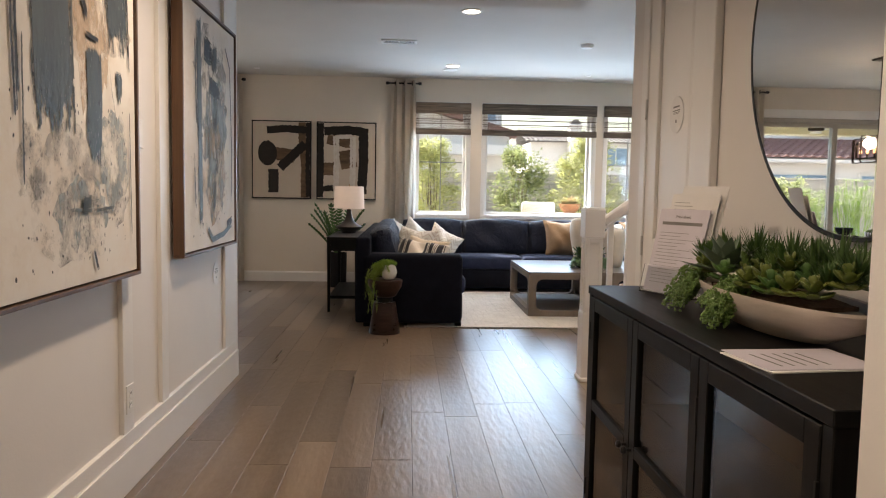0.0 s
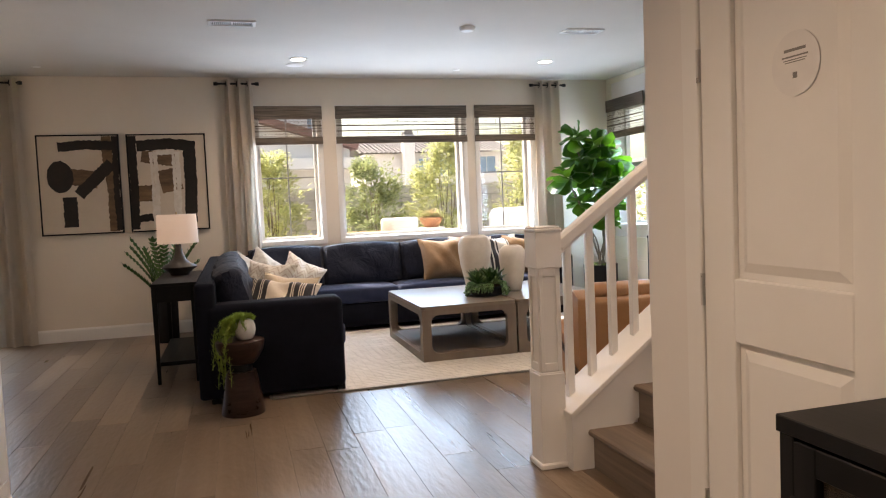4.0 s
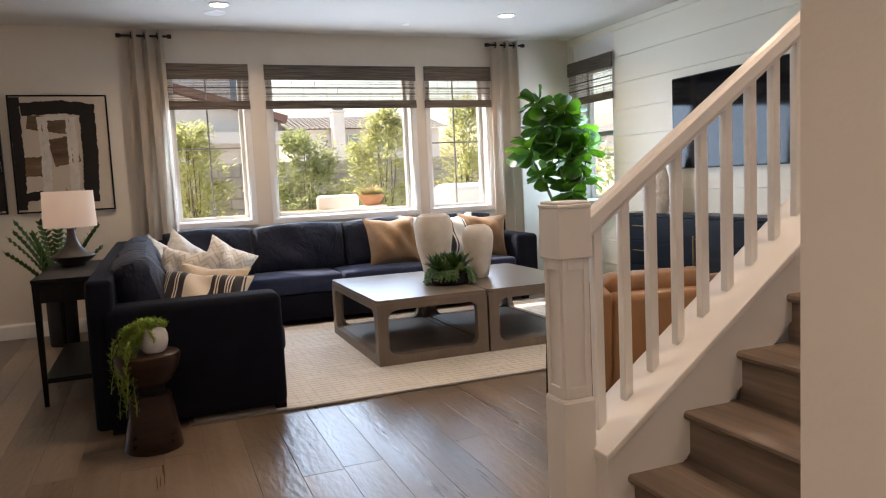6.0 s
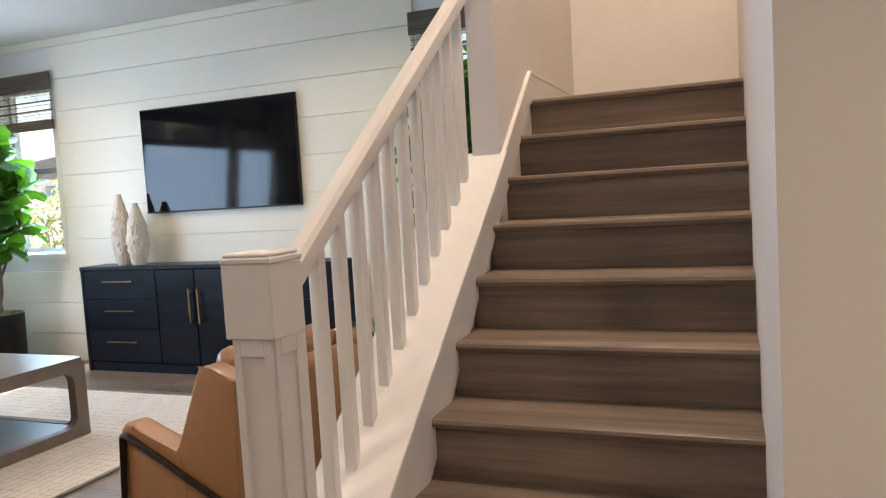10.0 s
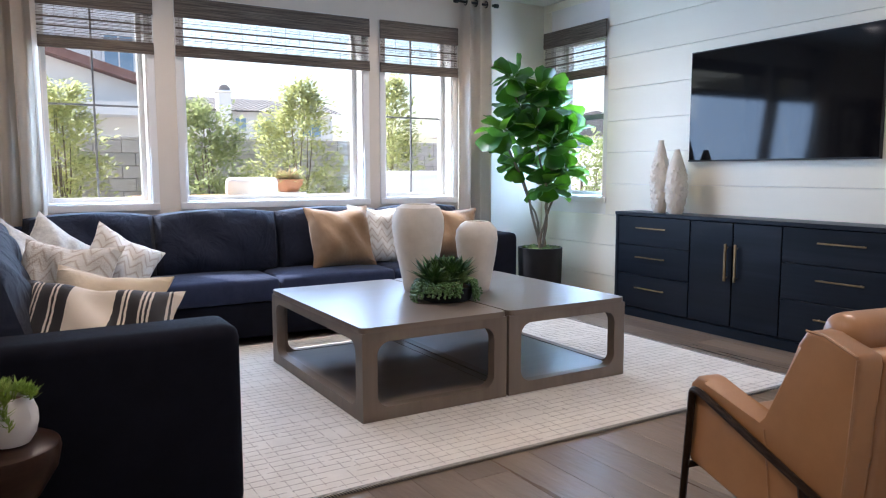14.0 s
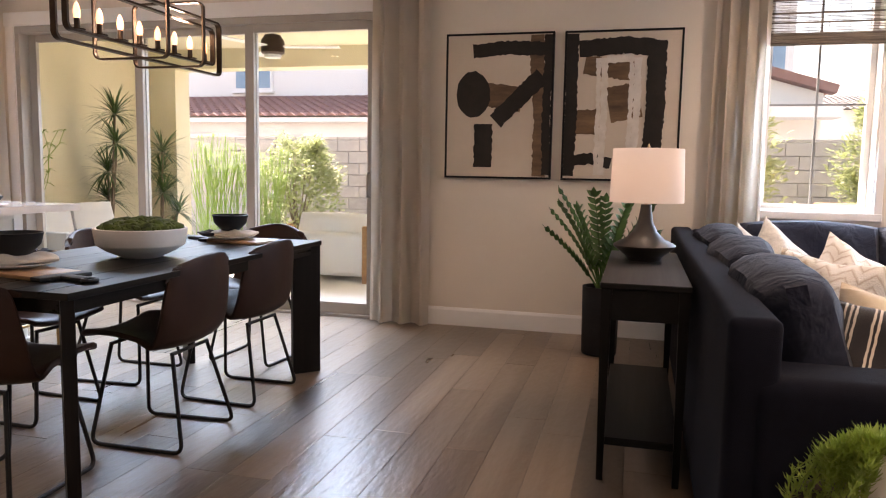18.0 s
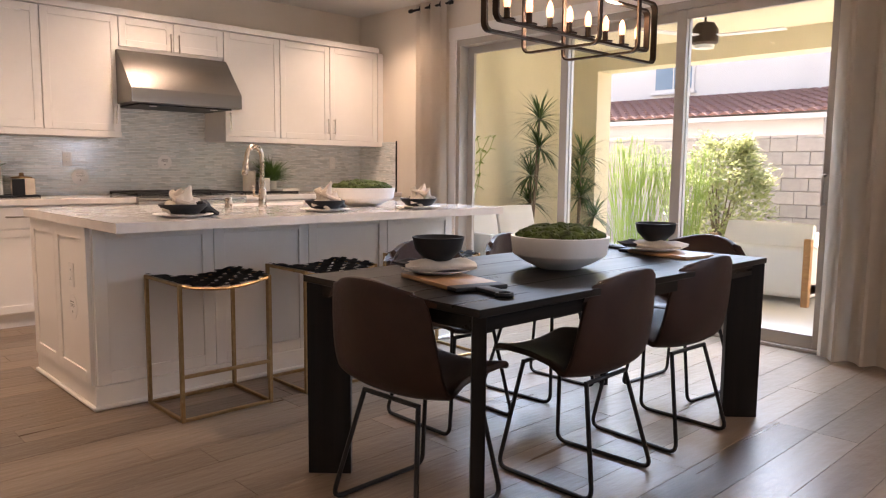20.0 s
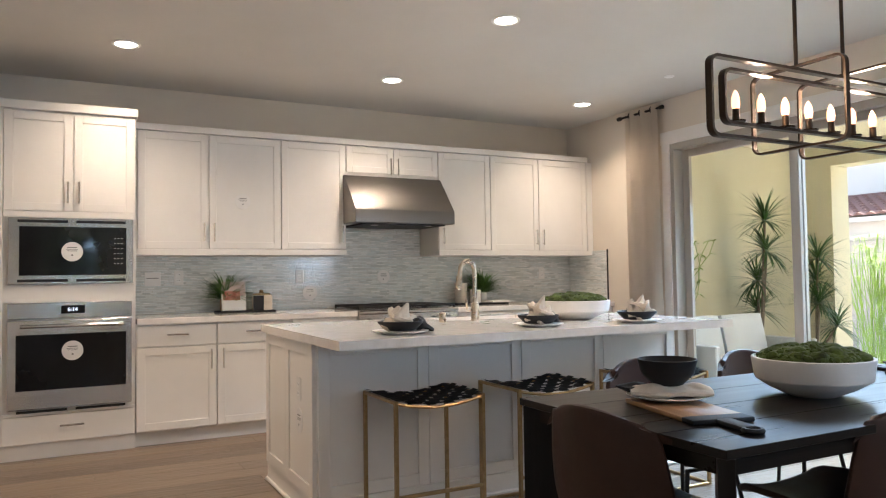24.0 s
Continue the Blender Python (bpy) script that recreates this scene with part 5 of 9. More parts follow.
for y0, y1 in ((9.245, 9.967), (7.703, 8.505)):
    for z0, z1 in ((0.58, 0.803), (0.345, 0.575), (0.085, 0.34)):
        d = part("drawer", box(FX, FX + 0.022, y0 + 0.003, y1 - 0.003, z0, z1, 0.002), NAVYWOOD, cr)
        pull((y0 + y1) / 2, z0 + (z1 - z0) * 0.62, 0.30, False, d)
for y0, y1, ph in ((8.877, 9.242, 8.915), (8.508, 8.873, 8.835)):
    d = part("door", box(FX, FX + 0.022, y0 + 0.003, y1 - 0.003, 0.085, 0.803, 0.002), NAVYWOOD, cr)
    pull(ph, 0.53, 0.26, True, d)

SCREEN = surf("black glass screen", (0.004, 0.004, 0.005), (0.006, 0.006, 0.007), 0.06, scale=2, rough_var=0.01)
tv = empty("television", pose(0, 0, 0), "large flat black television on the shiplap wall", "television")
part("screen", box(4.150, 4.156, 8.066, 9.483, 1.243, 2.037), SCREEN, tv, smooth=False)
part("bezel", box(4.154, 4.178, 8.056, 9.493, 1.231, 2.047, 0.003), BLACKMETAL, tv)
part("lip", box(4.148, 4.155, 8.056, 9.493, 1.231, 1.243, 0.001), BLACKMETAL, tv)
part("wall_mount", box(4.176, 4.193, 8.5, 9.0, 1.45, 1.8), BLACKMETAL, tv)
vase(pose(4.0, 9.63, 0.836), [(0.042, 0), (0.05, 0.01), (0.07, 0.12), (0.08, 0.24), (0.068, 0.36), (0.042, 0.47), (0.024, 0.53), (0.022, 0.56), (0.014, 0.56)], CERAMIC, "tall cream ceramic vase with carved relief on the credenza", 3, bumps=0.30)
vase(pose(3.99, 9.46, 0.836), [(0.045, 0), (0.055, 0.01), (0.078, 0.12), (0.084, 0.2), (0.07, 0.32), (0.04, 0.42), (0.022, 0.47), (0.02, 0.485), (0.013, 0.485)], CERAMIC, "shorter cream ceramic vase with carved relief on the credenza", 8, bumps=0.30)
sw = thing("wall_switch", box(4.183, 4.191, 7.30, 7.42, 1.62, 1.75, 0.002), WHITECER, pose(0, 0, 0), "white wall plate on the shiplap", "wall plate")

# fiddle leaf trees
def fiddle(m, seed, label, h=1.70):
    t = empty("fiddle_leaf_tree", m, label, "potted tree", "fiddle leaf trees")
    part("pot", lathe([(0.185, 0), (0.19, 0.01), (0.20, 0.48), (0.185, 0.48), (0.183, 0.45)], 36), BLACKCER, t, "tall matte black pot")
    own = bmesh.new()
    rn = random.Random(seed)
    for i in range(60):
        a, d = rn.uniform(0, 6.28), 0.16 * math.sqrt(rn.random())
        r1 = bmesh.ops.create_icosphere(own, subdivisions=1, radius=rn.uniform(0.02, 0.04))
        bmesh.ops.transform(own, verts=r1["verts"], matrix=pose(d * math.cos(a), d * math.sin(a), 0.46))
    part("moss", own, MOSS, t, "green moss top")
    # clumps: across, along, height of each head of leaves and its reach
    heads = [(-0.26, 0.02, 1.98, 0.17), (-0.20, 0.06, 1.74, 0.19), (-0.33, -0.04, 1.50, 0.22), (-0.22, 0.05, 1.20, 0.17), (0.03, 0.00, 1.86, 0.19), (0.13, 0.05, 1.70, 0.20),
             (-0.06, -0.06, 1.52, 0.20), (0.10, -0.02, 1.36, 0.19), (0.25, 0.04, 1.47, 0.18), (0.22, 0.00, 1.16, 0.17), (0.05, -0.05, 1.02, 0.19)]
    stems = [(0, (0.0, 0.02), (2, 1, 0)), (1, (0.03, -0.02), (10, 6, 4)), (2, (-0.02, -0.02), (9, 8)), (3, (0.02, 0.02), (3,)), (4, (0.03, 0.0), (7, 5))]
    for k, b0, goes in stems:
        pts = [Vector((b0[0], b0[1], 0.45)), Vector((b0[0] + 0.3 * heads[goes[0]][0], b0[1], 0.45 + 0.45 * (heads[goes[0]][2] - 0.45)))]
        pts += [Vector(heads[g][:2] + (heads[g][2] * h / 1.7 - 0.04,)) for g in goes]
        line = []
        for a, b in zip(pts, pts[1:]):
            line += [a.lerp(b, j / 4) + Vector((0.008 * math.sin(j * 1.7 + k), 0.008 * math.cos(j * 2.1 + k), 0)) for j in range(4)]
        part("trunk", tube(line + [pts[-1]], 0.013, 7, taper=0.45), BARK, t)
    for cx, cy, cz, reach in heads:
        c = Vector((cx, cy, cz * h / 1.7))
        n = 16
        for j in range(n):
            own = bmesh.new()
            a = 2.4 * j + rn.uniform(-0.4, 0.4)
            e = math.asin(1 - 1.5 * (j + 0.5) / n) + rn.uniform(-0.2, 0.2)
            d = Vector((math.cos(a) * math.cos(e), math.sin(a) * math.cos(e), math.sin(e)))
            st = c + d * 0.035
            tube([c - Vector((0, 0, 0.04)), st], 0.004, 5, own)
            l = reach * rn.uniform(0.85, 1.15)
            fiddle_blade(own, st, d, l, l * rn.uniform(0.82, 1.0), rn)
            part("leaf", own, LEAF_FIG, t)
    return t


def fiddle_blade(bm, base, d, l, w, rn):
    up = Vector((d.x * 0.9 + rn.uniform(-0.4, 0.4), d.y * 0.9 + rn.uniform(-0.4, 0.4), 0.8)).normalized()
    s = d.cross(up).normalized()
    up = s.cross(d).normalized()
    prof = (0.10, 0.32, 0.37, 0.43, 0.51, 0.54, 0.44)
    rows = []
    n = len(prof)
    for i, q in enumerate(prof):
        t = (i + 0.15) / n * 1.06
        mid = base + d * l * t - up * 0.34 * l * t * t
        wv = 0.03 * l * math.sin(i * 2.1 + base.x * 40)
        rows.append([bm.verts.new(mid - s * w * q + up * (0.10 * w + wv)), bm.verts.new(mid - s * w * q * 0.5 + up * 0.02 * w), bm.verts.new(mid - up * 0.015 * w), bm.verts.new(mid + s * w * q * 0.5 + up * 0.02 * w), bm.verts.new(mid + s * w * q + up * (0.10 * w - wv))])
    for a, b in zip(rows, rows[1:]):
        for j in range(4):
            bm.faces.new((a[j], a[j + 1], b[j + 1], b[j]))
    tip = bm.verts.new(base + d * l - up * 0.34 * l)
    for j in range(4):
        bm.faces.new((rows[-1][j], rows[-1][j + 1], tip))


fiddle(pose(3.76, 10.80, 0, 0, 0, -31), 4, "tall fiddle leaf tree in a black pot in the room corner")
fiddle(pose(3.86, 6.72, 0, 0, 0, 70), 9, "fiddle leaf tree in a black pot near the stairs", 1.68)

# tan leather armchair
ac = empty("armchair", pose(1.741, 6.704, 0, 0, 0, -10), "tan leather armchair with slim bronze metal frame", "armchair")
part("seat", box(-0.268, 0.268, -0.10, 0.375, 0.27, 0.42, 0.045, 4), TANLEATHER, ac)
part("backrest", moved(box(-0.268, 0.268, -0.05, 0.05, 0.0, 0.572, 0.03, 4), pose(0, -0.115, 0.145, 5, 0, 0)), TANLEATHER, ac)
part("back_cushion", moved(box(-0.255, 0.255, -0.065, 0.065, -0.20, 0.21, 0.05, 4), pose(0, -0.02, 0.578, 11, 0, 0)), TANLEATHER, ac)


def soft_panel(outline, x0, x1, bev):
    own = prism(outline, "x", x0, x1)
    bmesh.ops.bevel(own, geom=own.edges[:], offset=bev, segments=4, profile=0.6, affect="EDGES", clamp_overlap=True)
    return own


for s in (-1, 1):
    side = [(-0.155, 0.14), (0.37, 0.25), (0.39, 0.28), (0.395, 0.44), (0.38, 0.50), (0.35, 0.53), (0.315, 0.527), (0.09, 0.445), (0.062, 0.475), (-0.02, 0.712), (-0.045, 0.752), (-0.085, 0.754), (-0.20, 0.720), (-0.205, 0.69), (-0.185, 0.45)]
    part("arm", soft_panel(side, s * 0.27, s * 0.352, 0.026), TANLEATHER, ac)
    part("seam", tube([(s * 0.350, y, z) for y, z in ((-0.196, 0.71), (-0.182, 0.45), (-0.155, 0.16))], 0.0035, 5), TANLEATHER, ac)
    part("seam", tube([(s * 0.350, y, z) for y, z in ((-0.045, 0.752), (-0.10, 0.749), (-0.196, 0.717))], 0.0035, 5), TANLEATHER, ac)
    part("seam", tube([(s * 0.354, y, z) for y, z in ((0.075, 0.45), (0.045, 0.25), (0.04, 0.19))], 0.0025, 5), TANLEATHER, ac)
    fr = rounded([(s * 0.365, 0.395, 0.0), (s * 0.365, 0.355, 0.487), (s * 0.365, 0.325, 0.487), (s * 0.365, -0.20, 0.305), (s * 0.30, -0.215, 0.300)], 0.035)
    part("leg_frame", tube(fr, 0.0115, 8), BRONZE, ac, "slim bronze side frame")
    part("back_leg", tube([(s * 0.365, -0.07, 0.345), (s * 0.365, -0.12, 0.0)], 0.0115, 8), BRONZE, ac, "slim bronze leg")
    part("runner", tube([(s * 0.365, 0.395, 0.011), (s * 0.365, -0.12, 0.011)], 0.011, 8), BRONZE, ac)
part("crossbar", tube([(-0.365, -0.10, 0.12), (0.365, -0.10, 0.12)], 0.011, 8), BRONZE, ac)
part("crossbar", tube([(-0.365, 0.375, 0.235), (0.365, 0.375, 0.235)], 0.011, 8), BRONZE, ac)

# small side table with a grassy plant beyond the armchair
st2 = empty("side_table", pose(2.42, 6.62, 0), "small black drum side table beside the armchair", "side table")
part("top", lathe([(0.19, 0.50), (0.20, 0.505), (0.20, 0.525), (0.19, 0.53)], 32), BLACKWOOD, st2)
part("pedestal", lathe([(0.15, 0), (0.15, 0.015), (0.05, 0.03), (0.04, 0.25), (0.06, 0.50)], 24), BLACKWOOD_V, st2)
gp = empty("potted_plant", pose(2.42, 6.62, 0.53), "low pot of spiky green grass on the side table", "potted plant")
part("pot", lathe([(0.055, 0), (0.07, 0.01), (0.08, 0.09), (0.072, 0.09), (0.07, 0.08)], 24), WHITECER, gp, "white pot")
own = bmesh.new()
spray(own, (0, 0, 0.08), 90, 0.20, 0.012, 88, 0.7, 0.4)
part("foliage", own, LEAF_SUCC, gp)

# woven roman shades
m_, nt_, b_ = nodes_of("woven bamboo")
co_ = coords(nt_)
n_ = tex(nt_, "ShaderNodeTexNoise", co_, 60.0, (0.06, 0.06, 3.0), Detail=4.0)
link(nt_, ramp(nt_, n_.outputs[0], [(0.3, (0.06, 0.046, 0.035)), (0.55, (0.15, 0.12, 0.095)), (0.75, (0.25, 0.21, 0.17))]).outputs[0], b_.inputs["Base Color"])
b_.inputs["Roughness"].default_value = 0.85
bump(nt_, b_, n_.outputs[0], 0.7, 0.004)
BAMBOO = m_

def shade(axis, face, s, u0, u1, z0, z1, seed, label):
    """A raised woven shade: solid valance, sheer middle with reeds, folded stack at the bottom."""
    p = empty("woven_shade", pose(0, 0, 0), label, "window shade", "woven shades")
    rn = random.Random(seed)

    def bx(a0, a1, d0, d1, c0, c1, own=None, bev=0.0):
        d0, d1 = sorted((face + s * d0, face + s * d1))
        return box(a0, a1, d0, d1, c0, c1, bev, 1, own) if axis == "y" else box(d0, d1, a0, a1, c0, c1, bev, 1, own)
    va = part("valance", bx(u0, u1, 0.030, 0.0335, z1 - 0.15, z1 - 0.004), BAMBOO, p, smooth=False)
    own = bmesh.new()
    z = z1 - 0.15
    while z < z1 - 0.005:
        h = rn.uniform(0.006, 0.012)
        bx(u0, u1, 0.034, 0.046 + rn.uniform(0, 0.003), z, z + h - 0.001, own)
        z += h
    tagged(part("reed_weave", own, BAMBOO, va, smooth=False), kind="stuff")
    own = bmesh.new()
    z = z0 + 0.078
    while z < z1 - 0.152:
        h = rn.choice((0.0014, 0.0018, 0.0022, 0.0022, 0.003, 0.005))
        d = rn.uniform(0.0, 0.0016)
        bx(u0 + 0.006, u1 - 0.006, 0.0285 + d, 0.031 + d, z, z + h, own)
        z += h + rn.uniform(0.0028, 0.0068)
    sh = tagged(part("sheer_panel", own, BAMBOO, p, "open weave of thin reeds", smooth=False), kind="stuff")
    n = max(4, int((u1 - u0) / 0.11))
    own = bmesh.new()
    for k in range(n):
        u = u0 + 0.03 + (u1 - u0 - 0.06) * k / (n - 1)
        bx(u - 0.0012, u + 0.0012, 0.0335, 0.0345, z0 + 0.07, z1 - 0.15, own)
    tagged(part("binding_thread", own, BAMBOO, sh, smooth=False), kind="stuff")
    for k in (0.33, 0.62):
        zz_ = z0 + 0.07 + (z1 - z0 - 0.22) * k
        part("batten", bx(u0 + 0.006, u1 - 0.006, 0.026, 0.036, zz_, zz_ + 0.011), BAMBOO, p, smooth=False)
    for k in range(6):
        part("fold", bx(u0, u1, 0.024 + 0.003 * (k % 2), 0.052 - 0.002 * k + 0.004 * (k % 2), z0 + k * 0.0135, z0 + k * 0.0135 + 0.0125, None, 0.002), BAMBOO, p, smooth=False)
    return p


shade("y", YN, -1, -0.165, 0.61, 2.0, 2.43, 1, "brown woven bamboo roman shade, half raised")
shade("y", YN, -1, 0.76, 2.315, 2.0, 2.43, 2, "wide brown woven bamboo roman shade, half raised")
shade("y", YN, -1, 2.415, 3.185, 2.0, 2.43, 3, "brown woven bamboo roman shade, half raised")
shade("x", XE - 0.016, -1, 10.42, 11.27, 1.99, 2.47, 4, "brown woven bamboo roman shade on the side window")
shade("x", XE - 0.016, -1, 6.36, 7.13, 1.99, 2.47, 5, "brown woven bamboo roman shade near the stairs")

# curtains
CURT = fabric("oatmeal curtain linen", (0.66, 0.60, 0.52), (0.73, 0.67, 0.59), 0.95, 260, 0.4, 0.1, 4)
translucent(CURT, 0.3, (0.66, 0.58, 0.48))


def curtain(x0, x1, folds, seed, label, rod):
    p = empty("curtain", pose(0, 0, 0), label, "curtain", "linen curtains")
    rn = random.Random(seed)
    own = bmesh.new()
    nx, nz = folds * 10, 14
    ph = rn.uniform(0, 6)
    ZT = 2.70
    g = []
    for i in range(nx + 1):
        u = i / nx
        col = []
        for j in range(nz + 1):
            v = j / nz
            amp = 0.038 + 0.008 * math.sin(3 * v + ph)
            w = math.sin(2 * math.pi * folds * u + 0.3 * math.sin(4 * v + ph) * (1 - v)) + 0.25 * math.sin(4 * math.pi * folds * u + ph + 2 * v)
            flare = 1 + 0.06 * (1 - v)
            col.append(own.verts.new(((x0 + x1) / 2 + (u - 0.5) * (x1 - x0) * flare, YN - 0.10 + amp * w - 0.02 * (1 - v) ** 6, 0.012 + v * (ZT - 0.012))))
        g.append(col)
    for i in range(nx):
        for j in range(nz):
            own.faces.new((g[i][j], g[i + 1][j], g[i + 1][j + 1], g[i][j + 1]))
    bmesh.ops.solidify(own, geom=own.faces[:], thickness=0.003)
    part("panel", own, CURT, p)
    for i in range(folds):
        x = x0 + (x1 - x0) * (i + 0.5) / folds
        part("grommet", tube([(x + 0.003, YN - 0.10 + 0.027 * math.cos(a), 2.655 + 0.027 * math.sin(a)) for a in [k * math.pi / 6 for k in range(12)]], 0.006, 6, closed=True), BLACKMETAL, p, "black metal grommet")
    a, b = rod
    rd = part("rod", tube([(a, YN - 0.10, 2.655), (b, YN - 0.10, 2.655)], 0.011, 10), BLACKMETAL, p, "short black curtain rod")
    for x in (a, b):
        part("finial", lathe([(0.018, -0.02), (0.02, 0.0), (0.018, 0.02)], 12, at=(0, 0, 0)), BLACKMETAL, rd).matrix_basis = pose(x, YN - 0.10, 2.655, 0, 90, 0)
    part("bracket", bar(((a + b) / 2, YN, 2.655), ((a + b) / 2, YN - 0.10, 2.655), 0.015, 0.02), BLACKMETAL, p)
    return p


curtain(-0.46, -0.13, 3, 1, "oatmeal linen curtain panel on a black rod", (-0.51, -0.08))
curtain(3.17, 3.50, 3, 2, "oatmeal linen curtain panel on a black rod", (3.13, 3.56))
curtain(-2.84, -2.40, 3, 3, "wide oatmeal linen curtain beside the patio door", (-2.88, -2.38))
curtain(-6.62, -6.20, 3, 4, "oatmeal linen curtain beside the patio door", (-6.70, -6.15))

# ceiling fittings
CANWHITE = surf("white enamel", (0.78, 0.77, 0.75), (0.82, 0.81, 0.79), 0.4, scale=5)
LED = glow("lit downlight lens", (1.0, 0.88, 0.74), 5.0)


def downlight(x, y, z=ZC, watts=2.0, spread=150):
    d = empty("recessed_light", pose(x, y, z), "round white recessed ceiling light, lit", "ceiling light", "recessed lights")
    part("trim_ring", lathe([(0.088, 0.0), (0.09, -0.004), (0.080, -0.010), (0.068, -0.006), (0.066, 0.0)], 32, cap=False), CANWHITE, d)
    part("lens", lathe([(0.066, -0.0045), (0.066, -0.003)], 28), LED, d, "glowing lens")
    lamp_ = new("downlight", bpy.data.lights.new("downlight", "AREA"))
    lamp_.data.shape, lamp_.data.size = "DISK", 0.12
    lamp_.data.energy, lamp_.data.color, lamp_.data.spread = watts, WARM, radians(spread)
    lamp_.matrix_world = look((x, y, z - 0.012), (x, y, 0))
    return d


for x, y in ((0.29, 7.68), (0.29, 10.30), (2.88, 10.25), (2.85, 7.6), (-6.53, 6.89), (-5.08, 8.92), (-6.61, 8.83), (-6.64, 10.74), (-5.10, 6.95)):
    downlight(x, y, ZC, 5.8 if x > -1 else 3.1, 150 if x > -1 else 122)
# two unseen hall fixtures, added to brighten the hall walls
for x, y in ((-0.62, 4.4), (-0.62, 2.2)):
    downlight(x, y, ZS, 6.0)
# unseen fixture high in the stairwell, added to brighten the stair wall
downlight(2.2, 5.55, 5.3, 20)


def vent(x, y, rz, w=0.36, h=0.16):
    v = empty("ceiling_vent", pose(x, y, ZC, 0, 0, rz), "white louvred ceiling air vent", "air vent", "ceiling vents")
    dark = BLACKMETAL
    part("backing", box(-w / 2 + 0.02, w / 2 - 0.02, -h / 2 + 0.02, h / 2 - 0.02, -0.003, -0.001), dark, v)
    own = bmesh.new()
    for a in ((-w / 2, w / 2, -h / 2, -h / 2 + 0.025), (-w / 2, w / 2, h / 2 - 0.025, h / 2), (-w / 2, -w / 2 + 0.025, -h / 2 + 0.025, h / 2 - 0.025), (w / 2 - 0.025, w / 2, -h / 2 + 0.025, h / 2 - 0.025), (-0.006, 0.006, -h / 2 + 0.025, h / 2 - 0.025)):
        box(*a, -0.012, 0, 0.002, 1, own)
    part("frame", own, CANWHITE, v)
    k = 22
    for i in range(k):
        x_ = -w / 2 + 0.03 + (w - 0.06) * i / (k - 1)
        part("slat", bar((x_, -h / 2 + 0.02, -0.007), (x_, h / 2 - 0.02, -0.007), 0.005, 0.003), CANWHITE, v)
    return v


vent(-0.33, 8.97, 0)
vent(2.64, 8.92, 0)


def disc(name, x, y, r, h, label, cat):
    return thing(name, lathe([(r, 0), (r, -h * 0.5), (r * 0.8, -h)], 24), CANWHITE, pose(x, y, ZC), label, cat, "small ceiling fittings")


disc("smoke_detector", 1.57, 8.9, 0.065, 0.035, "round white smoke detector on the ceiling", "smoke detector")
disc("ceiling_speaker", 0.28, 10.6, 0.09, 0.008, "flat round white ceiling cover", "ceiling cover")
for x, y in ((-2.13, 10.82), (2.05, 10.76), (-5.6, 10.78)):
    disc("sprinkler_cover", x, y, 0.04, 0.008, "small round white sprinkler cover on the ceiling", "sprinkler")

# ---- dining ----
DWOOD = wood("charcoal-stained table oak", (0.007, 0.006, 0.005), (0.012, 0.0098, 0.0082), (0.022, 0.018, 0.015), 0.30, "y", 10, 0.2, 0.05)
DWOOD.node_tree.nodes["Principled BSDF"].inputs["Specular IOR Level"].default_value = 0.12
DWOOD_V = wood("charcoal-stained table oak upright", (0.007, 0.006, 0.0055), (0.012, 0.010, 0.009), (0.021, 0.018, 0.015), 0.42, "z", 10, 0.3, 0.05)
CHLEATHER = surf("dark brown leather", (0.026, 0.011, 0.007), (0.042, 0.019, 0.012), 0.48, scale=9, fine=0.25, fine_scale=260, big=0.1)
NAPKIN = fabric("natural linen napkin", (0.48, 0.42, 0.35), (0.60, 0.54, 0.46), 0.95, 300, 0.5, 0.1, 14, big=0.3)
PALEWOOD = wood("acacia board", (0.20, 0.10, 0.045), (0.32, 0.18, 0.085), (0.42, 0.26, 0.13), 0.4, "x", 14, 0.15, 0.05)

dt = empty("dining_table", pose(-3.085, 8.915, 0), "long charcoal oak dining table on diagonal plank legs", "dining table")
TX, TY = 0.45, 0.96
for i in range(4):
    a = -TX + i * TX / 2
    part("tabletop_board", box(a + 0.0008, a + TX / 2 - 0.0008, -TY, TY, 0.728, 0.752, 0.0015), DWOOD, dt)
for s in (-1, 1):
    part("apron", box(-TX + 0.05, TX - 0.05, s * (TY - 0.05) - 0.012, s * (TY - 0.05) + 0.012, 0.675, 0.728), DWOOD, dt)
    part("apron", box(s * (TX - 0.05) - 0.012, s * (TX - 0.05) + 0.012, -TY + 0.065, TY - 0.065, 0.675, 0.728), DWOOD, dt)
    for q in (-1, 1):
        leg = box(0, 0.160, -0.021, 0.021, 0.0, 0.728, 0.002)
        ang = math.degrees(math.atan2(-q, -s))
        part("leg", moved(leg, pose(s * (TX - 0.012), q * (TY - 0.012), 0, 0, 0, ang)), DWOOD_V, dt)


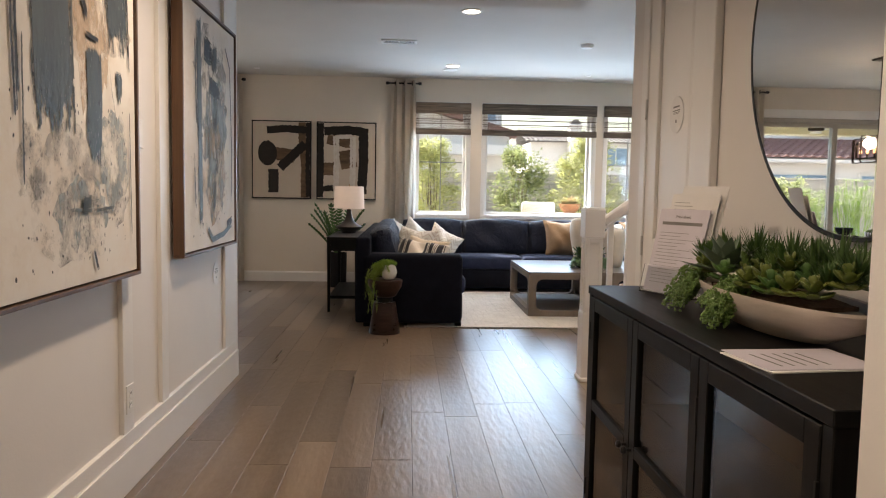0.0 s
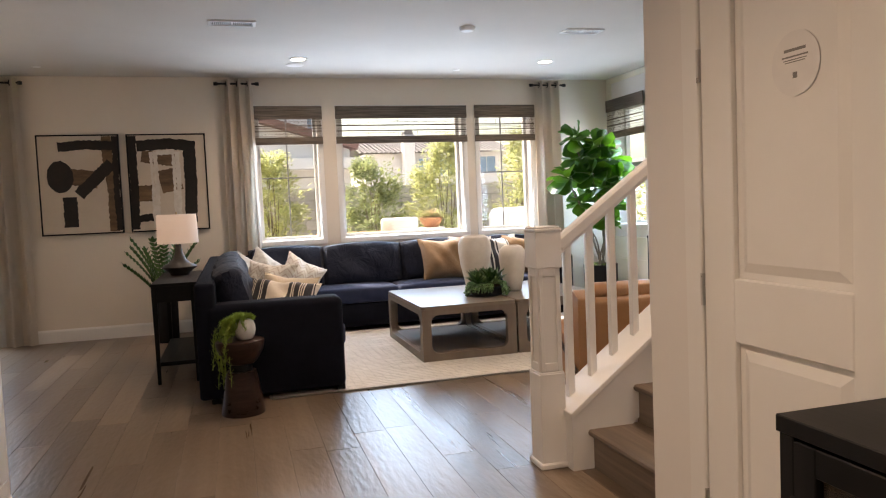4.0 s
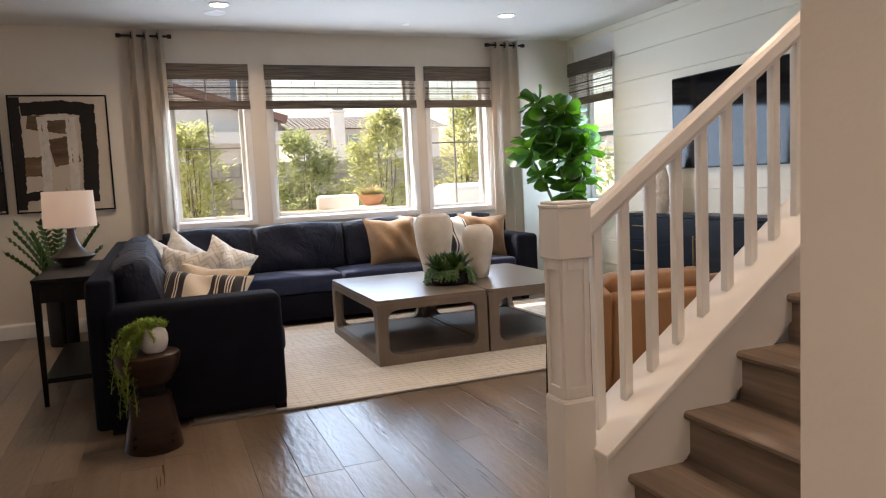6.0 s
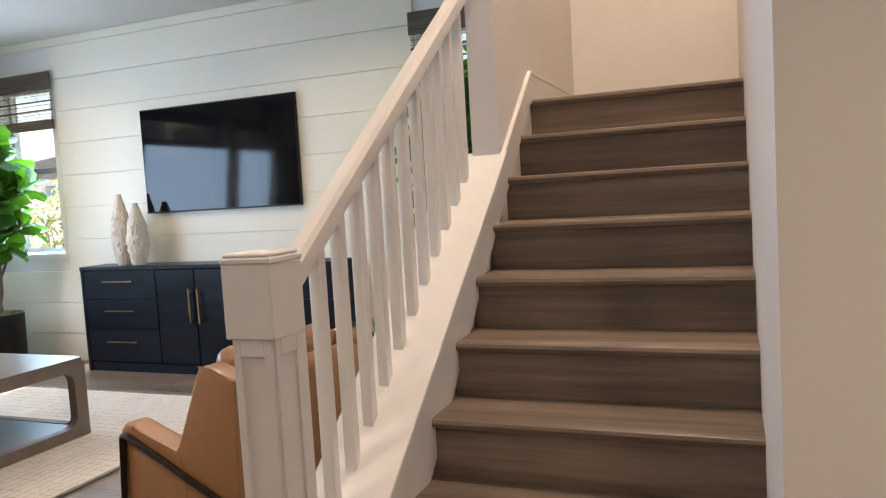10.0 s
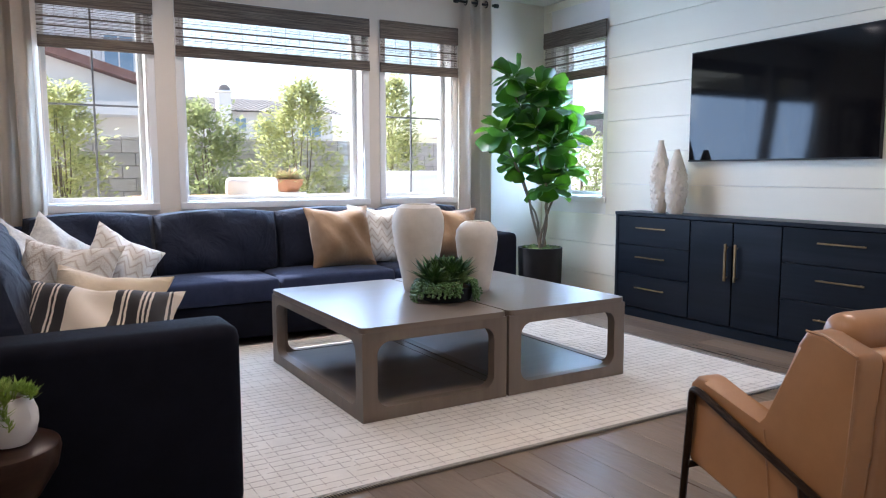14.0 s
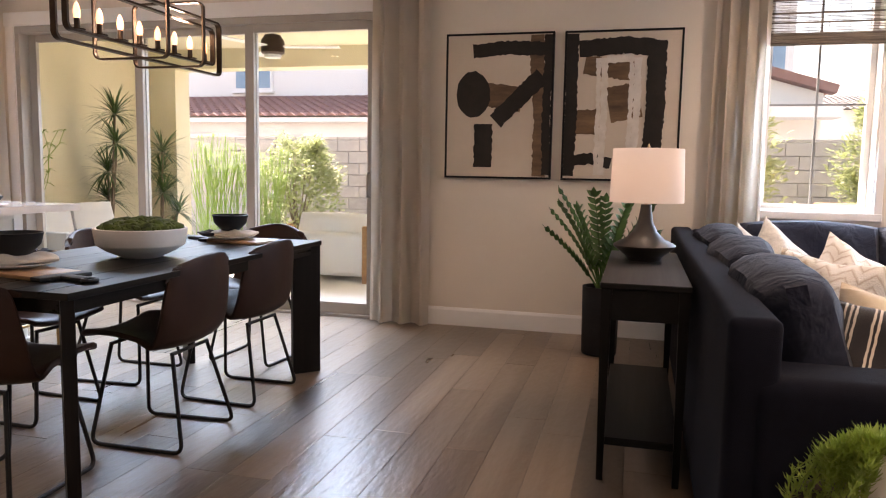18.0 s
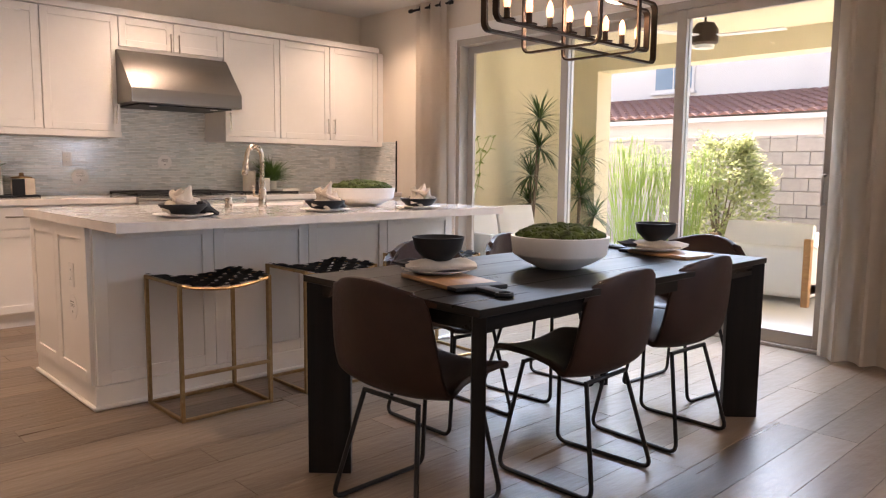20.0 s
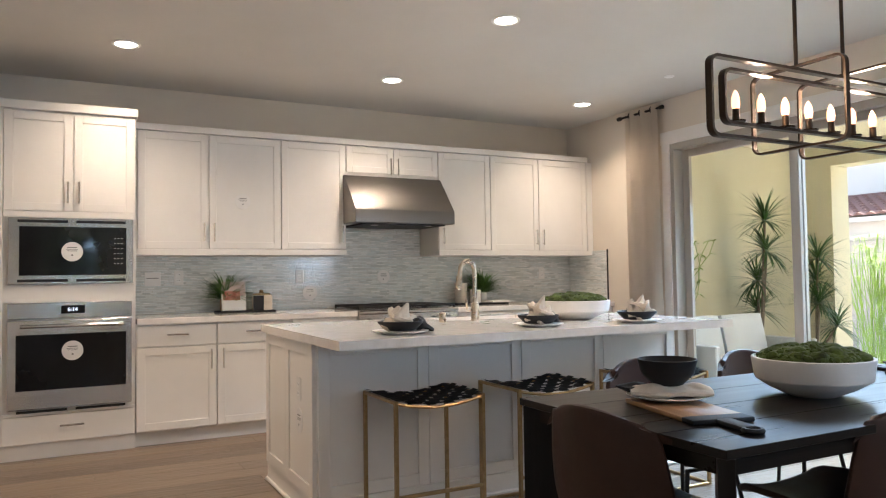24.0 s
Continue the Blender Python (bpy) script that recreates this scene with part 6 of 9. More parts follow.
def shell_chair():
    c = empty("dining_chair", pose(0, 0, 0), "dark brown leather shell dining chair on a black wire sled base", "chair", "chairs round the dining table")
    keys = [(0.232, 0.436, 0.200), (0.205, 0.450, 0.218), (0.10, 0.440, 0.238), (0.0, 0.424, 0.250), (-0.09, 0.412, 0.258), (-0.155, 0.420, 0.262), (-0.200, 0.458, 0.262), (-0.222, 0.520, 0.258),
            (-0.236, 0.60, 0.250), (-0.248, 0.69, 0.236), (-0.258, 0.765, 0.216), (-0.262, 0.805, 0.180)]
    rows = []
    for i in range(len(keys) - 1):
        p0, p1, p2, p3 = keys[max(0, i - 1)], keys[i], keys[i + 1], keys[min(len(keys) - 1, i + 2)]
        for f in (0.0, 0.5):
            rows.append(tuple(0.5 * (2 * b + (c_ - a) * f + (2 * a - 5 * b + 4 * c_ - d) * f * f + (3 * b - a - 3 * c_ + d) * f ** 3) for a, b, c_, d in zip(p0, p1, p2, p3)))
    rows.append(keys[-1])
    n = 14
    own = bmesh.new()
    g = []
    for y, z, w in rows:
        row = []
        back = max(0.0, min(1.0, (-0.06 - y) / 0.15))
        for i in range(n + 1):
            u = -1 + 2 * i / n
            k = abs(u) ** 2.2
            row.append(own.verts.new((u * w, y + 0.062 * k * back, z + 0.05 * k * (1 - back) * (0.4 + 0.6 * min(1, (0.24 - y) * 5)) - (0.03 * k if z > 0.78 else 0))))
        g.append(row)
    for a, b in zip(g, g[1:]):
        for i in range(n):
            own.faces.new((a[i], a[i + 1], b[i + 1], b[i]))
    bmesh.ops.recalc_face_normals(own, faces=own.faces)
    bmesh.ops.solidify(own, geom=own.faces[:], thickness=0.022)
    bmesh.ops.bevel(own, geom=[e for e in own.edges if e.calc_face_angle(0) > 1.2], offset=0.008, segments=2, profile=0.5, affect="EDGES")
    part("shell", own, CHLEATHER, c)
    for s in (-1, 1):
        wire = rounded([(s * 0.12, 0.16, 0.418), (s * 0.195, 0.215, 0.008), (s * 0.205, -0.215, 0.008), (s * 0.13, -0.13, 0.395)], 0.045, 6)
        part("sled_side", tube(wire, 0.0085, 8), BLACKMETAL, c, "black wire sled")
    part("crossbar", tube([(-0.125, 0.16, 0.416), (0.125, 0.16, 0.416)], 0.0085, 8), BLACKMETAL, c)
    part("crossbar", tube([(-0.135, -0.13, 0.393), (0.135, -0.13, 0.393)], 0.0085, 8), BLACKMETAL, c)
    return c


ch0 = shell_chair()
ch0.matrix_world = pose(-3.067, 8.112, 0, 0, 0, 3)
for x, y, r in ((-2.855, 8.725, 92), (-2.86, 9.354, 88), (-3.62, 8.80, -92), (-3.62, 9.46, -88), (-3.13, 10.02, 176)):
    copy_thing(ch0, pose(x, y, 0, 0, 0, r))


def moss_bowl(m, r, h, label):
    b = empty("moss_bowl", m, label, "bowl", "white moss bowls")
    prof = [(r * 0.40, 0), (r * 0.43, 0.003), (r * 0.72, h * 0.22), (r * 0.925, h * 0.42), (r * 0.95, h * 0.46), (r, h * 0.985), (r * 0.99, h), (r * 0.95, h), (r * 0.93, h * 0.85)]
    part("bowl", lathe(prof, 44), WHITECER, b, "wide tapered white bowl")
    own = bmesh.new()
    rn = random.Random(int(r * 1000))
    r1 = bmesh.ops.create_icosphere(own, subdivisions=3, radius=1)
    bmesh.ops.transform(own, verts=r1["verts"], matrix=pose(0, 0, h * 0.86) @ Matrix.Diagonal((r * 0.90, r * 0.90, 0.062, 1)))
    for i in range(420):
        a, d = rn.uniform(0, 6.28), r * 0.86 * math.sqrt(rn.random())
        z = h * 0.86 + 0.060 * math.sqrt(1 - (d / r / 0.92) ** 2) - 0.006
        r1 = bmesh.ops.create_icosphere(own, subdivisions=1, radius=rn.uniform(0.006, 0.019))
        bmesh.ops.transform(own, verts=r1["verts"], matrix=pose(d * math.cos(a), d * math.sin(a), z, rn.uniform(0, 90), rn.uniform(0, 90), 0) @ Matrix.Diagonal((1, 1, rn.uniform(0.6, 1.0), 1)))
    for i in range(34):
        a, d = rn.uniform(0, 6.28), r * 0.80 * math.sqrt(rn.random())
        z = h * 0.86 + 0.060 * math.sqrt(1 - (d / r / 0.92) ** 2) - 0.012
        r1 = bmesh.ops.create_icosphere(own, subdivisions=2, radius=rn.uniform(0.020, 0.036))
        bmesh.ops.transform(own, verts=r1["verts"], matrix=pose(d * math.cos(a), d * math.sin(a), z) @ Matrix.Diagonal((1, 1, 0.75, 1)))
    for v in own.verts:
        v.co += 0.006 * noise.noise_vector(v.co * 55)
    part("moss", own, MOSS, b, "mounded green moss")
    return b


moss_bowl(pose(-3.045, 8.85, 0.752), 0.198, 0.132, "wide white bowl of green moss on the dining table")
moss_bowl(pose(-4.96, 9.31, 0.91), 0.21, 0.115, "wide white bowl of green moss on the island")


def cutting_board(m, label):
    b = empty("serving_board", m, label, "serving board", "serving boards")
    part("board", box(-0.21, 0.13, -0.10, 0.10, 0, 0.016, 0.004, 2), PALEWOOD, b)
    own = box(0.13, 0.19, -0.10, 0.10, 0.0, 0.016, 0.004, 2)
    box(0.185, 0.30, -0.026, 0.026, 0.0, 0.016, 0.005, 2, own)
    part("black_end", own, BLACKCER, b, "black dipped end with handle")
    part("handle_ring", tube([(0.315 + 0.024 * math.cos(a), 0.024 * math.sin(a), 0.008) for a in [k * math.pi / 8 for k in range(16)]], 0.008, 6, closed=True), BLACKCER, b)
    return b


STRAPCLOTH = fabric("charcoal napkin weave", (0.014, 0.013, 0.014), (0.03, 0.028, 0.03), 0.95, 300, 0.6, 0.1, 20)


def place_setting(x, y, z, rz, bowl=True, seed=0):
    p = empty("dinner_plate", pose(x, y, z, 0, 0, rz), "white plate with thin dark rim", "plate", "place settings")
    part("plate", lathe([(0.075, 0), (0.085, 0.004), (0.13, 0.014), (0.132, 0.017), (0.128, 0.017), (0.08, 0.008)], 36), WHITECER, p)
    zb = z + 0.017
    n = thing("napkin", moved(cushion(0.26, 0.11, 0.03, 0.5, 14, 0.3, seed, 0.35), pose(0, 0, 0.012, 4, 0, 0)), NAPKIN, pose(x + 0.02, y, zb, 0, 0, rz + 30), "folded natural linen napkin on a plate", "napkin", "napkins")
    thing("napkin", moved(cushion(0.15, 0.09, 0.022, 0.5, 12, 0.3, seed + 5, 0.4), pose(0, 0, 0.010, 3, 4, 0)), STRAPCLOTH, pose(x - 0.085, y - 0.035, zb, 0, 0, rz + 75), "dark fringed napkin end on a plate", "napkin", "napkins")
    b = empty("black_bowl", pose(x, y + 0.005, zb + 0.028), "matte black ceramic bowl on a plate", "bowl", "black bowls")
    part("bowl", lathe([(0.04, 0), (0.05, 0.004), (0.085, 0.04), (0.096, 0.085), (0.092, 0.086), (0.08, 0.044), (0.04, 0.010)], 36), BLACKCER, b)
    return p


cutting_board(pose(-3.04, 8.245, 0.752, 0, 0, -14), "wooden serving board with black handle on the dining table")
place_setting(-3.18, 8.30, 0.769, 20, seed=2)
cutting_board(pose(-3.02, 9.62, 0.752, 0, 0, 170), "wooden serving board with black handle on the dining table")
place_setting(-3.06, 9.61, 0.769, -20, seed=3)

# pendant of nested black frames
pd = empty("linear_chandelier", pose(-3.07, 8.98, 1.63), "linear chandelier of nested black metal frames with lit candle bulbs", "chandelier")


def flat_loop(axis, hw, z0, z1, w, t, at, r=0.035):
    """A rounded rectangular loop of flat bar: in the y-z plane (axis y) or the x-z plane (axis x)."""
    own = bmesh.new()
    o = rounded_hole(-hw, hw, z0, z1, r, 5)
    i = rounded_hole(-hw + t, hw - t, z0 + t, z1 - t, max(0.005, r - t), 5)
    put = (lambda u, z, q: (at + q, u, z)) if axis == "y" else (lambda u, z, q: (u, at + q, z))
    vs = [[own.verts.new(put(u, z, q)) for u, z in ring] for q in (-w / 2, w / 2) for ring in (o, i)]
    k = len(o)
    for a in range(k):
        b = (a + 1) % k
        own.faces.new((vs[0][a], vs[0][b], vs[1][b], vs[1][a]))
        own.faces.new((vs[2][a], vs[3][a], vs[3][b], vs[2][b]))
        own.faces.new((vs[0][a], vs[2][a], vs[2][b], vs[0][b]))
        own.faces.new((vs[1][a], vs[1][b], vs[3][b], vs[3][a]))
    return own


part("outer_frame", flat_loop("y", 0.57, 0.0, 0.275, 0.026, 0.010, 0), BRONZE, pd)
part("inner_frame", flat_loop("y", 0.51, 0.045, 0.235, 0.026, 0.010, 0), BRONZE, pd)
for y in (-0.13, 0.137):
    part("cross_frame", flat_loop("x", 0.19, -0.012, 0.287, 0.020, 0.008, y), BRONZE, pd)
    part("rod", tube([(0, y, 0.27), (0, y, ZC - 1.63 - 0.02)], 0.007, 8), BRONZE, pd)
part("canopy", box(-0.05, 0.05, -0.25, 0.25, ZC - 1.63 - 0.022, ZC - 1.63, 0.004), BRONZE, pd)
FLAME = glow("lit filament bulb", (1.0, 0.50, 0.20), 0.95)
for i in range(8):
    y = 8.535 + i * 0.125 - 8.98
    part("candle_cup", lathe([(0.030, 0.055), (0.032, 0.060), (0.012, 0.062), (0.0115, 0.10), (0.009, 0.10)], 16, at=(0, y, 0)), BRONZE, pd)
    b = part("bulb", lathe([(0.009, 0.10), (0.0128, 0.108), (0.0142, 0.122), (0.0125, 0.140), (0.007, 0.155), (0.0015, 0.164)], 14, at=(0, y, 0)), FLAME, pd, "glowing clear candle bulb")
for y in (8.7, 9.25):
    l_ = new("chandelier_light", bpy.data.lights.new("chandelier_light", "POINT"))
    l_.data.energy, l_.data.color, l_.data.shadow_soft_size = 4.0, WARM, 0.06
    l_.location = (-3.07, y, 1.84)

# ---- kitchen ----
CAB = surf("white cabinet paint", (0.74, 0.71, 0.67), (0.78, 0.75, 0.71), 0.38, scale=3, fine=0.03, fine_scale=60)
QUARTZ = surf("polished white quartz", (0.66, 0.62, 0.58), (0.76, 0.72, 0.68), 0.10, scale=16, rough_var=0.03)
STEEL = surf("brushed stainless steel", (0.50, 0.48, 0.46), (0.58, 0.56, 0.54), 0.2, 1.0, scale=8, stretch=(1, 0.03, 1), fine=0.06, fine_scale=200)
OVENGLASS = surf("black oven glass", (0.006, 0.006, 0.007), (0.010, 0.010, 0.011), 0.06, scale=3, rough_var=0.02)
IRON = surf("cast iron", (0.012, 0.012, 0.012), (0.022, 0.022, 0.022), 0.6, scale=30, fine=0.3)
NICKEL = surf("champagne nickel", (0.44, 0.36, 0.28), (0.52, 0.44, 0.35), 0.28, 1.0, scale=30)
POLISHED = surf("polished nickel", (0.66, 0.64, 0.61), (0.74, 0.72, 0.69), 0.16, 1.0, scale=30, rough_var=0.05)
PAPER = surf("white card", (0.74, 0.72, 0.70), (0.78, 0.76, 0.74), 0.7, scale=20)
PRINT = surf("grey print", (0.20, 0.19, 0.18), (0.26, 0.25, 0.24), 0.8)

CF, UF = -6.97, -7.25


def cab_pull(x, y, z, l, vertical):
    d = (0, 0, l / 2) if vertical else (0, l / 2, 0)
    p = Vector((x + 0.03, y, z))
    d = Vector(d)
    own = tube([p - d * 0.86 - Vector((0.03, 0, 0)), p - d * 0.86, p - d], 0.004, 6)
    tube([p + d * 0.86 - Vector((0.03, 0, 0)), p + d * 0.86, p + d], 0.004, 6, own)
    tube([p - d, p + d], 0.0068, 8, own)
    return own


def unit(name, label, x0, x1, y0, y1, z0, z1, fronts, group="white kitchen cabinets"):
    """A cabinet: carcass, shaker fronts (y0, y1, z0, z1, kind, pull y, pull z) and pulls."""
    u = empty(name, pose(0, 0, 0), label, "cabinet", group)
    part("body", box(x0, x1 - 0.021, y0 + 0.0015, y1 - 0.0015, z0, z1, 0.001), CAB, u)
    for a, b, c, d, kind, py, pz in fronts:
        if kind == "flat":
            f = part("drawer", box(x1 - 0.02, x1, a + 0.002, b - 0.002, c + 0.002, d - 0.002, 0.002), CAB, u)
        else:
            f = shaker("door", a + 0.002, b - 0.002, c + 0.002, d - 0.002, x1, CAB, u)
        if py is not None:
            part("pull", cab_pull(x1, py, pz, 0.145, kind != "flat"), POLISHED, f, "polished nickel pull")
    return u


# oven tower
tw = unit("oven_tower_cabinet", "tall white cabinet with built-in microwave and oven", XW, CF, 6.10, 6.99, 0.0, 2.345, [
    (6.175, 6.588, 1.66, 2.335, "door", 6.555, 1.79), (6.592, 6.98, 1.66, 2.335, "door", 6.625, 1.79), (6.175, 6.98, 0.105, 0.29, "flat", 6.59, 0.215)])
part("crown", box(XW, CF + 0.02, 6.09, 7.0, 2.345, 2.405, 0.004), CAB, tw)
part("toe_kick", box(XW, CF - 0.06, 6.10, 6.99, 0.0, 0.10), CAB, tw)
for z0, z1 in ((0.293, 0.31), (1.045, 1.16), (1.62, 1.657)):
    part("rail", box(CF - 0.02, CF, 6.175, 6.98, z0, z1, 0.001), CAB, tw)
part("stile", box(CF - 0.02, CF, 6.10, 6.174, 0.10, 2.345, 0.001), CAB, tw)
setting("wall_tower_side", box(XW, CF - 0.03, 5.95, 6.088, 0, 2.74), WALL, "plain wall beside the oven tower", smooth=False)

mw = empty("built_in_microwave", pose(0, 0, 0), "stainless built-in microwave with a black glass door", "microwave")
part("trim_frame", box(CF, CF + 0.018, 6.205, 6.97, 1.165, 1.615, 0.003), STEEL, mw)
part("door_glass", box(CF + 0.017, CF + 0.028, 6.27, 6.925, 1.225, 1.555, 0.003), OVENGLASS, mw, "black glass door")
for z in (1.19, 1.59):
    for y0, y1 in ((6.26, 6.56), (6.61, 6.92)):
        part("vent_slot", box(CF + 0.017, CF + 0.0195, y0, y1, z - 0.009, z + 0.009), BLACKMETAL, mw)
own = bmesh.new()
for i in range(6):
    for j in range(3):
        box(CF + 0.028, CF + 0.0287, 6.845 + j * 0.022, 6.857 + j * 0.022, 1.30 + i * 0.035, 1.306 + i * 0.035, 0, 1, own)
part("keypad_marks", own, PRINT, mw, smooth=False)
ov = empty("wall_oven", pose(0, 0, 0), "stainless built-in wall oven showing 6:14", "oven")
part("control_panel", box(CF, CF + 0.022, 6.205, 6.962, 0.935, 1.04, 0.003), STEEL, ov)
part("display", box(CF + 0.021, CF + 0.024, 6.52, 6.665, 0.965, 1.02, 0.001), OVENGLASS, ov, "black clock display")
part("door_frame", box(CF, CF + 0.025, 6.205, 6.962, 0.335, 0.925, 0.004), STEEL, ov)
part("door_glass", box(CF + 0.024, CF + 0.029, 6.255, 6.925, 0.46, 0.83, 0.003), OVENGLASS, ov, "black oven window")
part("handle", tube([(CF + 0.065, 6.28, 0.885), (CF + 0.065, 6.90, 0.885)], 0.011, 12), STEEL, ov)
for y in (6.30, 6.88):
    part("handle_post", tube([(CF + 0.02, y, 0.885), (CF + 0.065, y, 0.885)], 0.008, 8), STEEL, ov)
part("vent_slot", box(CF + 0.02, CF + 0.024, 6.26, 6.56, 0.313, 0.33), BLACKMETAL, ov)
part("vent_slot", box(CF + 0.02, CF + 0.024, 6.61, 6.92, 0.313, 0.33), BLACKMETAL, ov)
DIGIT = glow("clock digits", (0.75, 0.85, 1.0), 0.5)
cu = bpy.data.curves.new("clock_digits", "FONT")
cu.body, cu.size, cu.align_x, cu.align_y, cu.extrude = "6:14", 0.036, "CENTER", "CENTER", 0.0003
dg = new("clock_digits", cu)
dg.data.materials.append(DIGIT)
dg.parent = ov
dg.matrix_basis = pose(CF + 0.0245, 6.59, 0.992, 90, 0, 90)


def sign(name, m, r, label):
    """A round white card with printed lines, its face along +x."""
    s = empty(name, m, label, "notice", "round white notices")
    own = lathe([(r, 0), (r, 0.003)], 36)
    part("card", moved(own, pose(0, 0, 0, 0, 90, 0)), PAPER, s)
    own = bmesh.new()
    for dz, w, h in ((0.42, 0.75, 0.09), (0.22, 0.9, 0.05), (0.12, 0.8, 0.03), (0.05, 0.7, 0.03)):
        box(0.0032, 0.0036, -w * r * 0.6, w * r * 0.6, dz * r - h * r / 2, dz * r + h * r / 2, 0, 1, own)
    box(0.0032, 0.0036, -0.09 * r, 0.09 * r, -0.45 * r, -0.27 * r, 0, 1, own)
    part("print", own, PRINT, s, smooth=False)
    return s


sign("round_sign", pose(CF + 0.029, 6.585, 1.385), 0.066, "round white notice on the microwave door")
sign("round_sign", pose(CF + 0.030, 6.59, 0.715), 0.066, "round white notice on the oven door")
sign("round_sign", pose(UF + 0.001, 7.80, 1.80), 0.062, "round white notice on an upper cabinet")
sign("round_sign", pose(-7.632, 8.465, 1.055), 0.066, "round white notice on the backsplash")
sign("round_sign", pose(-7.632, 9.169, 1.186), 0.062, "round white notice on the backsplash")

# upper cabinets
unit("upper_cabinet", "white shaker upper cabinet with two doors", XW, UF, 7.0, 8.11, 1.375, 2.32, [(7.02, 7.536, 1.42, 2.315, "door", 7.50, 1.55), (7.54, 8.108, 1.42, 2.315, "door", 7.576, 1.55)])
unit("upper_cabinet", "white shaker upper cabinet with one door", XW, UF, 8.11, 8.672, 1.375, 2.32, [(8.112, 8.67, 1.42, 2.315, "door", 8.63, 1.55)])
unit("hood_cabinet", "short white cabinet over the range hood", XW, UF, 8.672, 9.558, 2.05, 2.32, [(8.674, 9.113, 2.085, 2.315, "door", 9.08, 2.15), (9.117, 9.556, 2.085, 2.315, "door", 9.15, 2.15)])
unit("upper_cabinet", "white shaker upper cabinet with one door", XW, UF, 9.558, 10.112, 1.375, 2.32, [(9.56, 10.11, 1.42, 2.315, "door", 9.60, 1.55)])
unit("upper_cabinet", "white shaker upper cabinet with two doors", XW, UF, 10.112, 11.26, 1.375, 2.32, [(10.114, 10.662, 1.42, 2.315, "door", 10.625, 1.55), (10.666, 11.25, 1.42, 2.315, "door", 10.703, 1.55)])
for a, b in ((7.0, 8.672), (9.558, 11.26)):
    setting("trim_light_rail", box(UF - 0.03, UF + 0.004, a, b, 1.372, 1.418, 0.002), CAB, "white light rail under the upper cabinets")
setting("trim_crown", box(XW, UF + 0.012, 7.0, 11.27, 2.321, 2.372, 0.003), CAB, "flat white crown over the upper cabinets")
setting("trim_filler", box(XW, UF, 11.262, YN, 1.375, 2.32, 0.001), CAB, "white filler strip beside the cabinets")

# range hood
HOODSTEEL = surf("satin hood steel", (0.22, 0.205, 0.19), (0.27, 0.255, 0.24), 0.40, 1.0, scale=3, stretch=(1, 0.05, 1), rough_var=0.05)
hd = empty("range_hood", pose(0, 0, 0), "sloped stainless steel range hood", "range hood")
hp = [(XW + 0.01, 2.055), (UF + 0.03, 2.055), (-6.955, 1.745), (-6.955, 1.635), (XW + 0.01, 1.635)]
own = prism([(x, z) for x, z in hp], "y", 8.645, 9.565, 0.004)
part("canopy", own, HOODSTEEL, hd)
part("filter", box(-7.5, -7.0, 8.72, 9.49, 1.622, 1.634), BLACKMETAL, hd)
for y in (8.85, 9.36):
    part("hood_lamp", lathe([(0.03, 1.618), (0.03, 1.623)], 16, at=(-7.06, y, 0)), CANWHITE, hd)

# base run, range top and counters
unit("base_cabinet", "white shaker base cabinet with drawer and door", XW, CF, 6.99, 7.547, 0.10, 0.865, [(6.995, 7.545, 0.705, 0.86, "flat", 7.27, 0.79), (6.995, 7.545, 0.108, 0.70, "door", 7.505, 0.60)])
unit("base_cabinet", "white shaker base cabinet with drawer and door", XW, CF, 7.547, 8.12, 0.10, 0.865, [(7.55, 8.118, 0.705, 0.86, "flat", 7.83, 0.79), (7.55, 8.118, 0.108, 0.70, "door", 7.59, 0.60)])
unit("base_cabinet", "white shaker base cabinet with drawer and door", XW, CF, 8.12, 8.655, 0.10, 0.865, [(8.122, 8.652, 0.705, 0.86, "flat", 8.39, 0.79), (8.122, 8.652, 0.108, 0.70, "door", 8.16, 0.60)])
unit("base_cabinet", "white shaker base cabinet under the range top", XW, CF, 8.66, 9.56, 0.10, 0.74, [(8.664, 9.11, 0.108, 0.735, "door", 9.07, 0.62), (9.112, 9.556, 0.108, 0.735, "door", 9.15, 0.62)])
for a, b in ((9.565, 10.15), (10.15, 10.735), (10.735, 11.32)):
    unit("base_cabinet", "white shaker base cabinet with drawer and door", XW, CF, a, b, 0.10, 0.865, [(a, b, 0.705, 0.86, "flat", (a + b) / 2, 0.79), (a, b, 0.108, 0.70, "door", a + 0.05, 0.60)])
setting("trim_toe_kick", box(XW, CF - 0.06, 6.99, YN - 0.005, 0.0, 0.10), CAB, "white toe kick under the base cabinets", smooth=False)
ctop = empty("kitchen_counter", pose(0, 0, 0), "white quartz counter along the kitchen wall", "countertop")
part("slab", box(XW, CF + 0.03, 6.995, 8.65, 0.866, 0.91, 0.003), QUARTZ, ctop)
part("slab", box(XW, CF + 0.03, 9.57, YN, 0.866, 0.91, 0.003), QUARTZ, ctop)
rt = empty("gas_cooktop", pose(0, 0, 0), "stainless gas range top with black cast-iron grates", "cooktop")
part("body", box(XW + 0.02, CF + 0.05, 8.655, 9.565, 0.75, 0.915, 0.004), STEEL, rt)
part("front_bullnose", tube([(CF + 0.05, 8.66, 0.895), (CF + 0.05, 9.56, 0.895)], 0.018, 10), STEEL, rt)
for k in range(6):
    y = 8.75 + k * 0.145
    part("knob", moved(lathe([(0.026, 0), (0.026, 0.02), (0.02, 0.035)], 16), pose(CF + 0.05, y, 0.82, 0, 90, 0)), BLACKMETAL, rt, "black burner knob")
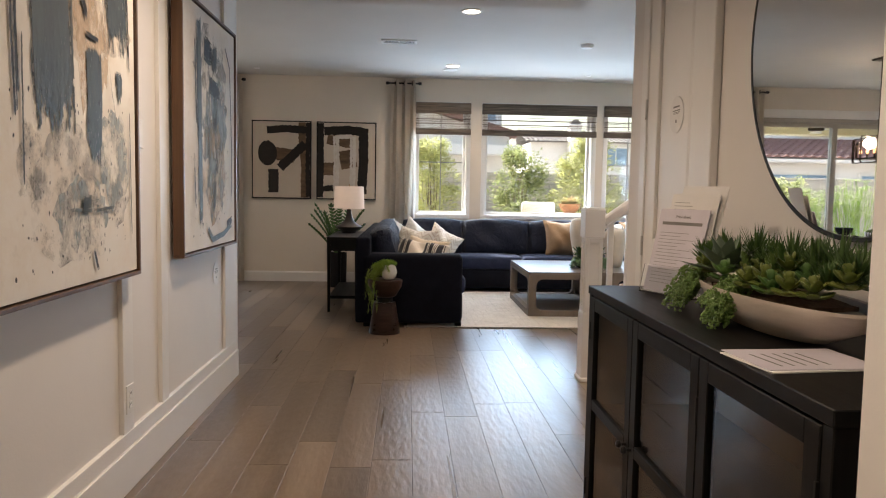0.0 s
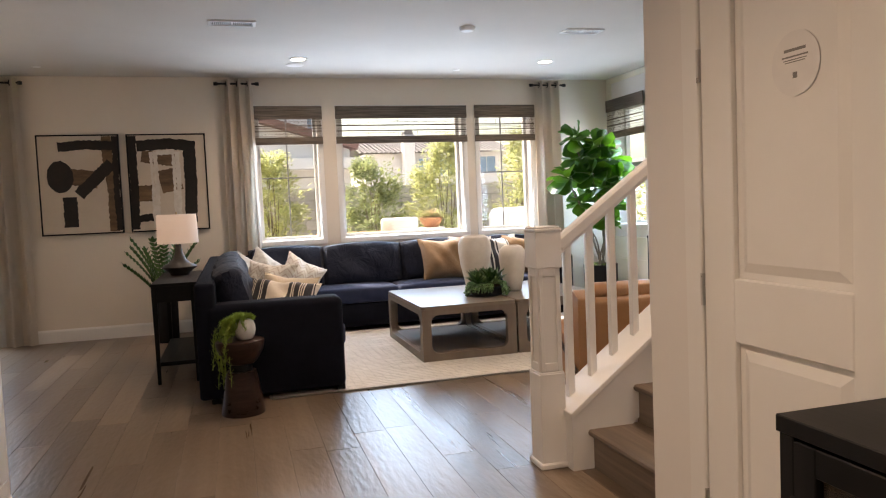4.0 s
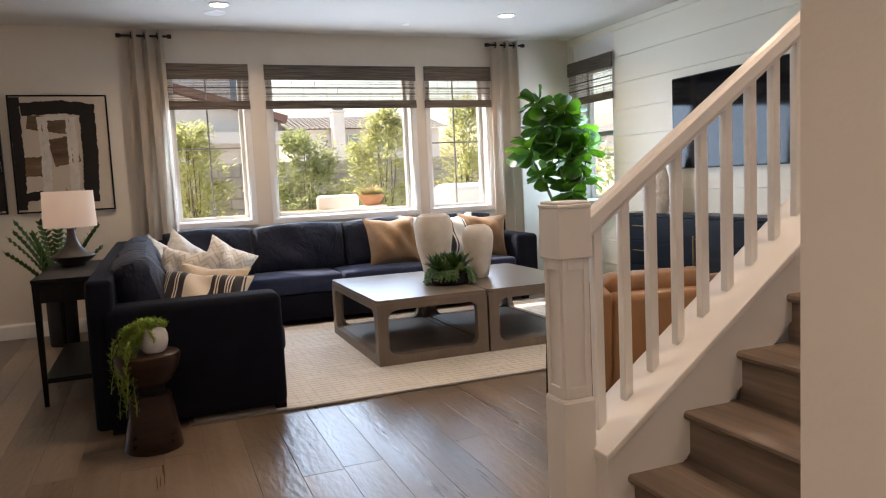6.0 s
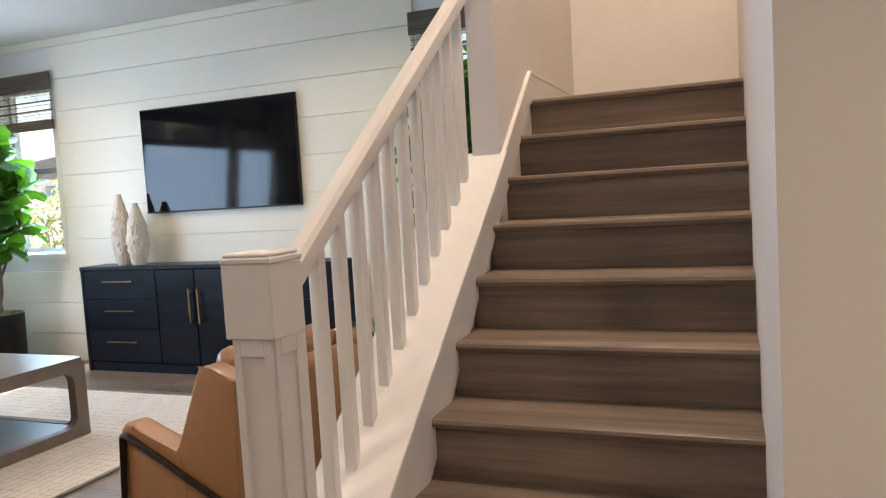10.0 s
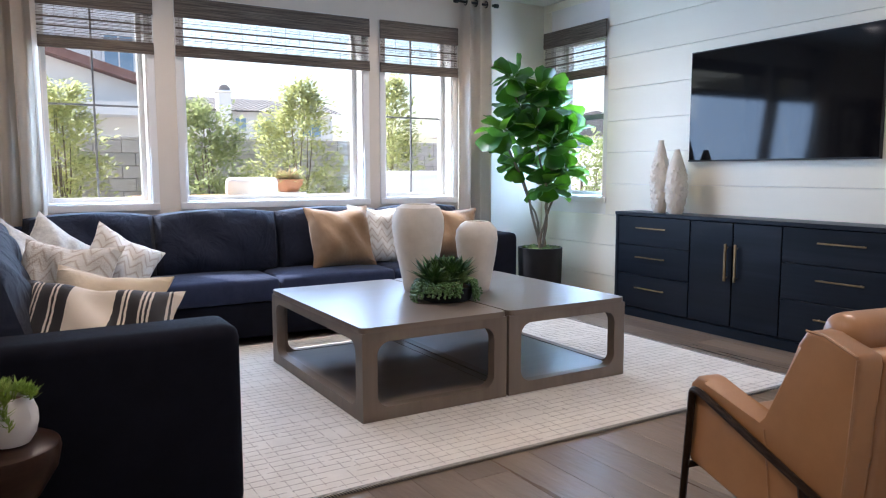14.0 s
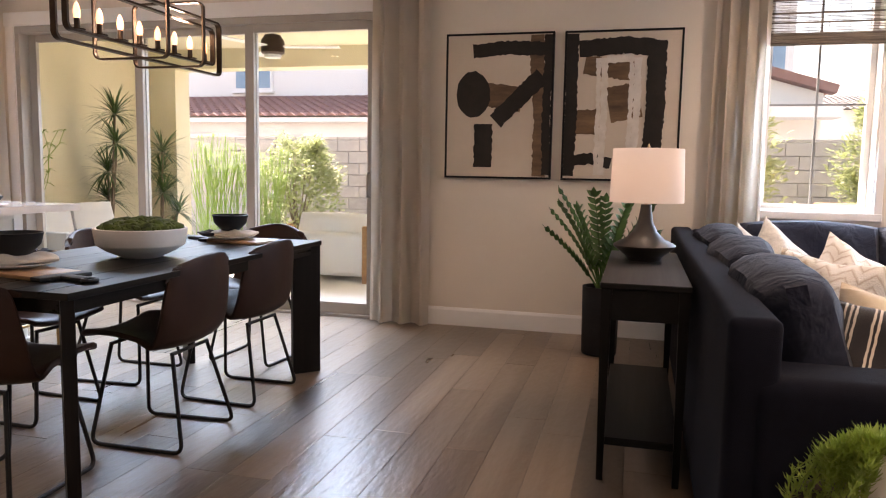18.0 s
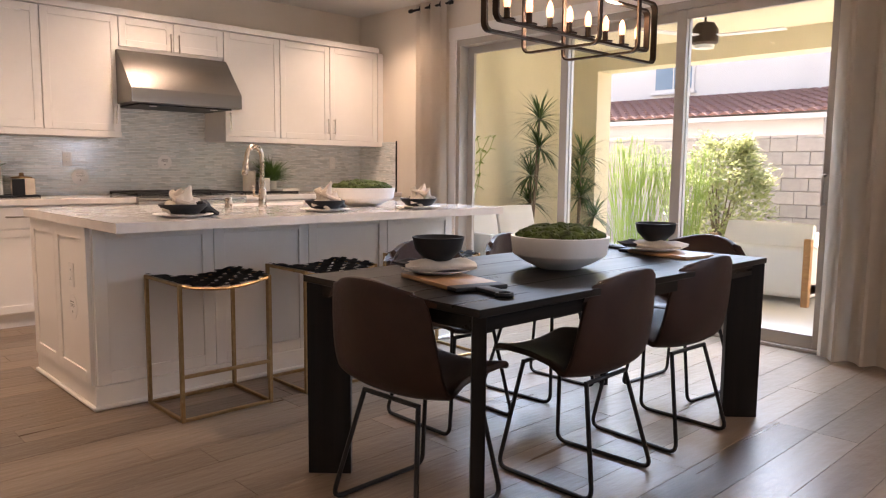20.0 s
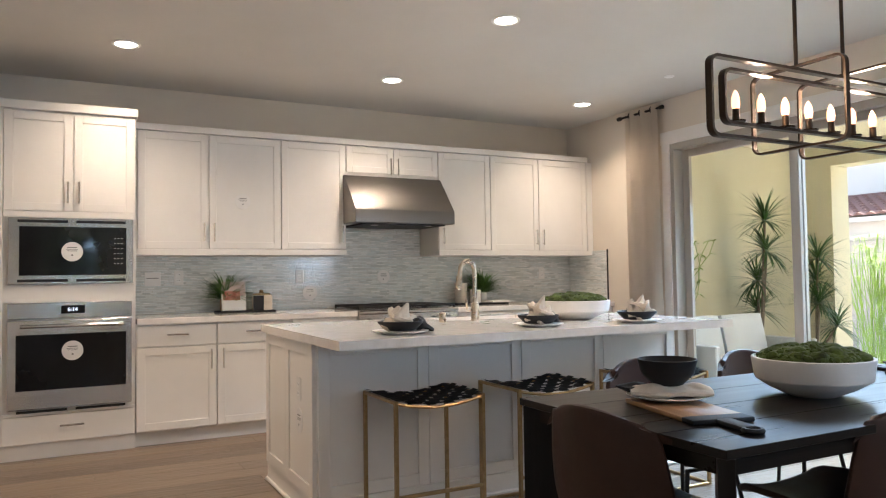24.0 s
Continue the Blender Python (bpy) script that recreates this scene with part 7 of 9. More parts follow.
for k in range(3):
    own = bmesh.new()
    a = 8.67 + k * 0.30
    for x in (-7.56, -7.40, -7.25, -7.10, -6.97):
        box(x - 0.007, x + 0.007, a, a + 0.29, 0.928, 0.945, 0.002, 1, own)
    for y in (a + 0.007, a + 0.145, a + 0.283):
        box(-7.56, -6.97, y - 0.007, y + 0.007, 0.926, 0.943, 0.002, 1, own)
    for x in (-7.56, -6.97):
        for y in (a + 0.007, a + 0.283):
            box(x - 0.008, x + 0.008, y - 0.007, y + 0.007, 0.915, 0.93, 0, 1, own)
    part("grate", own, IRON, rt, "black cast-iron grate")

# mosaic splashback
m_, nt_, b_ = nodes_of("glass and stone strip mosaic")
co_ = coords(nt_)
sep = nt_.nodes.new("ShaderNodeSeparateXYZ")
link(nt_, co_, sep.inputs[0])
cmb = nt_.nodes.new("ShaderNodeCombineXYZ")
addm = nt_.nodes.new("ShaderNodeMath")
link(nt_, sep.outputs[0], addm.inputs[0])
link(nt_, sep.outputs[1], addm.inputs[1])
link(nt_, addm.outputs[0], cmb.inputs[0])
link(nt_, sep.outputs[2], cmb.inputs[1])
bk_ = nt_.nodes.new("ShaderNodeTexBrick")
bk_.offset, bk_.offset_frequency, bk_.squash, bk_.squash_frequency = 0.37, 2, 0.62, 3
for k_, v_ in (("Scale", 1.0), ("Mortar Size", 0.0011), ("Mortar Smooth", 0.1), ("Bias", 0.0), ("Brick Width", 0.088), ("Row Height", 0.0132)):
    bk_.inputs[k_].default_value = v_
bk_.inputs["Color1"].default_value = (0, 0, 0, 1)
bk_.inputs["Color2"].default_value = (1, 1, 1, 1)
bk_.inputs["Mortar"].default_value = (0.5, 0.5, 0.5, 1)
link(nt_, cmb.outputs[0], bk_.inputs["Vector"])
rc_ = ramp(nt_, bk_.outputs["Color"], [(0.0, (0.50, 0.53, 0.52)), (0.25, (0.66, 0.69, 0.67)), (0.5, (0.76, 0.77, 0.75)), (0.72, (0.60, 0.66, 0.66)), (1.0, (0.82, 0.82, 0.80))])
mx_ = nt_.nodes.new("ShaderNodeMix")
mx_.data_type = "RGBA"
link(nt_, bk_.outputs["Fac"], mx_.inputs[0])
link(nt_, rc_.outputs[0], mx_.inputs[6])
mx_.inputs[7].default_value = (0.50, 0.48, 0.44, 1)
link(nt_, mx_.outputs[2], b_.inputs["Base Color"])
mr_ = nt_.nodes.new("ShaderNodeMapRange")
mr_.inputs["To Min"].default_value, mr_.inputs["To Max"].default_value = 0.06, 0.24
link(nt_, bk_.outputs["Color"], mr_.inputs[0])
link(nt_, mr_.outputs[0], b_.inputs["Roughness"])
inv = nt_.nodes.new("ShaderNodeMath")
inv.operation = "SUBTRACT"
inv.inputs[0].default_value = 1.0
link(nt_, bk_.outputs["Fac"], inv.inputs[1])
tl_ = nt_.nodes.new("ShaderNodeMath")
tl_.operation = "MULTIPLY_ADD"
link(nt_, bk_.outputs["Color"], tl_.inputs[0])
tl_.inputs[1].default_value = 0.9
link(nt_, inv.outputs[0], tl_.inputs[2])
bump(nt_, b_, tl_.outputs[0], 0.6, 0.002)
MOSAIC = m_
setting("trim_splashback", box(XW, XW + 0.012, 6.995, YN, 0.911, 1.374), MOSAIC, "grey and white strip mosaic splashback", smooth=False)
setting("trim_splashback", box(XW, XW + 0.012, 8.674, 9.556, 1.375, 1.64), MOSAIC, "grey and white strip mosaic splashback", smooth=False)
setting("trim_splashback", box(XW + 0.013, -7.03, YN - 0.012, YN, 0.911, 1.42), MOSAIC, "grey and white strip mosaic splashback return", smooth=False)
setting("trim_splash_edge", box(-7.03, -7.022, YN - 0.014, YN, 0.911, 1.428), BLACKMETAL, "dark metal edge of the splashback")


def outlet(name, m, label):
    o = empty(name, m, label, "outlet", "outlets")
    part("plate", box(0, 0.005, -0.036, 0.036, -0.058, 0.058, 0.002), WHITECER, o)
    own = bmesh.new()
    for z in (-0.022, 0.022):
        box(0.005, 0.0065, -0.016, 0.016, z - 0.014, z + 0.014, 0.002, 1, own)
    part("socket", own, CANWHITE, o)
    own = bmesh.new()
    for z in (-0.022, 0.022):
        for y in (-0.006, 0.006):
            box(0.0066, 0.007, y - 0.0012, y + 0.0012, z - 0.003, z + 0.006, 0, 1, own)
    part("slots", own, BLACKMETAL, o)
    return o


for y in (7.365, 8.373, 10.955):
    outlet("outlet", pose(XW + 0.012, y, 1.20), "white double outlet on the mosaic splashback")
pc = empty("notice_card", pose(XW + 0.012, 7.167, 1.19), "small square white notice on the splashback", "notice")
part("card", box(0, 0.004, -0.06, 0.06, -0.055, 0.055, 0.001), PAPER, pc)
part("print", box(0.0042, 0.0045, -0.045, 0.045, 0.005, 0.012), PRINT, pc)

# island
isl = empty("kitchen_island", pose(0, 0, 0), "white shaker kitchen island with seating overhang", "kitchen island")
part("body", box(-5.69, -4.79, 7.615, 9.925, 0.09, 0.866, 0.002), CAB, isl)
part("plinth", box(-5.70, -4.765, 7.605, 9.935, 0.0, 0.115, 0.004), CAB, isl)
part("shoe", box(-5.712, -4.752, 7.592, 9.947, 0.0, 0.022, 0.006), CAB, isl)
for a, b in ((7.62, 8.21), (8.213, 8.783), (8.787, 9.36), (9.364, 9.925)):
    shaker("back_panel", a, b, 0.117, 0.864, -4.77, CAB, isl, 0.02, 0.06, 0.012)
for a, b in ((-5.685, -5.27), (-5.267, -4.793)):
    shaker("end_panel", a, b, 0.117, 0.864, 0.0, CAB, isl, 0.02, 0.06, turn=pose(0, 7.595, 0, 0, 0, -90))
itop = empty("island_counter", pose(0, 0, 0), "polished white quartz island counter", "countertop")
SKX0, SKX1, SKY0, SKY1 = -5.62, -5.30, 8.62, 9.30
own = bmesh.new()
for a in ((-5.745, SKX0, 7.58, 9.97), (SKX1, -4.35, 7.58, 9.97), (SKX0, SKX1, 7.58, SKY0), (SKX0, SKX1, SKY1, 9.97)):
    box(a[0], a[1], a[2], a[3], 0.867, 0.91, 0, 1, own)
bmesh.ops.remove_doubles(own, verts=own.verts, dist=1e-5)
part("slab", own, QUARTZ, itop, smooth=False)
snk = empty("sink", pose(0, 0, 0), "undermount stainless kitchen sink in the island", "sink")
own = bmesh.new()
box(SKX0 - 0.005, SKX1 + 0.005, SKY0 - 0.005, SKY1 + 0.005, 0.70, 0.708, 0, 1, own)
for a in ((SKX0 - 0.008, SKX0, SKY0, SKY1), (SKX1, SKX1 + 0.008, SKY0, SKY1), (SKX0, SKX1, SKY0 - 0.008, SKY0), (SKX0, SKX1, SKY1, SKY1 + 0.008)):
    box(*a, 0.70, 0.866, 0, 1, own)
part("basin", own, STEEL, snk)
fc = empty("faucet", pose(-5.25, 8.77, 0.91), "tall arched champagne nickel kitchen faucet", "faucet")
part("base", lathe([(0.028, 0), (0.028, 0.006), (0.024, 0.01), (0.024, 0.10), (0.018, 0.11)], 20), NICKEL, fc)
arc = [(0, 0, 0.10), (0, 0, 0.27)] + [(0.0, -0.05 + 0.05 * math.cos(a), 0.30 + 0.062 * math.sin(a)) for a in [k * math.pi / 10 for k in range(11)]] + [(0, -0.108, 0.25)]
part("spout", tube(arc, 0.014, 12), NICKEL, fc)
part("spray_head", tube([(0, -0.106, 0.27), (0, -0.116, 0.19)], 0.019, 14), NICKEL, fc)
part("lever", tube([(0, -0.02, 0.06), (0, -0.055, 0.065), (0, -0.06, 0.13)], 0.008, 8), NICKEL, fc)
thing("soap_dispenser", lathe([(0.022, 0), (0.022, 0.05), (0.019, 0.055), (0.017, 0.06)], 20), NICKEL, pose(-5.22, 8.53, 0.91), "short champagne nickel soap dispenser cap", "soap dispenser")

isw = outlet("outlet", pose(-5.03, 7.6028, 0.62, 0, 0, -90), "white outlet on the island end")
sign("round_sign", pose(-5.03, 7.6028, 0.46, 0, 0, -90), 0.062, "round white notice on the island end")

# counter stools: brass frames, woven strap seats
STRAP = surf("black leather strap", (0.010, 0.010, 0.010), (0.018, 0.017, 0.017), 0.7, scale=20, fine=0.2)
stl = empty("counter_stool", pose(-4.53, 8.06, 0), "brass-framed counter stool with a woven black strap seat", "stool", "stools along the island")
HX, HY, HZ = 0.185, 0.222, 0.632
for sx in (-1, 1):
    for sy in (-1, 1):
        part("leg", box(sx * HX - 0.009, sx * HX + 0.009, sy * HY - 0.009, sy * HY + 0.009, 0, HZ - 0.0, 0.002), BRASS, stl)
    part("foot_rail", box(sx * HX - 0.008, sx * HX + 0.008, -HY + 0.009, HY - 0.009, 0.0, 0.016, 0.002), BRASS, stl)
    part("top_rail", tube([(sx * HX, -HY + 0.445 * j / 10, HZ - 0.012 - 0.03 * math.sin(math.pi * j / 10)) for j in range(11)], 0.008, 6), BRASS, stl)
for sy in (-1, 1):
    part("foot_rail", box(-HX + 0.009, HX - 0.009, sy * HY - 0.008, sy * HY + 0.008, 0.0, 0.016, 0.002), BRASS, stl)
    part("side_rail", box(-HX + 0.009, HX - 0.009, sy * HY - 0.008, sy * HY + 0.008, HZ - 0.016, HZ, 0.002), BRASS, stl)
part("footrest", box(HX - 0.008, HX + 0.008, -HY + 0.009, HY - 0.009, 0.20, 0.216, 0.002), BRASS, stl)


def sag(y):
    return HZ + 0.004 - 0.03 * math.cos(math.pi * y / (2 * HY)) ** 1


for i in range(9):
    y = -HY + 0.03 + i * (2 * HY - 0.06) / 8
    own = bmesh.new()
    rows = []
    for j in range(15):
        x = -HX - 0.01 + (2 * HX + 0.02) * j / 14
        z = sag(y) + 0.004 * (1 if (j // 2 + i) % 2 else -1)
        rows.append([own.verts.new((x, y - 0.0235, z)), own.verts.new((x, y + 0.0235, z))])
    for a, b in zip(rows, rows[1:]):
        own.faces.new((a[0], b[0], b[1], a[1]))
    bmesh.ops.solidify(own, geom=own.faces[:], thickness=0.004)
    part("strap", own, STRAP, stl)
for i in range(7):
    x = -HX + 0.026 + i * (2 * HX - 0.052) / 6
    own = bmesh.new()
    rows = []
    for j in range(19):
        y = -HY - 0.008 + (2 * HY + 0.016) * j / 18
        z = sag(y) + 0.004 * (-1 if (j // 2 + i) % 2 else 1)
        rows.append([own.verts.new((x - 0.025, y, z)), own.verts.new((x + 0.025, y, z))])
    for a, b in zip(rows, rows[1:]):
        own.faces.new((a[0], a[1], b[1], b[0]))
    bmesh.ops.solidify(own, geom=own.faces[:], thickness=0.004)
    part("strap", own, STRAP, stl)
for y in (8.71, 9.52):
    copy_thing(stl, pose(-4.53, y, 0))


def island_setting(x, y, seed, rz):
    p = empty("dinner_plate", pose(x, y, 0.91), "white plate on the island", "plate", "place settings")
    part("plate", lathe([(0.075, 0), (0.085, 0.004), (0.135, 0.013), (0.137, 0.016), (0.132, 0.016), (0.08, 0.007)], 36), WHITECER, p)
    b = empty("black_bowl", pose(x, y, 0.926), "low matte black bowl on a white plate", "bowl", "black bowls")
    part("bowl", lathe([(0.06, 0), (0.075, 0.004), (0.108, 0.036), (0.110, 0.045), (0.105, 0.046), (0.07, 0.010)], 36), BLACKCER, b)
    nk = empty("napkin", pose(x, y, 0.957, 0, 0, rz), "crumpled linen napkin with dark fringed end in a bowl", "napkin", "napkins")
    part("cloth", moved(cushion(0.17, 0.10, 0.06, 0.7, 16, 0.25, seed, 0.6), pose(0.01, 0, 0.012, 12, 8, 10)), NAPKIN, nk)
    part("cloth_fold", moved(cushion(0.13, 0.10, 0.05, 0.7, 14, 0.25, seed + 4, 0.7), pose(0.03, 0.03, 0.04, -18, 14, 60)), NAPKIN, nk)
    part("dark_end", moved(cushion(0.15, 0.13, 0.035, 0.5, 12, 0.4, seed + 9, 0.5), pose(-0.115, -0.01, -0.010, 0, -24, 10)), STRAP, nk, "dark fringed napkin end")
    return p


island_setting(-4.58, 7.97, 1, -70)
island_setting(-4.58, 8.77, 2, -60)
island_setting(-4.52, 9.40, 3, -50)

# on the counter by the wall
def grass_pot(m, r, h, material, label, n=60, l=0.24, plabel="round pot"):
    g = empty("potted_herb", m, label, "potted plant", "small potted plants")
    part("pot", lathe([(r * 0.85, 0), (r, h * 0.1), (r, h), (r * 0.9, h), (r * 0.9, h * 0.9)], 24), material, g, plabel)
    own = bmesh.new()
    rn = random.Random(int(m[0][3] * 100) + 7)
    for i in range(n * 5):
        a, e = rn.uniform(0, 6.28), rn.uniform(0.35, 1.45)
        d = Vector((math.cos(a) * math.cos(e), math.sin(a) * math.cos(e), math.sin(e)))
        leaf(own, Vector((0, 0, h * 0.85)) + Vector((d.x, d.y, 0)) * r * 0.6, d, (0, 0, 1), l * rn.uniform(0.6, 1.25), 0.012, 0.45, 0.2, 3)
    part("foliage", own, LEAF_HERB, g, "feathery green herb")
    return g


LEAF_HERB = surf("herb green", (0.05, 0.13, 0.02), (0.12, 0.24, 0.05), 0.6, scale=12)
thing("serving_tray", box(-0.11, 0.11, -0.23, 0.23, 0, 0.016, 0.005, 2), BLACKCER, pose(-7.45, 7.86, 0.91), "dark tray on the kitchen counter", "tray")
grass_pot(pose(-7.52, 7.72, 0.926), 0.05, 0.10, PALEWOOD, "green herb in a wooden pot on the counter", plabel="wooden pot")
bk2 = empty("cookbook", pose(-7.40, 7.76, 0.926, 0, -12, 0), "cookbook with a red food photo cover standing on the tray", "book")
part("cover", box(-0.012, 0.012, -0.095, 0.095, 0, 0.24, 0.002), PAPER, bk2)
REDFOOD = surf("printed red food", (0.30, 0.06, 0.03), (0.62, 0.32, 0.22), 0.5, scale=36)
PINKPRINT = surf("printed pale cloth", (0.42, 0.30, 0.27), (0.62, 0.53, 0.48), 0.5, scale=20)
part("cover_print", box(0.0122, 0.0126, -0.093, 0.093, 0.12, 0.238), PINKPRINT, bk2, smooth=False)
part("cover_print", box(0.0128, 0.0132, -0.085, 0.05, 0.085, 0.16), REDFOOD, bk2, "red food photo", smooth=False)
jr = empty("lidded_jar", pose(-7.44, 7.99, 0.926), "cream crock draped with a black and cream towel", "jar")
part("jar", lathe([(0.07, 0), (0.075, 0.01), (0.078, 0.10), (0.07, 0.125)], 28), CERAMIC, jr)
part("lid", lathe([(0.074, 0.125), (0.07, 0.135), (0.02, 0.14), (0.014, 0.152), (0.018, 0.16), (0.01, 0.165)], 24), BRASS, jr, "lid with brass knob")
part("towel", box(0.079, 0.088, -0.085, 0.0, 0.0, 0.12, 0.003), BLACKCER, jr, "black half of the towel")
part("towel", box(0.078, 0.086, 0.0, 0.07, 0.0, 0.125, 0.003), NAPKIN, jr, "cream half of the towel")
thing("serving_tray", box(-0.12, 0.12, -0.28, 0.28, 0, 0.018, 0.005, 2), BLACKCER, pose(-7.42, 10.05, 0.91), "dark tray on the far counter", "tray")
thing("canister", lathe([(0.058, 0), (0.06, 0.005), (0.06, 0.17), (0.063, 0.172), (0.063, 0.185), (0.05, 0.19)], 28), CERAMIC, pose(-7.47, 9.90, 0.928), "tall cream ceramic canister on a tray", "canister", "canisters")
thing("canister", lathe([(0.05, 0), (0.052, 0.005), (0.052, 0.12), (0.045, 0.123)], 28), WHITECER, pose(-7.37, 10.0, 0.928), "short white ceramic canister on a tray", "canister", "canisters")
grass_pot(pose(-7.47, 10.13, 0.928), 0.05, 0.10, WHITECER, "feathery green herb in a white pot on the tray", 70, 0.24, "white pot")
bkk = thing("closed_book", box(-0.08, 0.08, -0.11, 0.11, 0, 0.02, 0.002), PAPER, pose(-7.36, 10.22, 0.928, 0, 0, 12), "closed pale book on the tray", "book")

# ---- hall ----
WALNUT = wood("walnut frame", (0.06, 0.03, 0.016), (0.11, 0.058, 0.03), (0.16, 0.09, 0.05), 0.45, "z", 16, 0.15, 0.05)
m_, nt_, b_ = nodes_of("mottled plaster canvas")
co_ = coords(nt_)
n1_ = tex(nt_, "ShaderNodeTexNoise", co_, 4.0, Detail=8.0, Roughness=0.7)
n2_ = tex(nt_, "ShaderNodeTexNoise", co_, 22.0, Detail=4.0)
r1_ = ramp(nt_, n1_.outputs[0], [(0.28, (0.62, 0.55, 0.47)), (0.42, (0.70, 0.64, 0.56)), (0.55, (0.74, 0.70, 0.64)), (0.75, (0.76, 0.73, 0.68))])
r2_ = ramp(nt_, n2_.outputs[0], [(0.60, (1, 1, 1)), (0.72, (0.45, 0.40, 0.38))])
ml_ = nt_.nodes.new("ShaderNodeMix")
ml_.data_type, ml_.blend_type = "RGBA", "MULTIPLY"
ml_.inputs[0].default_value = 0.15
link(nt_, r1_.outputs[0], ml_.inputs[6])
link(nt_, r2_.outputs[0], ml_.inputs[7])
link(nt_, ml_.outputs[2], b_.inputs["Base Color"])
b_.inputs["Roughness"].default_value = 0.8
bump(nt_, b_, n2_.outputs[0], 0.3, 0.004)
PLASTER = m_
SLATE = surf("slate blue-grey paint", (0.055, 0.066, 0.070), (0.105, 0.125, 0.130), 0.6, scale=7, stretch=(1, 1, 0.35), fine=0.6, fine_scale=40)
CHAR = surf("charcoal paint", (0.022, 0.022, 0.024), (0.05, 0.05, 0.053), 0.6, scale=12, fine=0.6, fine_scale=40)
OCHRE = wash("ochre wash", (0.55, 0.40, 0.27), (0.64, 0.51, 0.38), 0.38, 0.64, 6, (1, 1, 0.5), 0.7)
GREYWASH = wash("grey wash", (0.30, 0.29, 0.28), (0.46, 0.44, 0.42), 0.46, 0.66, 7, (1, 1, 0.8), 0.8)
BLUEWASH = wash("pale blue-grey wash", (0.24, 0.29, 0.31), (0.42, 0.46, 0.47), 0.42, 0.60, 8, (1, 1, 0.6), 0.9)
SLATEDRY = wash("dry slate brush", (0.05, 0.06, 0.065), (0.11, 0.13, 0.135), 0.44, 0.50, 16, (1, 1, 0.16), 1.0)


def brushed(pts, w, seed, dry=0.5):
    """A bristled stroke along pts: many narrow ribbons that start, end and break unevenly."""
    rn = random.Random(seed)
    P = [Vector((u, v)) for u, v in pts]
    line = []
    for a, b in zip(P, P[1:]):
        k = max(2, int((b - a).length / 0.012))
        line += [a.lerp(b, i / k) for i in range(k)]
    line.append(P[-1])
    own = bmesh.new()
    n = max(1, int(w / 0.007))
    m = len(line)
    for j in range(n):
        off = (j + 0.5) / n * w - w / 2
        edge = abs(off) / (w / 2) if n > 2 else 0
        i0 = int(rn.uniform(0, 0.03 + 0.10 * dry * edge) * m)
        i1 = m - 1 - int(rn.uniform(0, 0.05 + 0.32 * dry * (0.3 + edge)) * m)
        prev = None
        for i in range(i0, i1 + 1):
            if edge > 0.72 and rn.random() < 0.10 * dry:
                prev = None
                continue
            d = (line[min(i + 1, m - 1)] - line[max(i - 1, 0)]).normalized()
            nn = Vector((-d.y, d.x))
            hw = w / n * 0.56 * (1 if 0 < i - i0 and i < i1 else 0.3) * rn.uniform(0.85, 1.15)
            c = line[i] + nn * (off + rn.uniform(-0.0012, 0.0012))
            q = (own.verts.new((c.x + nn.x * hw, 0, c.y + nn.y * hw)), own.verts.new((c.x - nn.x * hw, 0, c.y - nn.y * hw)))
            if prev:
                own.faces.new((prev[0], prev[1], q[1], q[0]))
            prev = q
    return own


def hall_art(y0, y1, z0, z1, label, washes, strokes, drips, seed):
    """A large canvas in a walnut floater frame on the hall's west wall: thin washes, bristled strokes, spatter."""
    w, h = y1 - y0, z1 - z0
    p = empty("framed_painting", pose(XH + 0.001, y0, z0, 0, 0, 90), label, "painting", "hall art")
    part("canvas", box(0.02, w - 0.02, -0.042, -0.005, 0.02, h - 0.02, 0.002), PLASTER, p)
    for a in ((0, w, 0, 0.014), (0, w, h - 0.014, h), (0, 0.014, 0.014, h - 0.014), (w - 0.014, w, 0.014, h - 0.014)):
        part("frame", box(a[0], a[1], -0.052, 0.0, a[2], a[3], 0.0015), WALNUT, p, "walnut floater frame")
    rn = random.Random(seed)
    lift = 0.0426
    for (u0, u1, v0, v1), mat_ in washes:
        c = ((u0 + u1) / 2 * w, (v0 + v1) / 2 * h)
        own = bmesh.new()
        ring = [own.verts.new((c[0] + (u1 - u0) / 2 * w * rn.uniform(0.75, 1.12) * math.cos(a), -lift, c[1] + (v1 - v0) / 2 * h * rn.uniform(0.75, 1.12) * math.sin(a))) for a in [k * math.pi / 14 for k in range(28)]]
        own.faces.new(ring)
        part("colour_wash", own, mat_, p, smooth=False)
        lift += 0.0003
    for pts, wd, mat_, dry in strokes:
        part("brushstroke", moved(brushed([(u * w, v * h) for u, v in pts], wd, rn.randint(0, 999), dry), pose(0, -lift, 0)), mat_, p, smooth=False)
        lift += 0.0003
    own = bmesh.new()
    for i in range(drips):
        u, v = rn.uniform(0.12, 0.88), rn.uniform(0.06, 0.5)
        r = rn.uniform(0.0015, 0.006)
        own.faces.new([own.verts.new((u * w + r * math.cos(a) * rn.uniform(0.5, 1.3), -lift, v * h + r * math.sin(a) * rn.uniform(0.6, 2.2))) for a in [k * math.pi / 4 for k in range(8)]])
    tagged(part("paint_spatter", own, CHAR, p, smooth=False), kind="stuff")
    return p


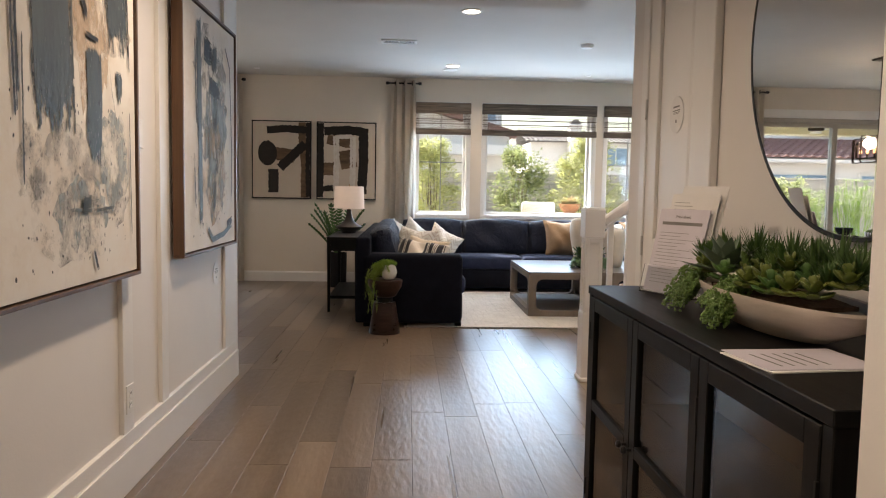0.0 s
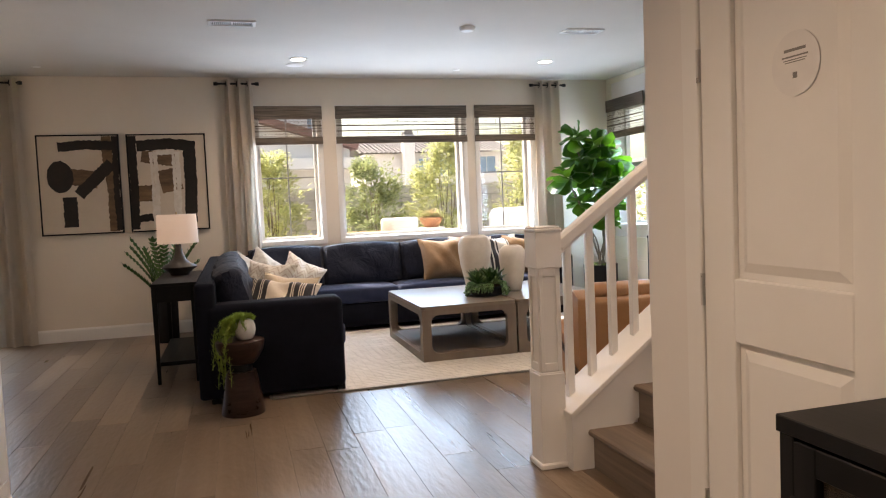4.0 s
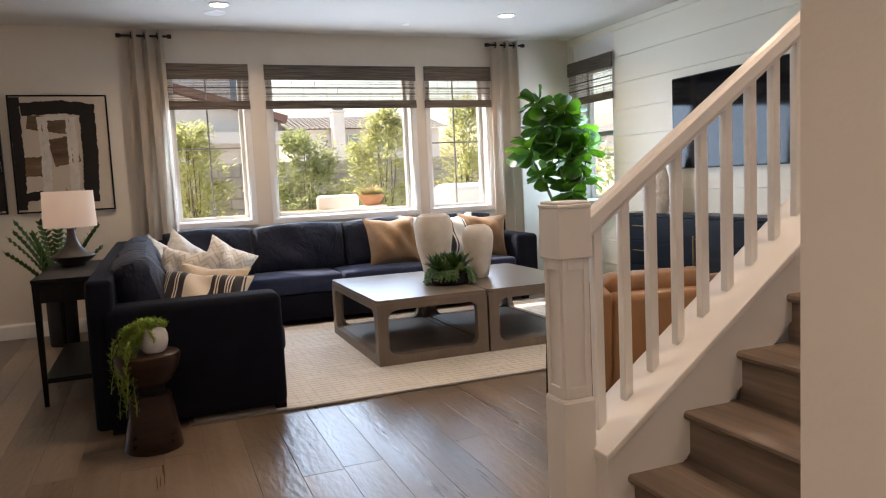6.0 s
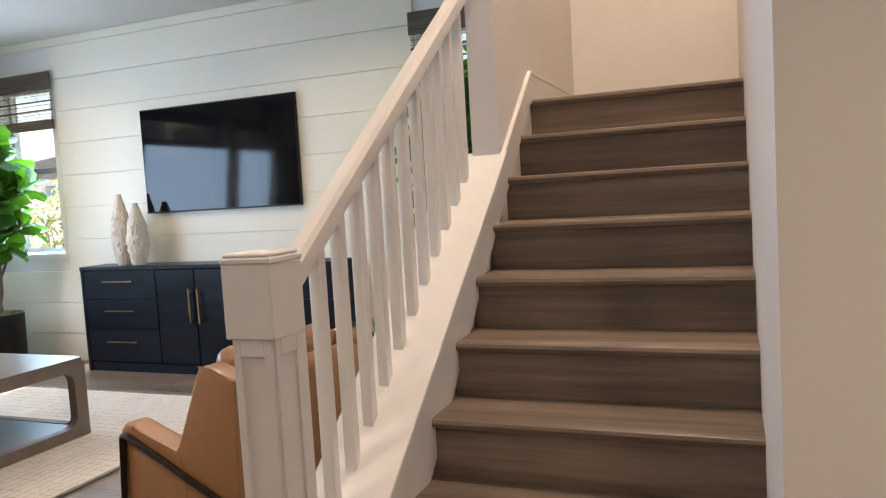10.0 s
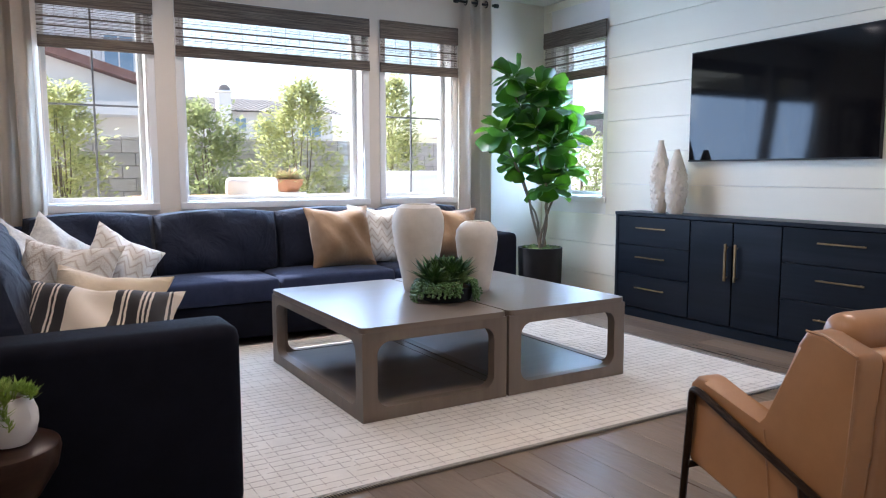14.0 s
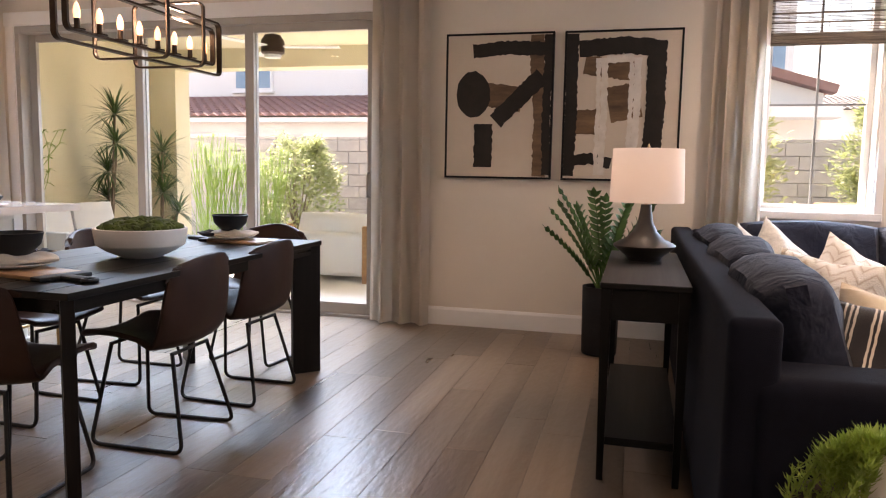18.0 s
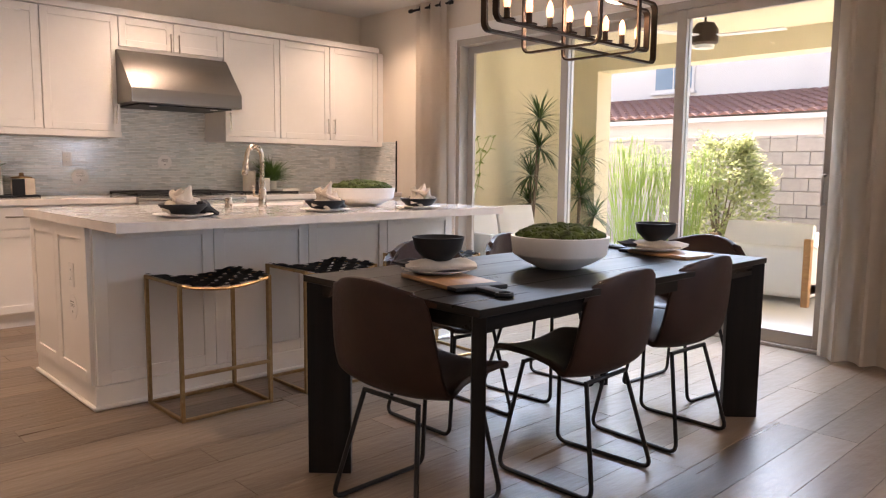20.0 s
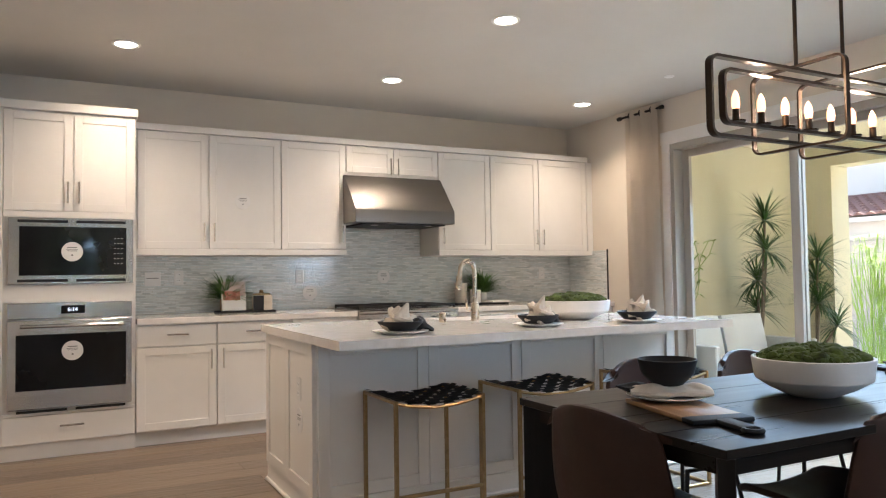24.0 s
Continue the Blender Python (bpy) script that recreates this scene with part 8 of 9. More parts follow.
hall_art(3.35, 4.405, 0.875, 2.14, "large abstract canvas with slate vertical strokes in a walnut frame", [
    ((0.12, 0.95, 0.60, 1.0), OCHRE), ((0.45, 0.80, 0.45, 0.98), OCHRE), ((0.14, 0.9, 0.06, 0.42), GREYWASH), ((0.35, 0.75, 0.10, 0.30), BLUEWASH), ((0.16, 0.30, 0.22, 0.42), GREYWASH), ((0.66, 0.92, 0.2, 0.5), BLUEWASH)], [
    ([(0.20, 0.90), (0.21, 0.72)], 0.05, OCHRE, 0.3), ([(0.35, 0.985), (0.36, 0.7), (0.37, 0.37)], 0.265, SLATEDRY, 1.0), ([(0.345, 0.985), (0.355, 0.7), (0.37, 0.40)], 0.225, SLATE, 0.28),
    ([(0.63, 0.635), (0.635, 0.5), (0.62, 0.33)], 0.115, SLATE, 0.5), ([(0.80, 0.985), (0.81, 0.85), (0.84, 0.64)], 0.20, SLATEDRY, 1.0), ([(0.80, 0.985), (0.81, 0.85), (0.83, 0.69)], 0.155, SLATE, 0.4), ([(0.83, 0.60), (0.83, 0.51)], 0.05, SLATE, 1.2),
    ([(0.135, 0.98), (0.14, 0.6), (0.155, 0.36)], 0.010, CHAR, 0.6), ([(0.165, 0.95), (0.16, 0.62), (0.165, 0.42)], 0.014, CHAR, 0.6), ([(0.19, 0.60), (0.185, 0.25)], 0.007, CHAR, 0.2),
    ([(0.90, 0.97), (0.92, 0.60)], 0.008, CHAR, 0.3), ([(0.915, 0.5), (0.925, 0.10)], 0.006, CHAR, 0.3), ([(0.55, 0.75), (0.58, 0.70)], 0.03, CHAR, 0.8), ([(0.57, 0.665), (0.66, 0.66)], 0.016, CHAR, 0.9), ([(0.69, 0.80), (0.76, 0.54), (0.80, 0.45)], 0.006, GREYWASH, 0.2),
    ([(0.60, 0.10), (0.63, 0.045)], 0.014, CHAR, 0.6), ([(0.44, 0.21), (0.62, 0.205), (0.78, 0.215)], 0.010, SLATEDRY, 0.5), ([(0.52, 0.225), (0.64, 0.23)], 0.05, SLATEDRY, 1.0)], 130, 31)
hall_art(4.965, 6.03, 0.885, 2.15, "large abstract canvas with loose slate washes in a walnut frame", [
    ((0.18, 0.85, 0.35, 0.95), GREYWASH), ((0.3, 0.8, 0.12, 0.6), OCHRE), ((0.35, 0.82, 0.30, 0.75), BLUEWASH), ((0.4, 0.75, 0.10, 0.4), BLUEWASH), ((0.3, 0.7, 0.6, 0.92), GREYWASH)], [
    ([(0.27, 0.93), (0.28, 0.6), (0.29, 0.3), (0.29, 0.08)], 0.085, SLATEDRY, 0.6), ([(0.28, 0.95), (0.29, 0.6), (0.30, 0.10)], 0.06, SLATE, 0.4), ([(0.36, 0.84), (0.50, 0.82)], 0.13, CHAR, 0.9), ([(0.52, 0.86), (0.54, 0.76)], 0.12, SLATEDRY, 1.0),
    ([(0.45, 0.70), (0.66, 0.68)], 0.09, CHAR, 1.0), ([(0.58, 0.66), (0.56, 0.5)], 0.10, SLATEDRY, 1.2), ([(0.60, 0.48), (0.64, 0.33)], 0.15, BLUEWASH, 0.8), ([(0.42, 0.6), (0.44, 0.25)], 0.05, SLATEDRY, 1.0), ([(0.55, 0.3), (0.53, 0.16)], 0.05, SLATEDRY, 1.2),
    ([(0.76, 0.90), (0.86, 0.82), (0.90, 0.45), (0.885, 0.2)], 0.014, CHAR, 0.3), ([(0.40, 0.10), (0.50, 0.045), (0.72, 0.06), (0.90, 0.10)], 0.03, SLATE, 0.3), ([(0.78, 0.10), (0.90, 0.12)], 0.04, CHAR, 0.6), ([(0.2, 0.85), (0.22, 0.5)], 0.012, CHAR, 0.6), ([(0.18, 0.4), (0.2, 0.2)], 0.02, SLATEDRY, 1.0)], 70, 32)

sp = thing("wall_thermostat", box(XH - 0.02, XH - 0.008, 4.53, 4.62, 1.38, 1.50, 0.003), WHITECER, pose(0, 0, 0), "white wall control plate in the hall panelling", "wall plate")
outlet("outlet", pose(XH - 0.0, 4.40, 0.37), "white outlet on a hall batten")
sign("round_sign", pose(XH - 0.019, 5.80, 0.72), 0.065, "round white notice on the hall panelling")
sign("round_sign", pose(XC - 0.020, 4.42, 1.55, 0, 0, 180), 0.075, "round white notice on the closet door")
part("stop", tube([(XC - 0.016, 4.95, 0.06), (XC - 0.085, 4.95, 0.06)], 0.006, 8), CHROME, tagged(new("door_stop"), "small metal door stop on the baseboard", "door stop"))

# black sideboard with glass doors
sb = empty("sideboard", pose(0.415, 2.505, 0), "black oak sideboard with framed glass doors in the hall", "sideboard")
SW_, SD_, SH_ = 0.44, 1.46, 0.903
part("top", box(-0.004, SW_, -0.004, SD_ + 0.004, SH_ - 0.028, SH_, 0.002), BLACKWOOD, sb)
part("side", box(0, SW_, 0, 0.03, 0.0, SH_ - 0.028, 0.002), BLACKWOOD_V, sb)
part("side", box(0, SW_, SD_ - 0.03, SD_, 0.0, SH_ - 0.028, 0.002), BLACKWOOD_V, sb)
part("back_panel", box(SW_ - 0.012, SW_, 0.03, SD_ - 0.03, 0.08, SH_ - 0.028), BLACKWOOD, sb)
part("bottom", box(0.02, SW_ - 0.012, 0.03, SD_ - 0.03, 0.08, 0.105), BLACKWOOD, sb)
part("shelf", box(0.03, SW_ - 0.012, 0.03, SD_ - 0.03, 0.47, 0.49), BLACKWOOD, sb)
CABPANE = thin_glass("smoked cabinet glass", (0.80, 0.77, 0.72), 0.09)
# added lining whose colour carries the opposite wall's reflection in the panes
INNER = surf("grey-brown reflection tone", (0.30, 0.25, 0.20), (0.36, 0.30, 0.25), 0.5, scale=4, stretch=(1, 0.3, 1))
part("reflection_lining", box(SW_ - 0.016, SW_ - 0.0125, 0.031, SD_ - 0.031, 0.106, SH_ - 0.03), INNER, sb)
dw = (SD_ - 0.06) / 3
for i in range(3):
    a, b = 0.03 + i * dw + 0.002, 0.03 + (i + 1) * dw - 0.002
    d = part("door", box(-0.002, 0.02, a, a + 0.045, 0.09, SH_ - 0.034, 0.002), BLACKWOOD_V, sb)
    part("stile", box(-0.002, 0.02, b - 0.045, b, 0.09, SH_ - 0.034, 0.002), BLACKWOOD_V, d)
    for z0, z1 in ((0.09, 0.135), (0.485, 0.52), (SH_ - 0.079, SH_ - 0.034)):
        part("rail", box(-0.002, 0.02, a + 0.045, b - 0.045, z0, z1, 0.002), BLACKWOOD, d)
    g = part("pane", box(0.007, 0.011, a + 0.043, b - 0.043, 0.13, SH_ - 0.076), CABPANE, d, smooth=False)
    part("knob", moved(lathe([(0.005, 0), (0.005, 0.012), (0.011, 0.018), (0.011, 0.026), (0.006, 0.03)], 14), pose(-0.002, (a + 0.022) if i == 2 else (b - 0.022), 0.503, 0, -90, 0)), BLACKMETAL, d, "round black knob")
    for z in (0.2, 0.75):
        part("hinge", box(-0.006, 0.0, (b - 0.003) if i == 2 else (a - 0.003), (b + 0.003) if i == 2 else (a + 0.003), z - 0.03, z + 0.03), BLACKMETAL, d)
for y in (0.05, SD_ - 0.05):
    part("plinth", box(0.03, SW_ - 0.02, y - 0.02, y + 0.02, 0, 0.08), BLACKWOOD, sb)

# long bowl of succulents
STONE = surf("travertine", (0.40, 0.34, 0.28), (0.56, 0.50, 0.43), 0.7, scale=9, stretch=(1, 0.25, 2.5), fine=0.4, fine_scale=60)
sbw = empty("succulent_bowl", pose(0.66, 3.16, 0.903), "long carved stone bowl crowded with mixed succulents", "planter")
own = bmesh.new()
N = 32
rings = []
for r, z in ((0.45, 0), (0.55, 0.004), (0.86, 0.045), (1.0, 0.085), (1.0, 0.092), (0.95, 0.09), (0.9, 0.07)):
    rings.append([own.verts.new((0.125 * r * math.cos(2 * math.pi * i / N), 0.36 * r * math.sin(2 * math.pi * i / N), z)) for i in range(N)])
for a, b in zip(rings, rings[1:]):
    for i in range(N):
        own.faces.new((a[i], a[(i + 1) % N], b[(i + 1) % N], b[i]))
own.faces.new(list(reversed(rings[0])))
own.faces.new(rings[-1])
part("bowl", own, STONE, sbw, "long pale stone bowl")
part("bark_mulch", moved(cushion(0.14, 0.44, 0.03, 0.5, 14, 0.3, 4, 0.2), pose(0, 0, 0.082)), SOIL, sbw)
rn = random.Random(77)
SEDUM = surf("green sedum beads", (0.08, 0.155, 0.035), (0.18, 0.27, 0.07), 0.45, scale=20)
PINE = surf("fresh green spikes", (0.035, 0.085, 0.02), (0.10, 0.175, 0.045), 0.5, scale=16)
AGAVE = surf("dusty green agave", (0.075, 0.12, 0.08), (0.15, 0.20, 0.13), 0.55, scale=16)
JADE = surf("jade green", (0.08, 0.12, 0.018), (0.17, 0.205, 0.045), 0.35, scale=22)


def plump(bm, base, d, length, width, thick):
    """One fat succulent leaf, pointing along d."""
    d = Vector(d).normalized()
    turn = d.to_track_quat("X", "Z").to_matrix().to_4x4()
    made = bmesh.ops.create_icosphere(bm, subdivisions=2, radius=1)["verts"]
    for v in made:
        t = 0.5 + 0.5 * v.co.x
        taper = 0.45 + 0.75 * t if t < 0.75 else 1.0
        v.co = Vector((t * length, v.co.y * width / 2 * taper, v.co.z * thick / 2 + 0.15 * length * t * t))
    bmesh.ops.transform(bm, verts=made, matrix=Matrix.Translation(Vector(base)) @ turn)


for y, x, r in ((0.19, 0.04, 0.125), (-0.17, 0.05, 0.13), (-0.29, 0.01, 0.10), (0.30, 0.0, 0.10), (0.03, 0.05, 0.12), (-0.08, 0.055, 0.11)):
    own = bmesh.new()
    for c in ((0, 0, 0.15), (-0.03, 0.045, 0.125), (0.02, -0.05, 0.13)):
        for i in range(70):
            a, e = rn.uniform(0, 6.28), rn.uniform(0.15, 1.5)
            d = Vector((math.cos(a) * math.cos(e), math.sin(a) * math.cos(e), math.sin(e)))
            leaf(own, (x + c[0], y + c[1], c[2]), d, (0, 0, 1), r * rn.uniform(0.55, 0.85), 0.008, -0.08, 0.4, 2)
    part("spiky_rosette", own, PINE, sbw)
for y, x, r in ((0.17, -0.055, 0.115), (-0.03, 0.06, 0.09)):
    own = bmesh.new()
    for ring, (n, e, q) in enumerate(((7, 0.12, 1.0), (6, 0.55, 0.95), (4, 1.0, 0.8))):
        for i in range(n):
            a = 6.283 * (i + 0.5 * ring) / n + rn.uniform(-0.1, 0.1)
            leaf(own, (x, y, 0.115 + 0.008 * ring), (math.cos(a) * math.cos(e), math.sin(a) * math.cos(e), math.sin(e)), (0, 0, 1), r * q, 0.045, -0.12, 0.3, 5)
    part("agave_rosette", own, AGAVE, sbw, "broad dusty green leaves")
spots = [(0.335, -0.02), (0.06, -0.03), (0.09, 0.03), (-0.09, -0.075), (-0.14, -0.085), (-0.2, -0.08), (-0.26, -0.06), (-0.31, -0.02), (-0.16, -0.02), (-0.07, -0.01), (-0.23, 0.01), (0.27, 0.03), (0.1, -0.085), (0.25, -0.07), (-0.04, -0.09)]
for k, (y, x) in enumerate(spots):
    own = bmesh.new()
    zc = 0.10 + 0.3 * (0.1 - abs(x)) * rn.uniform(0.6, 1.6)
    for ring, (n, e, q) in enumerate(((6, 0.15, 1.0), (5, 0.6, 0.9), (3, 1.1, 0.7))):
        for i in range(n):
            a = 6.283 * (i + 0.5 * ring) / n + rn.uniform(-0.2, 0.2)
            plump(own, (x, y, zc + 0.012 * ring), (math.cos(a) * math.cos(e), math.sin(a) * math.cos(e), math.sin(e)), rn.uniform(0.036, 0.052) * q, 0.03 * q, 0.008)
    part("jade_cluster", own, JADE if k % 4 else LEAF_SUCC, sbw)
for k in range(9):
    own = bmesh.new()
    y, x = rn.uniform(-0.06, 0.09), rn.uniform(-0.04, 0.06)
    top = (x + rn.uniform(-0.04, 0.04), y + rn.uniform(-0.04, 0.04), rn.uniform(0.16, 0.20))
    for j in range(18):
        c = Vector((x, y, 0.09)).lerp(Vector(top), j / 17)
        for q in range(5):
            a = q * 1.257 + j * 0.6
            leaf(own, c, (math.cos(a), math.sin(a), 1.1), (0, 0, 1), 0.024 if j < 15 else 0.016, 0.012, -0.15, 0.4, 2)
    part("sedum_spire", own, SEDUM if k % 2 else LEAF_SUCC, sbw)
for k, (y, wd) in enumerate(((0.035, 0.10), (0.28, 0.10), (-0.0, 0.05), (0.36, 0.05))):
    own = bmesh.new()
    for j in range(40):
        yy = y + rn.uniform(-wd / 2, wd / 2)
        x0 = -0.10 if k < 3 else -0.04
        beads(own, (x0 + rn.uniform(0, 0.05), yy, 0.118), (x0 - rn.uniform(0.02, 0.07), yy + rn.uniform(-0.02, 0.02), rn.uniform(0.004, 0.06)), 24, 0.0036, 500 + k * 30 + j)
    part("trailing_sedum", own, SEDUM, sbw, "cascading bead-like sedum")

# price sheets in a clear stand
ACRYL = clear("clear acrylic", (0.97, 0.98, 1.0), 0.02)
ps = empty("brochure_stand", pose(0.63, 3.75, 0.903, 0, 0, -66), "clear acrylic stand with printed price sheets", "brochure stand")
part("stand", box(-0.115, 0.115, -0.04, 0.06, 0, 0.004, 0.001), ACRYL, ps)
part("front_lip", moved(box(-0.115, 0.115, -0.002, 0.002, 0, 0.09), pose(0, -0.038, 0.003, -14, 0, 0)), ACRYL, ps)
LAV = surf("printed lavender sheet", (0.62, 0.58, 0.64), (0.68, 0.64, 0.70), 0.6, scale=12)
for k, (y, z, hgt) in enumerate(((-0.028, 0.006, 0.275), (0.0, 0.05, 0.28), (0.025, 0.075, 0.28))):
    s_ = part("sheet", moved(box(-0.105, 0.105, -0.001, 0.001, 0, hgt), pose(0.0 + 0.012 * k, y, z, -14, 0, -3 * k)), LAV if k == 0 else PAPER, ps, "printed price sheet")
    own = bmesh.new()
    if k == 0:
        box(-0.085, 0.085, -0.0022, -0.0014, 0.222, 0.232, 0, 1, own)
        for i in range(16):
            wd = 0.17 * (0.5 + 0.5 * ((i * 37) % 11) / 11)
            box(-0.085, -0.085 + wd, -0.0022, -0.0014, 0.03 + i * 0.011, 0.0313 + i * 0.011, 0, 1, own)
    else:
        for i in range(5):
            box(-0.085, -0.02 + 0.015 * i, -0.0022, -0.0014, hgt - 0.03 - i * 0.011, hgt - 0.0285 - i * 0.011, 0, 1, own)
    part("print", moved(own, pose(0.0 + 0.012 * k, y, z, -14, 0, -3 * k)), PRINT, ps, smooth=False)
cu = bpy.data.curves.new("sheet_title", "FONT")
cu.body, cu.size, cu.align_x, cu.extrude = "Price sheet", 0.014, "CENTER", 0.0002
tt = new("sheet_title", cu)
tt.data.materials.append(PRINT)
tt.parent = ps
tt.matrix_basis = pose(0, -0.028, 0.006, -14, 0, 0) @ pose(0, -0.0017, 0.245, 90, 0, 0)

fl = empty("paper_sheets", pose(0.535, 2.815, 0.9035, 0, 0, 8), "flat printed sheets lying on the sideboard", "paper")
part("sheet", box(-0.12, 0.11, -0.085, 0.085, 0, 0.003, 0.0005), PAPER, fl)
part("sheet", moved(box(-0.115, 0.115, -0.08, 0.09, 0.0032, 0.005), pose(0, 0, 0, 0, 0, -4)), LAV, fl)
own = bmesh.new()
for i in range(5):
    box(-0.08 + i * 0.025, -0.075 + i * 0.025, -0.05, 0.05, 0.0052, 0.0054, 0, 1, own)
part("print", own, PRINT, fl, smooth=False)

# round mirror
MIRROR, nt_, b_ = nodes_of("mirror silver")
b_.inputs["Base Color"].default_value = (0.93, 0.93, 0.92, 1)
b_.inputs["Metallic"].default_value, b_.inputs["Roughness"].default_value = 1.0, 0.015
mr = empty("round_mirror", pose(XC, 3.22, 1.69), "large round wall mirror with a thin black frame", "mirror")
own = lathe([(0.566, 0), (0.566, 0.012)], 96)
part("glass", moved(own, pose(-0.004, 0, 0, 0, -90, 0)), MIRROR, mr, "mirror glass", smooth=False)
own = lathe([(0.567, 0.0), (0.579, 0.0), (0.579, 0.015), (0.568, 0.015), (0.567, 0.0)], 96, cap=False)
part("frame", moved(own, pose(-0.002, 0, 0, 0, -90, 0)), BLACKMETAL, mr, "thin black metal frame")

# ---- garden and neighbours ----
LAWN = surf("dry garden soil and gravel", (0.42, 0.37, 0.31), (0.54, 0.48, 0.41), 0.95, scale=3, fine=0.8, fine_scale=40)
CONC = surf("pale patio concrete", (0.60, 0.57, 0.53), (0.68, 0.65, 0.61), 0.85, scale=2, fine=0.3, fine_scale=60)
BLOCK = surf("split-face block", (0.40, 0.36, 0.33), (0.50, 0.455, 0.42), 0.95, scale=9, fine=0.6, fine_scale=40, vary=0.08)
MORTAR = surf("block mortar", (0.24, 0.22, 0.20), (0.30, 0.28, 0.25), 0.95, scale=20)
TILE = surf("clay roof tile", (0.20, 0.10, 0.08), (0.30, 0.17, 0.14), 0.85, scale=5, vary=0.18)
TILE_G = surf("grey-brown roof tile", (0.17, 0.15, 0.135), (0.25, 0.225, 0.205), 0.85, scale=5, vary=0.15)
LEAF_A = translucent(surf("sunlit shrub leaf", (0.29, 0.30, 0.10), (0.54, 0.51, 0.22), 0.55, scale=3), 0.5, (0.56, 0.58, 0.26))
LEAF_B = translucent(surf("deep shrub leaf", (0.19, 0.22, 0.09), (0.36, 0.37, 0.17), 0.55, scale=3), 0.45, (0.42, 0.47, 0.20))
LEAF_C = translucent(surf("grass blade green", (0.14, 0.24, 0.04), (0.30, 0.42, 0.10), 0.6, scale=4), 0.40, (0.36, 0.52, 0.10))
WOODOUT = wood("teak outdoor wood", (0.25, 0.12, 0.045), (0.38, 0.20, 0.08), (0.48, 0.28, 0.12), 0.6, "x", 12, 0.2, 0.1)
CUSH = fabric("white outdoor cushion", (0.70, 0.70, 0.69), (0.76, 0.76, 0.75), 0.9, 200, 0.3, 0.1, 5)
PINK = surf("pink blossom", (0.48, 0.30, 0.20), (0.66, 0.55, 0.30), 0.6, scale=30)
TERRA = surf("terracotta", (0.36, 0.16, 0.08), (0.48, 0.23, 0.12), 0.8, scale=8)

setting("ground", box(-900, 900, YN + 0.2, 1500, -0.5, -0.12), LAWN, "dry gravelled garden ground", smooth=False)
setting("ground_south", box(-900, 900, -900, YN + 0.2, -0.6, -0.22), LAWN, "ground under and behind the house", smooth=False)
setting("patio_slab", box(-8.2, 4.6, YN + 0.2, 15.0, -0.5, -0.03), CONC, "pale concrete patio", smooth=False)
# covered patio
PY = 14.3
setting("patio_wall_west", box(-7.35, -7.15, YN + 0.2, PY + 0.3, -0.1, 2.75), STUCCO, "cream stucco patio wall", smooth=False)
setting("patio_wall_stub", box(-7.15, -6.66, PY, PY + 0.3, -0.1, 2.38), STUCCO, "cream stucco pier of the patio opening", smooth=False)
setting("patio_beam", box(-7.35, -2.0, PY, PY + 0.3, 2.38, 2.75), STUCCO, "cream stucco beam over the patio opening", smooth=False)
setting("patio_ceiling", box(-7.35, -2.0, YN + 0.2, PY, 2.62, 2.75), STUCCO, "cream patio ceiling", smooth=False)
setting("patio_wall_east", box(-2.2, -2.0, YN + 0.2, PY + 0.3, -0.1, 2.62), STUCCO, "cream stucco patio pier", smooth=False)
setting("roof", box(XW - 0.5, XE + 0.5, 4.5, YN + 0.35, 5.45, 5.6), STUCCO_W, "flat cover over the house", smooth=False)
fan = empty("ceiling_fan", pose(-4.62, 13.05, 2.62), "patio ceiling fan with dark motor and pale blades, at rest", "ceiling fan")
part("downrod", tube([(0, 0, 0), (0, 0, -0.10)], 0.012, 8), BLACKMETAL, fan)
part("motor", lathe([(0.09, -0.30), (0.12, -0.28), (0.12, -0.16), (0.08, -0.10), (0.03, -0.09)], 24), BRONZE, fan)
part("lamp", lathe([(0.085, -0.33), (0.09, -0.30)], 20), CANWHITE, fan)
for k in range(3):
    part("blade", moved(box(0.12, 0.70, -0.06, 0.06, -0.225, -0.215, 0.003), pose(0, 0, 0, 0, 0, 10 + 120 * k)), CANWHITE, fan)
# block wall with its own blocks near the windows
yard = setting("garden_wall", box(-30, 26, 18.02, 18.2, -0.3, 1.66), MORTAR, "grey split-face block garden wall", smooth=False)
setting("garden_wall_side", box(8.0, 8.2, 10, 18.02, -0.3, 1.55), STUCCO_W, "pale side wall of the garden", smooth=False)
blk = {}


def block_mesh(l, h):
    if (l, h) not in blk:
        blk[l, h] = mesh_of("block", box(0.004, l - 0.004, -0.02, 0.04, 0.004, h - 0.004, 0.006), BLOCK)
    return blk[l, h]


rest = bmesh.new()
cnt = 0
for r in range(9):
    z = -0.14 + r * 0.2
    x = -14.0 - (0.2 if r % 2 else 0.0)
    while x < 9.0:
        if cnt < 296 and 3 <= r and (-7.4 < x < -3.6 or -0.6 < x < 6.6):
            ob = new("block", block_mesh(0.4, 0.2))
            ob.location, ob.parent = (x, 18.0, z), yard
            cnt += 1
        else:
            box(x + 0.004, x + 0.396, 17.98, 18.04, z + 0.004, z + 0.196, 0, 1, rest)
        x += 0.4
tagged(part("far_blocks", rest, BLOCK, yard, "further courses of grey blocks", smooth=False), kind="stuff")
for i in range(58):
    ob = new("cap_block", block_mesh(0.4, 0.06))
    ob.location, ob.parent = (-14 + 0.4 * i, 18.0, 1.66), yard


